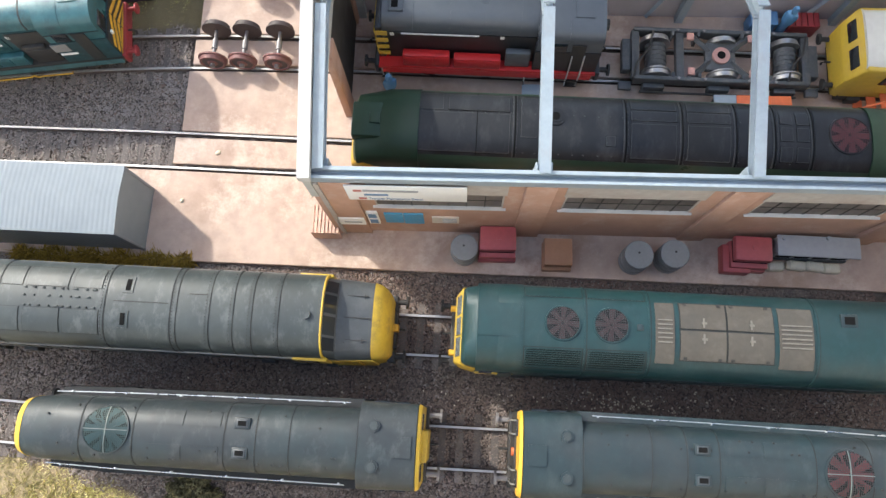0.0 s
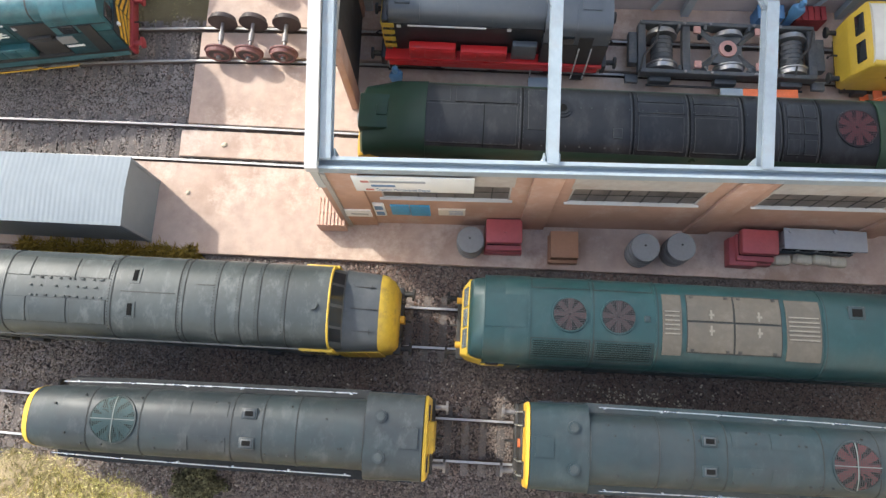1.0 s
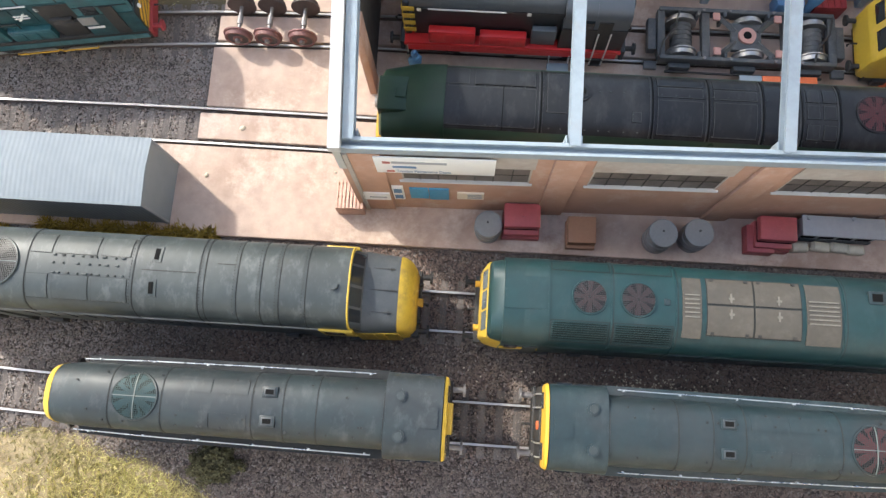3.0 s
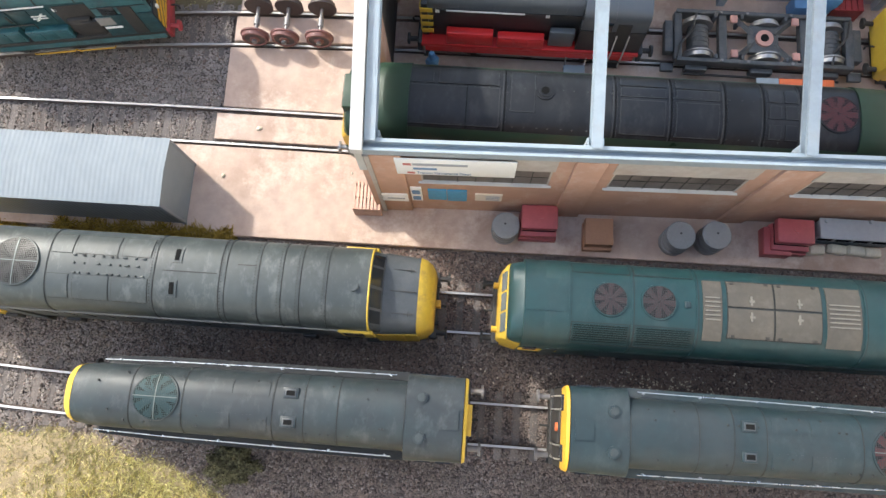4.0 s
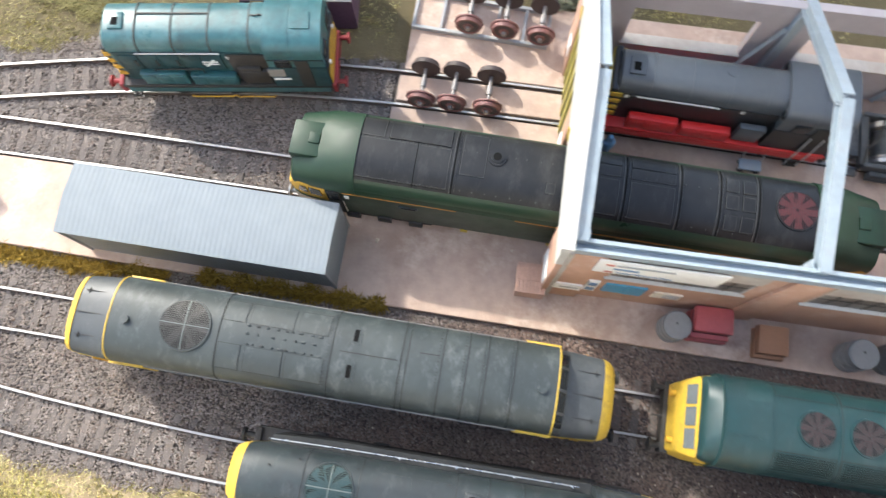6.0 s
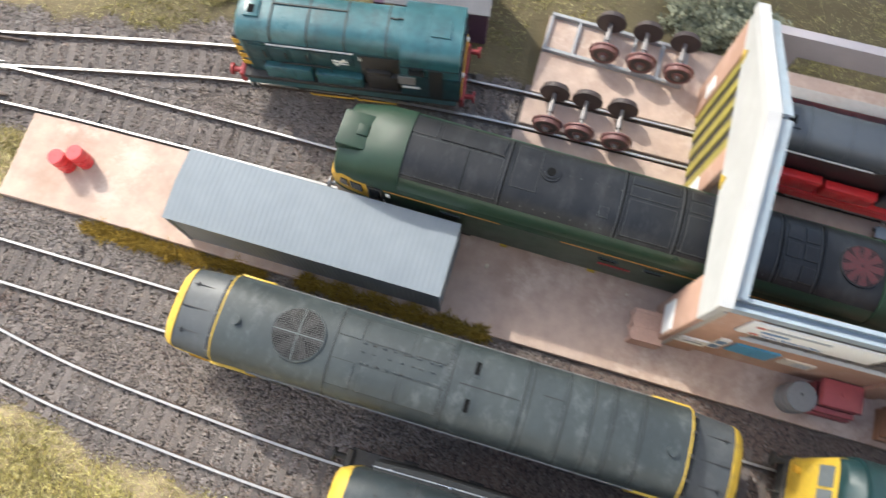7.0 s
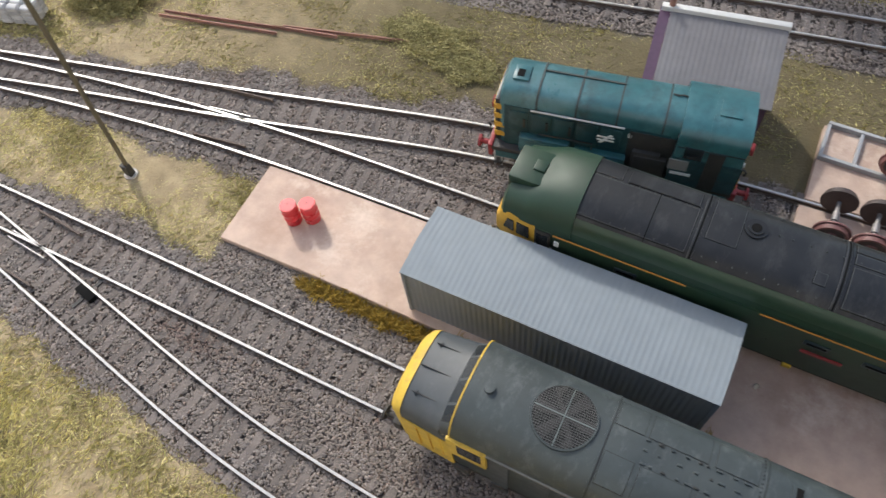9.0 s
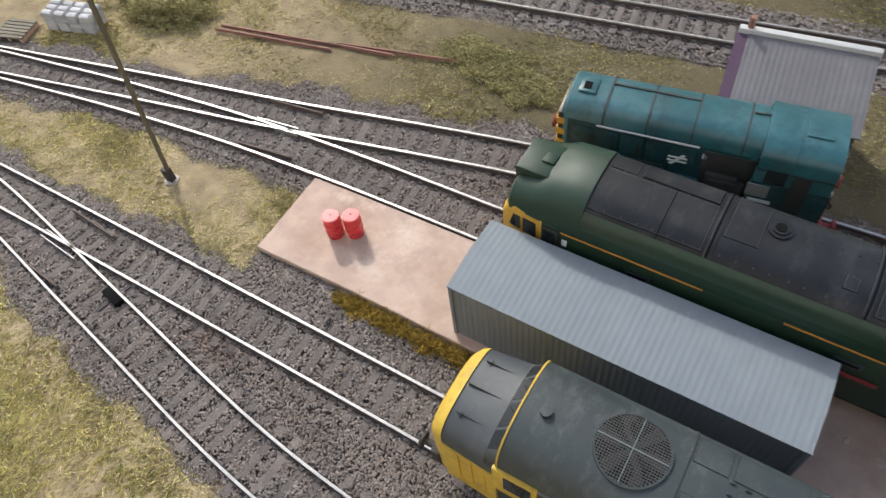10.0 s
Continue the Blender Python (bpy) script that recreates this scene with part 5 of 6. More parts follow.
def build_bonnet(name, x, s, roof, side, label, fan_blade, wire, yellow, fan_x, gangway):
    """Single-cab bonnet diesel; the cab's flat end faces +x when s is 1."""
    f = LINES["d"]
    rz = math.degrees(math.atan(float(f(x + 30) - f(x - 30)) / 60)) + (0 if s > 0 else 180)
    L = thing(name, x, float(f(x)) + 1.6, rz=rz, label=label, category="locomotive", group="bonnet locomotives")
    zs = 9
    wb, zc, zr = 11.8, 45, 57.0
    b = part("bonnet", hull((-71.6, wb - 1.0, zs, zc - 1, zr - 1.3), (-66, wb - 0.3, zs, zc, zr - 0.3), (-58, wb, zs, zc, zr), (50.5, wb + 0.8, zs, zc, zr)), roof, L, "dirty roof and sides of the long bonnet")
    e = part("nose_end", hull((-77.4, wb - 4.0, zs, zc - 8, zr - 12), (-76.4, wb - 2.6, zs, zc - 4, zr - 6.5), (-74.2, wb - 1.5, zs, zc - 2, zr - 3), (-71.4, wb - 0.8, zs, zc - 0.9, zr - 1.1)), yellow, L, "rounded yellow nose end")
    part("footplate", boxes((-78, 71, -15.8, 15.8, 12.5, 15.2), bevel=0.4), "black", L)
    for y in (-1, 1):
        part("side_sheet", loft(bmesh.new(), [[Vector((xx, y * (yy + o), z)) for o, z in ((0, 15), (-0.5, zz), (-4.6, zz + 1.4), (-5, 15))] for xx, yy, zz in ((-66, 14.9, 41.0), (-45, 16.0, 42.0), (50, 16.6, 43.0))]), "sheet_dark" if s > 0 else side, L, "bodyside doors below the handrail")
        bm = bmesh.new()
        tube(bm, [(-66, y * 12.9, 45.5), (-40, y * 13.6, 46.2), (0, y * 14.2, 46.4), (45, y * 14.6, 46.4)], 0.2)
        h = part("handrail", bm, "silver", L, "bright wire handrail")
        for k in range(6):
            part("handrail_knob", boxes((-60 + k * 20.5, -59.4 + k * 20.5, y * (13.2 + 0.22 * k) - 0.3, y * (13.2 + 0.22 * k) + 0.3, 45.0, 46.6)), "silver", h)
    c = part("cab", hull((50, 15.6, zs, 46, 56.8), (70.6, 15.2, zs, 45.5, 56.6), p=3.0), side, L, "full width cab")
    low = zs if s > 0 else 41
    part("cab_end", hull((70.9, 15.3, low, 45.6, 56.7), (72.0, 14.8, low, 44.8, 55.6), p=3.0), yellow, L, "flat yellow cab end")
    if s < 0:
        part("end_sheet", boxes((70.5, 71.8, -14.6, 14.6, zs, 41)), "black", L, "grimy lower cab end")
        part("marker_lamp", cyls((71.8, 0, 36, 1.6, 1.6), axis="x", seg=14), "orange", L, "orange marker lamp")
        for y in (-11.5, -6.5, 6.5, 11.5):
            bm = bmesh.new()
            tube(bm, [(72.0, y, 40), (73.4, y, 38), (73.6, y, 24), (72.4, y, 17)], 0.3)
            part("brake_pipe", bm, "silver", L, "bright brake pipe")
    part("gangway_door", boxes((71.5, gangway, -5.8, 5.8, 14, 40), bevel=0.3), yellow if s > 0 else "black", L)
    for y in (-9, 9):
        part("end_window", boxes((71.6, 72.4, y - 3, y + 3, 42, 47.5), bevel=0.2), "glass", c)
    for y in (-1, 1):
        part("side_window", boxes((54, 59.5, y * 15.5 - 0.4, y * 15.5 + 0.3, 37, 45)), "glass", c)
        part("side_window", boxes((61.5, 67, y * 15.5 - 0.4, y * 15.5 + 0.3, 37, 45)), "glass", c)
        v = part("roof_vent", cyls((55.5, y * 7.0, 53.6, 2.3, 3.6), seg=8, axis="z"), side, c)
        part("vent_cap", cyls((55.5, y * 7.0, 57.1, 1.5, 0.5), seg=8, axis="z"), "grey_roof", v)
    part("cab_roof_panel", roof_patch(62.5, 69, -3.6, 3.6, 15.4, 46, 56.8, 0.3, p=3.0), side, c)
    for x in (-49.6, -30.4, 2.4, 13.6, 25.6, 49.4):
        k = (x + 58) / 108.5 * 0.8
        part("roof_rib", roof_rib(x, wb + k, zc, zr, 0.5, 0.22), roof, b)
        part("roof_joint", roof_rib(x + 0.45, wb + k, zc, zr, 0.35, 0.1), "seam", b)
    fan(L, fan_x, 0.6, zr - 0.2, 8.0, wire, fan_blade, 0.72, cross=True, n=10, fine="mesh_teal" if s > 0 else "grille_fine", rim=roof, roof=(wb + 0.3, zc, zr))
    for y in (-5.0, 5.2):
        v = part("exhaust_port", boxes((6.0, 11.6, y - 2.0, y + 2.0, zr - 3, zr + 0.2), bevel=0.3), roof, b)
        part("port_frame", boxes((6.8, 10.8, y - 1.35, y + 1.35, zr, zr + 0.5), bevel=0.15), "charcoal", v)
        part("port_hole", boxes((7.3, 10.3, y - 0.85, y + 0.85, zr + 0.35, zr + 0.56)), "hole", v)
    for a, d in ((-24, -12.5), (-11, 1)):
        part("roof_panel", roof_patch(a, d, 3.4, 8.6, wb + 0.3, zc, zr, 0.22), roof, b)
        part("roof_panel", roof_patch(a, d, -8.6, -3.4, wb + 0.3, zc, zr, 0.22), roof, b)
    bolts = bmesh.new()
    for k in range(26):
        x, y = rng.uniform(-62, 46), rng.choice((-8.5, 8.5, -5, 5))
        cyl(bolts, x, y, roof_z(y, wb + 0.3, zc, zr) - 0.2, 0.4, 0.75, seg=8)
    part("roof_bolts", bolts, "seam", b)["kind"] = "stuff"
    part("buffer_beam", boxes((70.5, 73.2, -15, 15, 9, 16.5), bevel=0.4), "black", L)
    part("buffer_beam", boxes((-79.2, -76.5, -15, 15, 9, 16.5), bevel=0.4), "black", L)
    buffers(L, 73, 1, mat="axle", long=4.5)
    buffers(L, -79, -1, mat="black", long=4.5)
    part("fuel_tank", boxes((-20, 22, -12, 12, 3.5, 9.5), bevel=0.6), "black", L)
    bogie(L, -42)
    bogie(L, 42)
    return L


build_bonnet("bonnet_locomotive", -34.5, 1, "blue_grey_dark", "blue_grey_dark", "oily blue grey model bonnet locomotive with a bright yellow cab end", "teal_dark", "mesh_green", "yellow", -39.8, 74.0)
build_bonnet("bonnet_locomotive", 144.5, -1, "blue_grey", "blue_grey", "dusty blue model bonnet locomotive with rusty yellow cab", "fan_red", "mesh_green", "orange_yellow", -41.2, 72.6)


def build_shunter(name, x, y, rz, hood, cabc, side, skirt, label, stripe, teal):
    """Small shunter: low hood with a cab at the +x end, footplate, rods and wheels."""
    L = thing(name, x, y, rz=rz, label=label, category="locomotive", group="shunters")
    wf = 14.6
    hw, cw, hz = (11.2, 14.4, 1.3) if teal else (9.4, 13.4, -1.5)
    if teal:
        L.scale = (0.965, 0.965, 0.965)
    part("footplate", boxes((-50, 50, -wf, wf, 13, 15.5), bevel=0.3), "black" if teal else skirt, L)
    h = part("hood", hull((-47, hw - 0.8, 15, 37.5 + hz, 45.4 + hz), (-46, hw - 0.2, 15, 38 + hz, 46.4 + hz), (24 if teal else 21, hw, 15, 38.5 + hz, 46.8 + hz), p=3.0), hood, L, "rounded hood with panel seams")
    part("hood_side", loft(bmesh.new(), [[Vector((xx, yy * (hw + 0.1), z)) for yy, z in ((-1, 15.4), (-1.0, 39.6 if teal else 36.8), (1.0, 39.6 if teal else 36.8), (1, 15.4))] for xx in (-45, 21)]), side, L)
    for xx in ((-32, -16.2, -0.2, 17.4) if teal else (-33, -17, -1, 14)):
        part("hood_rib", roof_rib(xx, hw - 0.05, 38.3 + hz, 46.7 + hz, 0.7, 0.2, p=3.0), "seam_brown" if teal else hood, h)
    if teal:
        part("hood_seam", roof_patch(-32, -0.2, 2.6, 3.3, hw, 38.5 + hz, 46.8 + hz, 0.25, p=3.0, ny=1), "seam_brown", h, "rusty seam")
        part("hood_collar", roof_rib(20.6, hw, 38.5 + hz, 46.8 + hz, 5.4, 0.12, p=3.0), "teal", h, "dull grey collar before the cab")
        bm = bmesh.new()
        tube(bm, [(18.2, 2.0, 48.3), (20.5, 1.4, 48.8), (22, 2.2, 48.5), (23.6, 1.6, 48.8)], 0.35)
        part("roof_pipe", bm, "black", h)
    cx = 23.6 if teal else 21
    c = part("cab", hull((cx, cw, 15, 40.5 + hz, 47.8 + hz), (49, cw, 15, 40.5 + hz, 47.6 + hz), p=2.4 if teal else 3.4), cabc, L, "flat roofed cab")
    part("cab_lower", boxes((cx - 0.3, 49.3, -cw - 0.2, cw + 0.2, 15, 32)), side, L)
    part("cab_hatch", roof_patch(36, 44, -5, 3, cw, 40.5 + hz, 47.7 + hz, 0.5, p=2.4 if teal else 3.4), cabc, c)
    part("cab_rib", roof_rib(34.5, cw, 40.5 + hz, 47.7 + hz, 0.6, 0.2, p=2.4 if teal else 3.4), cabc, c)
    for s in (-1, 1):
        part("side_window", boxes((27, 34, s * cw - 0.4, s * cw + 0.3, 32.5, 39.0), bevel=0.2), "glass", c)
        part("cab_door", boxes((36, 42, s * (cw + 0.3) - 0.3, s * (cw + 0.3) + 0.3, 16, 38.5)), "black", c)
        part("end_window", boxes((48.7, 49.4, s * 8 - 4, s * 8 + 4, 32, 40), bevel=0.2), "glass", c)
        part("cab_window", boxes((cx - 0.4, cx + 0.4, s * (cw - 2.5) - 1.6, s * (cw - 2.5) + 1.4, 39, 42.5)), "glass", c)
        for a, b, ww, z in ((-38, -17, 14.2, 25), (-15, 6, 14.4, 23.5)):
            q = part("battery_box", boxes((a, b, min(s * 10.5, s * ww), max(s * 10.5, s * ww), 15.4, z), bevel=0.5), skirt, L)
            for k in range(3):
                part("box_door", boxes((a + 1 + k * 6.6, a + 6.8 + k * 6.6, s * ww - 0.25, s * ww + 0.25, 16.5, z - 1.2), bevel=0.1), skirt, q)
        part("air_tank", boxes((8, 19, min(s * 10.5, s * 13.5), max(s * 10.5, s * 13.5), 17, 29), bevel=0.6), "black" if teal else "shunter_grey", L)
        bm = bmesh.new()
        tube(bm, [(-34 if teal else -38, s * (hw + 0.9), 38.7 + hz), (3.4 if teal else -4, s * (hw + 0.9), 38.7 + hz)], 0.42)
        part("handrail", bm, "white", L, "bright handrail along the hood")
        for xx in (-42, 6):
            part("notice", boxes((xx - 0.9, xx + 0.9, s * (hw + 0.3) - 0.2, s * (hw + 0.3) + 0.2, 34.5, 36.8)), "sign_white", L)
        part("side_skirt", boxes((-48, 48, s * 14.2 - 0.5, s * 14.2 + 0.5, 9.5, 13.2)), skirt, L)
        part("coupling_rod", boxes((-24, 24, s * 13.2 - 0.5, s * 13.2 + 0.5, 6.5, 8.5)), "black" if teal else "steel", L)
        if teal:
            bm = bmesh.new()
            tube(bm, [(-20, s * 15.2, 6.4), (-19, s * 15.2, 5.4), (0, s * 15.2, 5.6), (1, s * 15.2, 7.0), (3, s * 15.2, 4.8), (5, s * 15.2, 5.4), (20, s * 15.2, 5.2), (20.6, s * 15.2, 6.6)], 0.42)
            part("brake_rod", bm, "orange_yellow", L, "rusty orange brake rod")
        for xx in (-25, 0, 25):
            w = part("wheel", cyls((xx, s * 9.4 - 1.4, 8.0, 8.0, 2.8), axis="y", seg=28), "wheel_dark", L)
            part("crank", boxes((xx - 1.6, xx + 1.6, min(s * 10.8, s * 13), max(s * 10.8, s * 13), 4, 10)), "black", w)
        for e in (-48.5, -45.5):
            bm = bmesh.new()
            tube(bm, [(e, s * 13.8, 15), (e, s * 13.8, 2.5)], 0.35)
            part("step_rail", bm, "white", L)
        part("step", boxes((-49, -45, min(s * 12, s * 15), max(s * 12, s * 15), 4.5, 5.3)), "black", L)
    # striped radiator end
    r = part("radiator", boxes((-49.2, -46.2, -10.2, 10.2, 15.5, 41), bevel=0.6), "shunter_black", L)
    for s in (-1, 1):
        for k in range(4):
            part("stripe", boxes((-49.4, -44.0, s * 10.45 - 0.3, s * 10.45 + 0.25, 19 + k * 5.6, 21.7 + k * 5.6)), stripe, r, "yellow warning stripe")
    for k in range(4):
        part("stripe", boxes((-49.8, -49.1, -9.8, 9.8, 19 + k * 5.6, 21.7 + k * 5.6)), stripe, r)
    part("roof_vent", boxes((-43.4, -37.0, -4.5, 3.5, 45 + hz, 47.2 + hz), bevel=0.3), hood, h)
    part("vent_hole", boxes((-42.0, -39.2, -3.0, 0.8, 47.1 + hz, 47.4 + hz)), "hole", h)
    if not teal:
        part("hood_hatch", cyls((-2, 3.0, 46 + hz, 2.4, 0.9), seg=22), hood, h)
        part("side_band", boxes((-45, 21, -hw - 0.45, -hw - 0.05, 24, 36.8)), "shunter_black", L)
    else:
        for s in (-1, 1):
            bm = bmesh.new()
            tube(bm, [(-30, s * 12.6, 24), (-30, s * 12.6, 27), (-8, s * 12.6, 27.5), (-8, s * 12.6, 24)], 0.35)
            part("air_pipe", bm, "black", L)
            part("cab_panel", boxes((22.5, 30, s * (cw + 0.3) - 0.3, s * (cw + 0.3) + 0.3, 25, 31)), "drum_grey", L, "bare grey repair panel")
        m = part("logo_mark", boxes((-6.6, 0.4, -12.1, -11.7, 32.2, 32.9), (-6.6, 0.4, -12.1, -11.7, 30.3, 31.0)), "sign_white", L)
        part("logo_mark", loft(bmesh.new(), [[Vector((xx, yy, z)) for xx, z in ((-5.8, 28.9), (-4.5, 28.9), (-0.4, 34.2), (-1.7, 34.2))] for yy in (-12.15, -11.6)]), "sign_white", m)
        for k in range(5):
            part("access_door", boxes((-43 + k * 9.4, -35 + k * 9.4, -hw - 0.6, -hw - 0.05, 26, 37.5), bevel=0.2), "teal_dark", L)
            k < 3 and part("door_catch", boxes((-37 + k * 9.4, -36 + k * 9.4, -hw - 0.95, -hw - 0.5, 29, 34)), "black", L)
        part("access_door", boxes((5.5, 23.4, -hw - 0.5, -hw - 0.05, 16, 38.4), bevel=0.2), "black", L)
        part("air_tank", boxes((9, 22, -14.0, -hw, 16, 27), bevel=0.6), "black", L)
        part("cab_gutter", boxes((24, 49, -cw - 0.25, -cw + 0.3, 38.2, 38.7)), "blue_grey", c)
        part("number_bar", boxes((24, 32, -15.35, -15.1, 22.5, 24)), "sign_white", L)
    if teal:
        back = part("cab_end", boxes((49.1, 49.8, -14.2, 14.2, 15.5, 31.5)), "shunter_black", L, "cab end in black and yellow diagonal stripes")
        for sy in (-1, 1):
            for k in range(4):
                z = 15.8 + k * 4.2
                q = [(0.4, z), (0.4, min(z + 2.1, 31.2)), (14.0, max(15.7, min(z + 2.1 - 6, 31.2))), (14.0, max(15.7, z - 6))]
                part("stripe", loft(bmesh.new(), [[Vector((x, sy * yy, zz)) for yy, zz in q] for x in (49.7, 50.1)]), stripe, back)
            part("lamp_bracket", boxes((49.8, 50.8, sy * 9 - 0.7, sy * 9 + 0.7, 27, 29)), "sign_white", back)
    else:
        for s in (-1, 1):
            for xx in (37.0, 42.4):
                bm = bmesh.new()
                tube(bm, [(xx, s * 15.0, 3), (xx, s * 15.0, 17), (xx, s * 14.1, 30)], 0.35)
                part("step_rail", bm, "white", L, "white cab step rail")
            for zz in (3.2, 8.2):
                part("step", boxes((36.8, 42.6, min(s * 13, s * 15.4), max(s * 13, s * 15.4), zz, zz + 0.8)), "black", L)
    for e in (-1, 1):
        part("buffer_beam", boxes((min(e * 49.5, e * 51.5), max(e * 49.5, e * 51.5), -14.6, 14.6, 9, 16.2), bevel=0.3), "buffer_red" if teal else "shunter_black", L)
        buffers(L, e * 51.2, e, mat="buffer_red" if teal else "black", long=4)
    return L


build_shunter("teal_shunter", -159.5, 81.3, 7.6, "teal", "teal", "teal_dark", "teal", "grimy faded teal model shunter with striped radiator end", "orange_yellow", True)
build_shunter("red_shunter", 60.0, 84.3, -1.4, "shunter_grey", "shunter_grey", "shunter_black", "red_paint", "grey, black and bright red model shunter standing in the depot", "van_yellow", False)


# ---- loose things on the apron ----
def build_container():
    x0, x1, y0, y1, h = -56.0, 56.0, -14.3, 14.3, 31.5
    c = thing("storage_shed", -151, 0.2, rz=-1.2, label="long low grey corrugated steel storage shed", category="shed")
    n, per = 53, 8
    def wave(u, a=1.0):
        return a * 0.1 * math.sin(2 * math.pi * u)
    roof = bmesh.new()
    rings = []
    for k in range(n * per + 1):
        x = x0 - 0.8 + (x1 - x0 + 1.6) * k / (n * per)
        d = wave(k / per, 0.4)
        rings.append([Vector((x, y0 - 0.9, h - 0.6 + d)), Vector((x, 0, h + 1.0 + d)), Vector((x, y1 + 0.9, h - 0.6 + d)), Vector((x, y1 + 0.9, h - 1.1 + d)), Vector((x, 0, h + 0.4 + d)), Vector((x, y0 - 0.9, h - 1.1 + d))])
    loft(roof, rings)
    part("roof", roof, "shed_roof", c, "pale corrugated roof sheet", sharp=60)
    for s, y in ((-1, y0), (1, y1)):
        bm = bmesh.new()
        loft(bm, [[Vector((x0 + (x1 - x0) * k / (n * per), y + s * wave(k / per), -0.3)), Vector((x0 + (x1 - x0) * k / (n * per), y + s * wave(k / per), h - 0.6)),
                   Vector((x0 + (x1 - x0) * k / (n * per), y - s * 0.9, h - 0.6)), Vector((x0 + (x1 - x0) * k / (n * per), y - s * 0.9, -0.3))] for k in range(n * per + 1)])
        part("wall", bm, "shed_wall", c, "corrugated side wall", sharp=60)
        part("eaves_strip", boxes((x0, x1, y - 0.5 + s * 0.3, y + 0.5 + s * 0.3, h - 1.6, h - 0.9)), "shed_wall", c)
    for s, x in ((-1, x0), (1, x1)):
        part("end_wall", boxes((x - 0.4, x + 0.4, y0 - 0.2, y1 + 0.2, -0.3, h - 0.7)), "shed_roof", c)
        for y in (y0, y1):
            part("corner_post", boxes((x - 0.7, x + 0.7, y - 0.7, y + 0.7, -0.3, h - 0.8), bevel=0.15), "shed_wall", c)
    return c


build_container()


def drum(name, x, y, r, h, mat, label, group, lid=None):
    d = thing(name, x, y, -0.3, rz=rng.uniform(0, 90), label=label, category="drum", group=group)
    bm = bmesh.new()
    prof = [(r * 0.97, 0), (r, 0.4), (r, h * 0.31), (r * 1.05, h * 0.335), (r, h * 0.36), (r, h * 0.64), (r * 1.05, h * 0.665), (r, h * 0.69), (r, h - 0.6), (r * 1.03, h - 0.3), (r * 1.0, h)]
    loft(bm, [[Vector((q * math.cos(2 * math.pi * k / 28), q * math.sin(2 * math.pi * k / 28), z)) for k in range(28)] for q, z in prof])
    part("barrel", bm, mat, d)
    bm = cyls((0, 0, h - 0.25, r * 0.9, 0.5), seg=28)
    lid_ob = part("lid", bm, lid or mat, d)
    part("bung", cyls((r * 0.08, r * 0.1, h + 0.2, r * 0.08, 0.3), seg=12), "black", lid_ob)
    return d


drum("oil_drum", -272.3, 4.2, 3.5, 11.3, "drum_red", "glossy red oil drum standing on the apron", "red drums")
drum("oil_drum", -265.3, 8.0, 3.5, 11.3, "drum_red", "glossy red oil drum standing on the apron", "red drums")
drum("cable_drum", 51.6, -13.4, 5.9, 12.5, "drum_grey", "flat grey drum beside a red bin", "grey drums")
drum("cable_drum", 127.0, -15.2, 6.1, 14.5, "drum_grey", "flat grey drum in front of the depot windows", "grey drums")
drum("cable_drum", 142.6, -14.3, 6.1, 14.0, "drum_grey", "flat grey drum in front of the depot windows", "grey drums")


def bin_box(x, y, rz=0):
    b = thing("grit_bin", x, y, -0.3, rz=rz, label="dull red grit bin with overhanging lid", category="bin", group="red bins")
    part("body", boxes((-8.0, 8.0, -6.6, 5.4, 0, 8.5), bevel=0.5), "red_box", b)
    part("ledge", boxes((-8.4, 8.4, -7.2, -4.6, 0, 4.6), bevel=0.4), "red_box", b)
    part("lid", boxes((-7.9, 7.9, -4.6, 6.2, 10.2, 14.6), bevel=0.7), "red_box", b)
    part("shadow_gap", boxes((-7.2, 7.2, -4.4, 5.2, 8.4, 10.4)), "hole", b)
    part("grip", cyls((0.4, 1.0, 14.5, 1.1, 0.5), seg=16), "red_box", b)
    return b


bin_box(66.2, -10.2)
bin_box(176.3, -12.0, -2)
q = thing("grit_bin", 171.6, -13.8, -0.3, rz=-2, label="low dull red tray beside a red bin", category="bin", group="red bins")
part("tray", boxes((-6, 6, -6.5, 6, 0, 6.5), bevel=0.5), "red_box", q)

q = thing("board_stack", 93.0, -13.8, -0.3, label="stack of two plain brown boards", category="board")
part("board", boxes((-6.4, 6.3, -7.0, 5.6, 0, 3.6), bevel=0.2), "crate", q)
part("board", boxes((-6.0, 6.2, -5.6, 6.4, 3.7, 8.4), bevel=0.2), "crate", q)


def build_generator():
    g = thing("generator", 204.0, -10.2, -0.3, rz=-1.5, label="grey metal generator cabinet with vents", category="generator")
    part("cabinet", boxes((-17.0, 17.0, -2.5, 4.5, 3.0, 13.5), bevel=0.4), "gen_grey", g)
    part("top_plate", boxes((-17.5, 17.5, -4.2, 5.0, 13.4, 14.6), bevel=0.3), "gen_grey", g)
    part("cap", cyls((-15, 3.5, 14.5, 0.9, 1.2), seg=12), "gen_grey", g)
    part("cap", cyls((4, 4.2, 14.5, 0.9, 1.0), seg=12), "gen_grey", g)
    part("base", boxes((-17.2, 17.2, -3, 4.8, 0, 3.0), bevel=0.2), "chassis", g)
    for k in range(4):
        part("vent", boxes((-15 + 8 * k, -9 + 8 * k, -2.75, -2.45, 5, 11)), "hole", g)


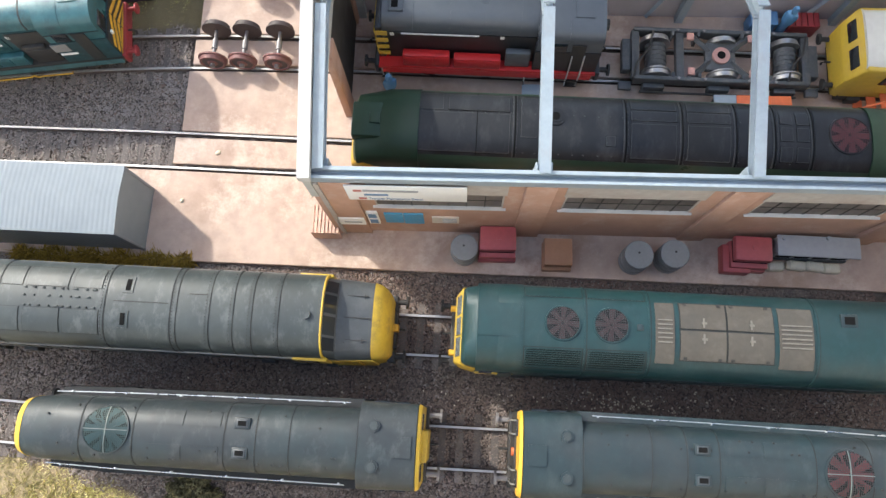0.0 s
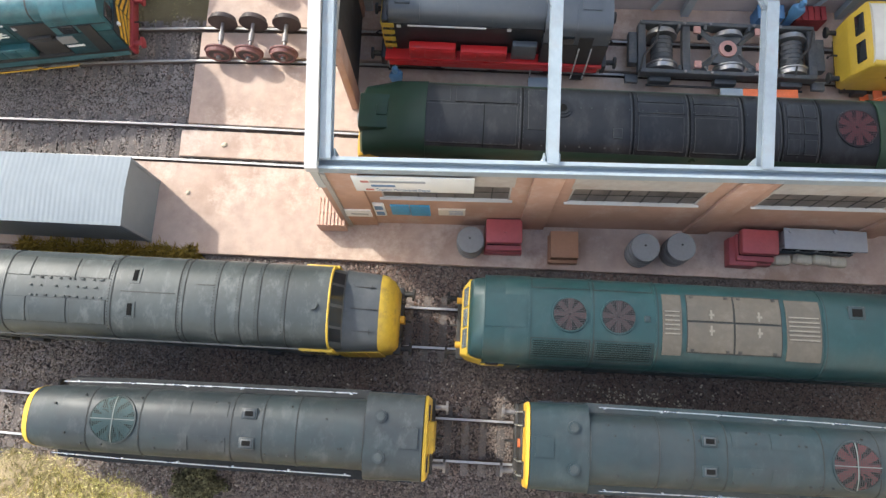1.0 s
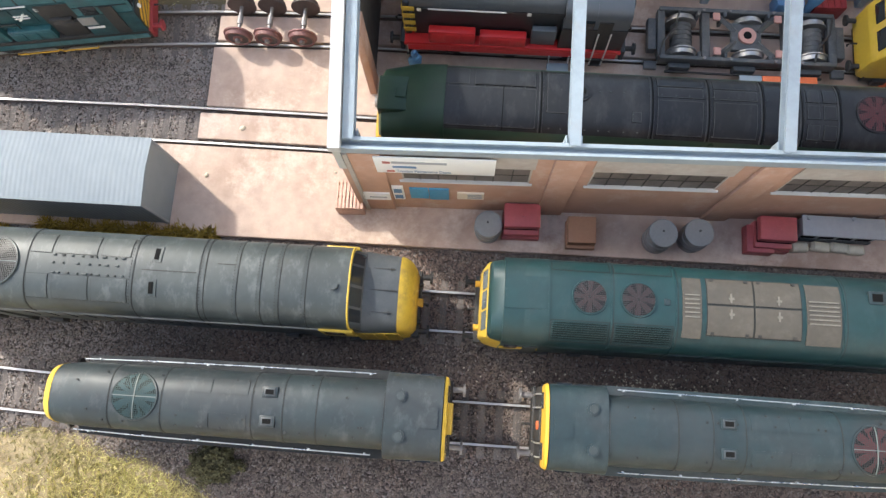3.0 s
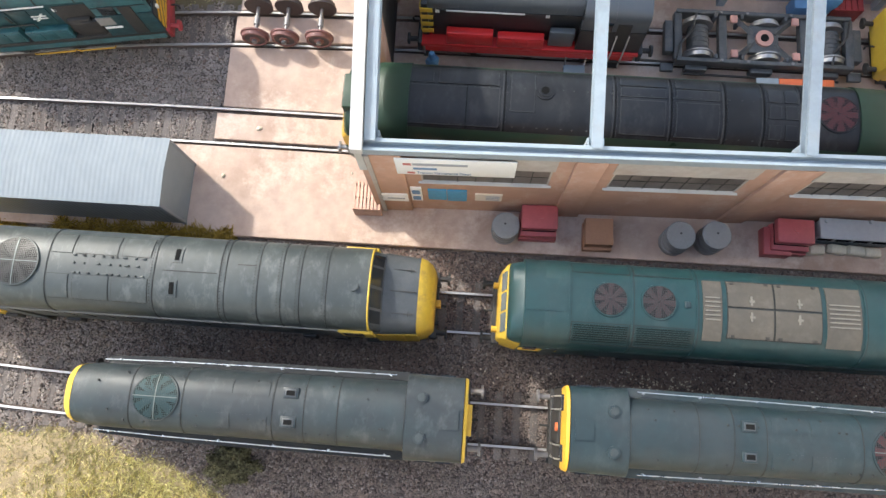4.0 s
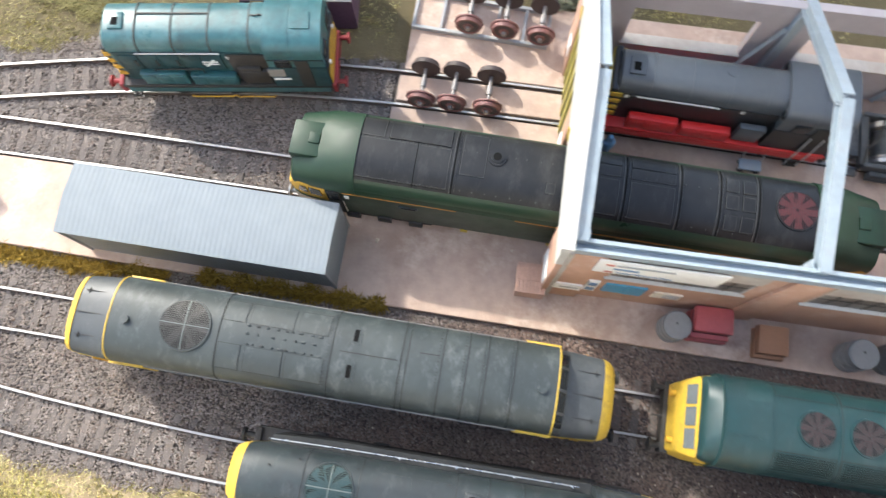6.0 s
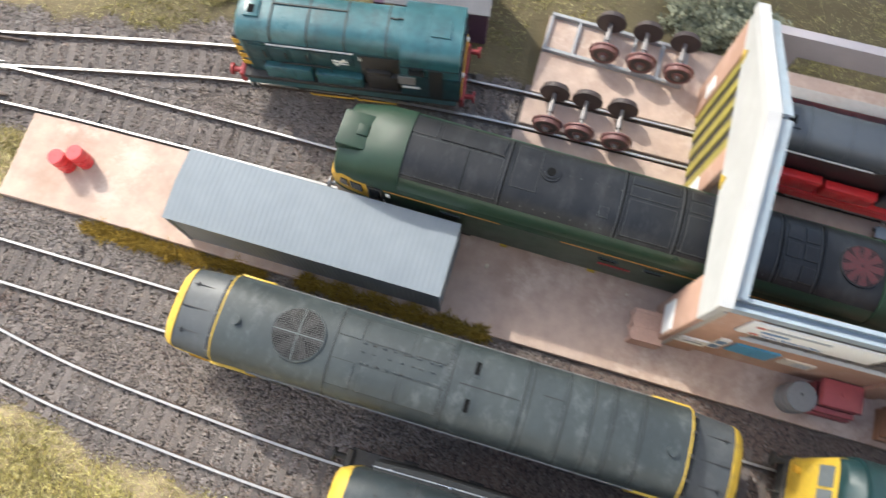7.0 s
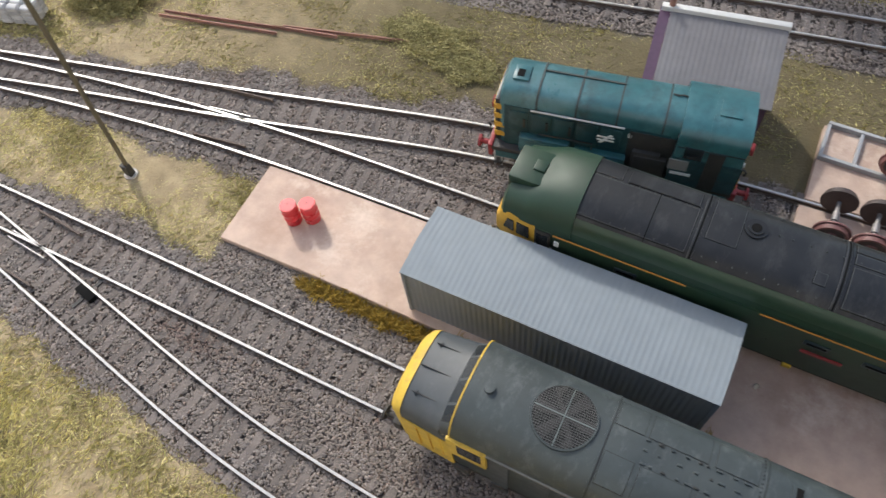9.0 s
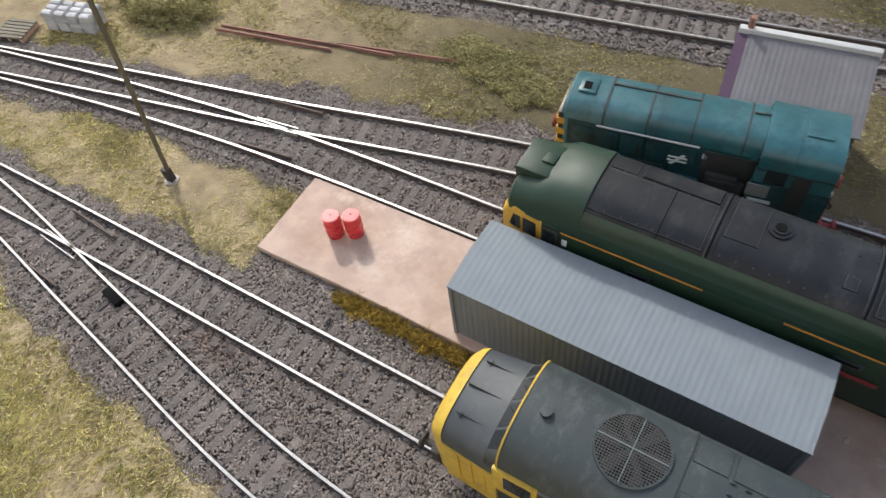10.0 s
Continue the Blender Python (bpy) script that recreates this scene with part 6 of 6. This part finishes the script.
build_generator()
for k, (x, y) in enumerate(((190.0, -16.2), (199.5, -15.6), (207.5, -15.8), (214.5, -16.6))):
    q = thing("sack", x, y, -0.3, rz=rng.uniform(-8, 8), label="small cream sack in front of the generator", category="sack", group="cream sacks")
    part("sack_body", hull((-4.2, 1.6, 0, 1.2, 2.0), (-3, 2.2, 0, 2, 3.6), (3, 2.2, 0, 2, 3.6), (4.2, 1.6, 0, 1.2, 2.0)), "cream", q)


def build_pallet():
    p = thing("pallet_stack", -10.8, -1.4, -0.3, rz=0, label="pile of slatted reddish timber pallets", category="pallet")
    for lv in range(3):
        z = lv * 3.6
        for k in range(8):
            x = -5.7 + k * 1.63
            part("slat", boxes((x - 0.55, x + 0.55, -6.6, 6.6, z + 2.4, z + 3.1)), "pallet", p)
        for y in (-6, 0, 6):
            part("bearer", boxes((-6.2, 6.2, y - 0.6, y + 0.6, z, z + 2.4)), "pallet", p)
    return p


build_pallet()


# ---- wheelsets and the wagon frame ----
def build_wheelset(x, y, z, rz=0):
    w = thing("wheelset", x, y, z, rz=rz, label="loose railway wheelset with rusty wheels on a steel axle", category="wheelset", group="wheelsets")
    part("axle", cyls((0, -9.5, 6.9, 0.9, 19), (0, -2.2, 6.9, 1.4, 4.4), axis="y", seg=16), "axle", w)
    for s, mat in ((-1, "wheel_rust"), (1, "wheel_dark")):
        bm = bmesh.new()
        y0 = s * 8.6
        prof = [(6.9, 1.3), (6.9, 0.6), (6.2, 0.4), (6.0, -1.4), (5.2, -1.5), (4.7, -0.9), (2.6, -0.7), (2.2, -1.6), (0.3, -1.7)]
        loft(bm, [[Vector((q * math.cos(2 * math.pi * k / 32), y0 - s * d, 6.9 + q * math.sin(2 * math.pi * k / 32))) for k in range(32)] for q, d in [(0.3, 1.4)] + prof])
        wh = part("wheel", bm, mat, w, "dished wheel with flange")
        part("wheel_web", cyls((0, y0 + 0.78 if s > 0 else y0 - 1.08, 6.9, 4.9, 0.3), axis="y", seg=28), "wheel_dark", wh)
        part("axle_end", cyls((0, y0 + s * 1.4 if s > 0 else y0 - 3.0, 6.9, 1.2, 1.6), axis="y", seg=14), "axle", wh)
    return w


ws = build_wheelset(-70.6, float(LINES["b"](-70)), 0, -0.5)
for x in (-56.0, -39.6):
    copy_thing(ws, pose(x * K, float(LINES["b"](x)) * K, 0, 0, 0, rng.uniform(-2.5, 2.5)))


def build_frame():
    f = thing("wagon_frame", -48, 125.0, -0.3, rz=-2.5, label="grey steel wagon underframe lying on the concrete", category="frame")
    for y in (-9.4, 9.4):
        part("sole_bar", boxes((-33, 33, y - 0.8, y + 0.8, 0, 2.4), bevel=0.15), "gen_grey", f)
    for x in (-32.4, -19, -6, 8, 21, 32.4):
        part("cross_bar", boxes((x - 0.7, x + 0.7, -9.2, 9.2, 0.2, 2.0), bevel=0.12), "gen_grey", f)
    return f


build_frame()
for x, y in ((-53.5, 125.2), (-36.3, 124.6), (-19.0, 123.6)):
    copy_thing(ws, pose(x * K, y * K, 0.002, 0, 0, -2.5 + rng.uniform(-2, 2)))


# ---- inside the depot ----
def build_chassis():
    y = float(LINES["b"](168))
    c = thing("bogie_chassis", 168, y, 0, rz=-1.5, label="stripped dark grey locomotive bogie frame with bright wheels", category="chassis")
    for s in (-1, 1):
        part("side_frame", boxes((-40, 40, s * 12.3 - 1.0, s * 12.3 + 1.0, 7, 12.5), bevel=0.4), "chassis", c)
        for x in (-30, 0, 30):
            part("spring_box", boxes((x - 5, x + 5, s * 14.2 - 1.4, s * 14.2 + 1.4, 3.5, 8.5), bevel=0.4), "chassis", c)
        for x in (-14, 14):
            part("pad", boxes((x - 1.6, x + 1.6, s * 8.8 - 1.8, s * 8.8 + 1.8, 12.2, 13.4), bevel=0.2), "pink", c)
            bm = bmesh.new()
            tube(bm, [(x * 1.05, s * 11.5, 11), (x * 0.62, s * 6.5, 11), (x * 0.35, s * 2.5, 11)], 1.5, 4)
            part("diagonal_brace", bm, "chassis", c)
        part("brake_rod", boxes((-36, 36, s * 16.4 - 0.35, s * 16.4 + 0.35, 5, 6)), "black", c)
    for x in (-39, -18.5, 18.5, 39):
        part("cross_beam", boxes((x - 1.8, x + 1.8, -12, 12, 7.5, 11.5), bevel=0.3), "chassis", c)
    for x in (-22, -10, 10, 22):
        for s in (-1, 1):
            part("brake_hanger", boxes((x - 0.7, x + 0.7, s * 10.4 - 1.2, s * 10.4 + 1.2, 3, 12.8), bevel=0.2), "chassis", c)
            part("bolt", cyls((x + 2.4, s * 12.3, 12.4, 0.7, 0.7), seg=10), "axle", c)
    for x in (-35, 35):
        bm = bmesh.new()
        tube(bm, [(x - 5, -12, 12.8), (x - 4, -6, 13.6), (x + 2, 2, 13.2), (x + 4, 11, 12.9)], 0.5)
        part("air_pipe", bm, "black", c)
    part("centre_plate", boxes((-7, 7, -7, 7, 8.8, 11.6), bevel=0.8), "chassis", c)
    part("pivot_ring", cyls((0, 0, 11.4, 4.0, 1.5), seg=28), "pink", c)
    part("pivot_hole", cyls((0, 0, 12.8, 1.9, 0.25), seg=20), "hole", c)
    for x in (-29, 2, 31):
        part("axle", cyls((x, -11, 6.8, 1.2, 22), axis="y", seg=14), "chassis", c)
        for s in (-1, 1):
            bm = bmesh.new()
            loft(bm, [[Vector((x + q * math.cos(2 * math.pi * k / 32), s * 8.3 + d * s, 6.8 + q * math.sin(2 * math.pi * k / 32))) for k in range(32)] for q, d in ((1, -0.8), (7.2, -1.2), (7.2, -0.6), (6.6, -0.3), (6.4, 1.6), (5.2, 1.7), (4.8, 0.9), (1, 0.9))])
            part("wheel", bm, "steel", c, "bright steel tyred wheel")
    for x in (-33, 27):
        m = part("traction_motor", cyls((x + 4, -6, 7.4, 4.8, 12), axis="y", seg=20), "chassis", c)
        for k in range(5):
            part("motor_band", cyls((x + 4, -5 + k * 2.3, 7.4, 5.1, 0.6), axis="y", seg=20), "chassis", m)
    for x in (-43, 43):
        part("end_beam", boxes((x - 2, x + 2, -8, 8, 6, 10.5), bevel=0.4), "chassis", c)
        part("step", boxes((x - 3, x + 3, -16, -12, 5, 7), bevel=0.3), "chassis", c)
    return c


build_chassis()


def build_van():
    y = float(LINES["b"](255)) + 0.5
    v = thing("yellow_railcar", 219, y, 0, rz=-1.4, label="yellow model rail maintenance vehicle with pale roof", category="railcar")
    v.scale = (1, 1, 0.76)
    part("body", hull((0, 14, 9, 25, 27, ), (0.8, 14.6, 8, 27, 29.5), (2.6, 15.4, 8, 38, 42), (3.8, 15.6, 8, 39, 44), (80, 15.6, 8, 39, 44), p=4), "van_yellow", v)
    part("roof", loft(bmesh.new(), [arc(x, 14.6, 40.5, z) for x, z in ((3.2, 45.4), (80, 46.4))]), "van_roof", v, "pale dusty roof")
    for s in (-1, 1):
        part("side_window", boxes((14, 26, s * 15.5 - 0.4, s * 15.5 + 0.4, 27, 37), bevel=0.3), "glass", v)
        part("side_window", boxes((32, 44, s * 15.5 - 0.4, s * 15.5 + 0.4, 27, 37), bevel=0.3), "glass", v)
        g = part("windscreen", boxes((-0.4, 0.4, s * 6.6 - 4.8, s * 6.6 + 4.8, -3.4, 3.4), bevel=0.3), "glass", v)
        g.matrix_basis = pose(1.5 * K, 0, 35.2 * K, 0, 9, 0)
    part("roof_hatch", boxes((18, 30, -4, 5, 46, 48), bevel=0.5), "van_roof", v)
    buffers(v, -0.5, -1, mat="black", long=4)
    part("underframe", boxes((2, 84, -12, 12, 3, 9)), "black", v)
    bogie(v, 24)
    return v


build_van()


def build_steps():
    s = thing("access_steps", 240, 60.5, -0.3, label="bright orange access steps with handrails", category="steps")
    for k in range(4):
        part("tread", boxes((-9 + k * 4, -5 + k * 4, -4, 4, 3.0 + k * 4, 3.8 + k * 4)), "orange", s)
    for y in (-4, 4):
        bm = bmesh.new()
        tube(bm, [(-10, y, 0), (-9, y, 12), (8, y, 28), (14, y, 28), (14, y, 0)], 0.5)
        part("handrail", bm, "orange", s)
    part("platform", boxes((6, 16, -4, 4, 15.5, 16.3)), "orange", s)


build_steps()
q = thing("work_bench", 183.0, 61.0, -0.3, label="long low bench painted white and orange", category="bench")
part("bench_top", boxes((-17.5, -7.2, -2.4, 2.4, 6.6, 7.6), bevel=0.2), "girder", q, "white bench top")
part("bench_top", boxes((-7.0, 18, -2.4, 2.4, 6.6, 7.6), bevel=0.2), "orange", q, "orange bench top")
for x in (-16, -8, 4, 16):
    part("leg", boxes((x - 0.6, x + 0.6, -2, 2, 0, 6.7)), "chassis", q)
q = thing("trolley", 82.0, 66.0, -0.3, label="small pale blue grey platform trolley with handle", category="trolley")
part("platform", boxes((-5, 5, -2.6, 2.6, 3, 4.2), bevel=0.2), "girder", q)
for x in (-4.6, 4.6):
    bm = bmesh.new()
    tube(bm, [(x, 2.4, 3.5), (x, 3.2, 10.5)], 0.4)
    part("handle", bm, "silver", q)
for x in (-3.6, 3.6):
    for y in (-2, 2):
        part("wheel", cyls((x, y - 0.4, 1.4, 1.4, 0.8), axis="y", seg=14), "black", q)


def figurine(x, y, rz):
    """A plain painted model figure, one mesh."""
    bm = bmesh.new()
    loft(bm, [[Vector((a * math.cos(2 * math.pi * k / 14), b * math.sin(2 * math.pi * k / 14), z)) for k in range(14)] for a, b, z in
              ((2.4, 2.0, 0), (2.3, 1.9, 0.5), (1.9, 1.5, 0.7), (2.0, 1.5, 9), (2.9, 1.9, 12), (3.3, 2.0, 16.5), (2.6, 1.6, 18), (1.0, 1.0, 18.6), (1.5, 1.6, 20), (1.6, 1.7, 21.4), (0.9, 1.0, 22.8))])
    ob = part("figurine", bm, "figure_blue", None)
    ob.matrix_basis = pose(x * K, y * K, -0.3 * K, 0, 0, rz)
    return tagged(ob, "plain blue painted model figurine standing on the floor", "figurine", "figurines")


figurine(15.5, 62.5, 20)
figurine(200.0, 99.5, -30)
q = thing("storage_crate", 209.0, 101.5, -0.3, label="rusty red slatted storage crate by the wall", category="crate")
for k in range(5):
    part("crate_slat", boxes((-7 + k * 2.9, -4.6 + k * 2.9, -3.6, 3.6, 9.2, 10)), "buffer_red", q)
part("crate_body", boxes((-7, 7.2, -3.5, 3.5, 0, 9.2)), "buffer_red", q)
q = thing("storage_crate", 190.5, 102.0, -0.3, label="dark blue storage crate by the wall", category="crate")
part("crate_body", boxes((-6, 6, -3.3, 3.3, 0, 9), bevel=0.3), "ink_blue", q)
part("crate_lid", boxes((-6.3, 6.3, -3.6, 3.6, 9, 10), bevel=0.3), "ink_blue", q)


# ---- beyond the sidings ----
def build_hut():
    h = thing("lineside_hut", -130.5, 126.5, -2.5, rz=6.5, label="small lineside hut with grey sheet roof and dark purple timber walls", category="hut")
    for a in ((-21, 21, -15, -14, 0, 27), (-21, 21, 14, 15, 0, 36), (-21, -20, -14, 14, 0, 27), (20, 21, -14, 14, 0, 27)):
        part("wall", boxes(a), "purple", h)
    for x in (-20.5, 20.5):
        bm = bmesh.new()
        loft(bm, [[Vector((x + d, y, z)) for y, z in ((-15, 27), (15, 27), (15, 37), )] for d in (-0.5, 0.5)])
        part("gable_wall", bm, "purple", h)
    n = 22
    rings = []
    for k in range(n * 6 + 1):
        x = -25 + 47 * k / (n * 6)
        d = 0.06 * math.sin(2 * math.pi * k / 6)
        rings.append([Vector((x, -18.5, 28.0 + d)), Vector((x, 16, 38.5 + d)), Vector((x, 16, 37.9 + d)), Vector((x, -18.5, 27.4 + d))])
    part("roof", loft(bmesh.new(), rings), "slate", h, "weathered grey corrugated roof", sharp=60)
    part("ridge_board", boxes((-29, 22.5, 15.4, 18.4, 36.4, 40.2), bevel=0.3), "white", h, "white capping along the high edge")
    part("side_fascia", loft(bmesh.new(), [[Vector((x, y, z)) for y, z in ((-18.5, 25.5), (-18.5, 27.6), (17, 38.5), (17, 35))] for x in (-29.5, -25.1)]), "purple", h)
    part("chimney", cyls((-25, 17.2, 36, 1.3, 9), seg=14), "rust", h)
    part("door", boxes((-5, 5, -15.6, -14.9, 0, 24)), "black", h)
    return h


build_hut()


def build_mast():
    m = thing("yard_lamp_mast", -357, -3.0, -3.0, label="thin slightly leaning olive lamp mast with black base box", category="mast")
    bm = bmesh.new()
    tube(bm, [(0, 0, 0), (6, 2.4, 60), (12.5, 5, 125)], 1.0, 10)
    part("pole", bm, "lamp_grey", m)
    part("base_box", boxes((-1.8, 1.8, -1.6, 1.6, 1.0, 8), bevel=0.3), "black", m)
    part("foot_plate", cyls((0, 0, 0, 3.2, 1.1), seg=16), "lintel", m, "chipped pale foot")
    return m


build_mast()


def build_sacks():
    s = thing("sack_pile", -484, 61, -2.6, rz=14, label="neat pile of pale grey cement sacks", category="sacks")
    for lv in range(4):
        for i in range(4):
            for j in range(3):
                a = hull((-3.6, 1.5, 0, 1.0, 1.6), (-2.8, 2.1, 0, 1.4, 2.6), (2.8, 2.1, 0, 1.4, 2.6), (3.6, 1.5, 0, 1.0, 1.6))
                ob = part("sack", a, "sack", s)
                ob.matrix_basis = pose((-12 + i * 7.9 + rng.uniform(-0.4, 0.4)) * K, (-6 + j * 4.4 + lv * 0.3) * K, (0.2 + lv * 2.45) * K, 0, 0, rng.uniform(-4, 4))
    p = thing("pallet", -511, 40.0, -2.6, rz=15, label="low weathered brown timber pallet on the grass", category="pallet")
    for k in range(6):
        part("slat", boxes((-9, 9, -7 + k * 2.6, -5 + k * 2.6, 2.2, 3.0)), "lamp_grey", p)
    for x in (-8, 0, 8):
        part("bearer", boxes((x - 0.8, x + 0.8, -7, 8, 0, 2.2)), "pallet", p)


build_sacks()
for xa, ya, xb, yb in ((-408, 87.0, -341, 98.0), (-407, 90.5, -338, 102.5), (-340, 103.5, -274, 117.0), (-345, 101.5, -310, 107.0)):
    L_ = math.hypot(xb - xa, yb - ya)
    q = thing("spare_rail", (xa + xb) / 2, (ya + yb) / 2, -2.4, rz=math.degrees(math.atan2(yb - ya, xb - xa)), label="rusty spare rail lying on the grass", category="rail", group="spare rails")
    part("rail_head", boxes((-L_ / 2, L_ / 2, -0.35, 0.35, 1.1, 1.6)), "rust", q)
    part("rail_web", boxes((-L_ / 2, L_ / 2, -0.15, 0.15, 0.3, 1.1)), "rust", q)
    part("rail_foot", boxes((-L_ / 2, L_ / 2, -0.7, 0.7, 0, 0.3)), "rust", q)
q = thing("point_motor", -335.5, -60.0, -3.4, rz=-14, label="black point motor box between the rails", category="point motor")
part("motor_case", boxes((-5, 5, -2.2, 2.2, 0, 3.2), bevel=0.4), "hole", q)
part("tie_bar", boxes((-0.8, 0.8, -8, 8, 0.5, 1.4)), "black", q)

clump("bush", -447, 90, 28, 17, 9, 30000, "leaf", "low olive green bush on the rough grass", "bush", 0.75)
clump("bush", -266, 122, 26, 13, 3.6, 15000, "leaf", "low olive green bush behind the siding", "bush", 0.55)
clump("bush", -240, 110, 16, 9, 3, 7000, "leaf", "small olive bush behind the siding", "bush", 0.55)
clump("bush", -2, 152, 26, 15, 13, 9000, "leaf_grey", "pale grey green bush by the depot", "bush", 1.3)
clump("bush", -62, -121, 11, 8, 5, 5000, "scrub", "small dark scrub clump by the line", "bush", 0.8)
for a, b, off in ((-256, -197, -1.5), (-196, -172, -0.5), (-158, -72, 2.2)):
    n_ = int((b - a) * 55)
    px = npr.uniform(a, b, n_)
    wide = 3.6 * (0.6 + 0.4 * np.sin(px * 0.4)) * np.clip(np.minimum(px - a, b - px) / 6, 0.1, 1)
    py = south_edge(px) + off - 2.6 + npr.normal(0, 0.5, n_) * wide
    hh = npr.uniform(1.4, 3.3, n_)
    scatter("moss_strip", BLADE_V, BLADE_F, np.column_stack([px, py, np.where(py > south_edge(px), -0.4, -3.0)]), np.column_stack([npr.uniform(0.3, 0.6, n_), hh, hh]), npr.uniform(0, 6.28, n_), 0.3, "moss", "brownish moss tufts along the apron edge", "moss")


# pale chips lying on the ballast and the apron
n_ = 130
px = np.concatenate([npr.normal(118, 22, 90), npr.uniform(-90, 210, 40)])
py = np.concatenate([npr.normal(-78.5, 2.6, 90), npr.uniform(-84, -72, 40)])
scatter("stone_chips", STONE_V, STONE_F, np.column_stack([px, py, np.full(n_, -2.4)]), npr.uniform(0.5, 1.1, (n_, 3)), npr.uniform(0, 6.28, n_), 0.15, "cream", "pale stone chips lying on the dark ballast", "chips", tilt=0.4)
for x, y, r in ((-80.5, 8.5, 0.9), (-66.0, 32.5, 1.1), (-20.0, 12.0, 0.5)):
    q = thing("pebble", x, y, -0.3, rz=rng.uniform(0, 90), label="small pale pebble lying on the concrete apron", category="pebble", group="pebbles")
    bm = bmesh.new()
    bmesh.ops.create_icosphere(bm, subdivisions=2, radius=r)
    for v in bm.verts:
        v.co = Vector((v.co.x * 1.4, v.co.y, max(-0.2, v.co.z * 0.7) + 0.25))
    part("stone", bm, "cream", q)


def motions():
    """The green locomotive rolls out of the depot."""
    rows = [(0.0, 13.4), (2.7, 13.4), (3.1, 12.2), (3.5, 6.5), (4.0, -9.5), (4.5, -30.3), (5.0, -57.0), (5.5, -83.3), (6.0, -105.5), (6.5, -124.0), (7.0, -139.0), (7.5, -149.5), (8.0, -158.0), (8.5, -166.0), (9.0, -175.5), (9.5, -185.0), (10.0, -195.5)]
    A = LINES["a"]
    keyed = []
    for t, x in rows:
        ya, yb = float(A(x + 28)), float(A(x + 182))
        s = (yb - ya) / 154
        keyed.append((t, pose(x * K, (ya - s * 28) * K, 0, 0, 0, math.degrees(math.atan(s)))))
    walk(green, keyed)
    # the wheels roll on the rails
    turn = []
    for k in range(101):
        x = float(np.interp(k * 0.1, [q[0] for q in rows], [q[1] for q in rows]))
        turn.append((k * 0.1, math.degrees((x - rows[0][1]) / 6.2 / 0.935)))
    for w in green_wheels:
        c = w.matrix_basis.translation.copy()
        walk(w, [(t, Matrix.Translation(c) @ Matrix.Rotation(radians(a), 4, "Y")) for t, a in turn])


motions()
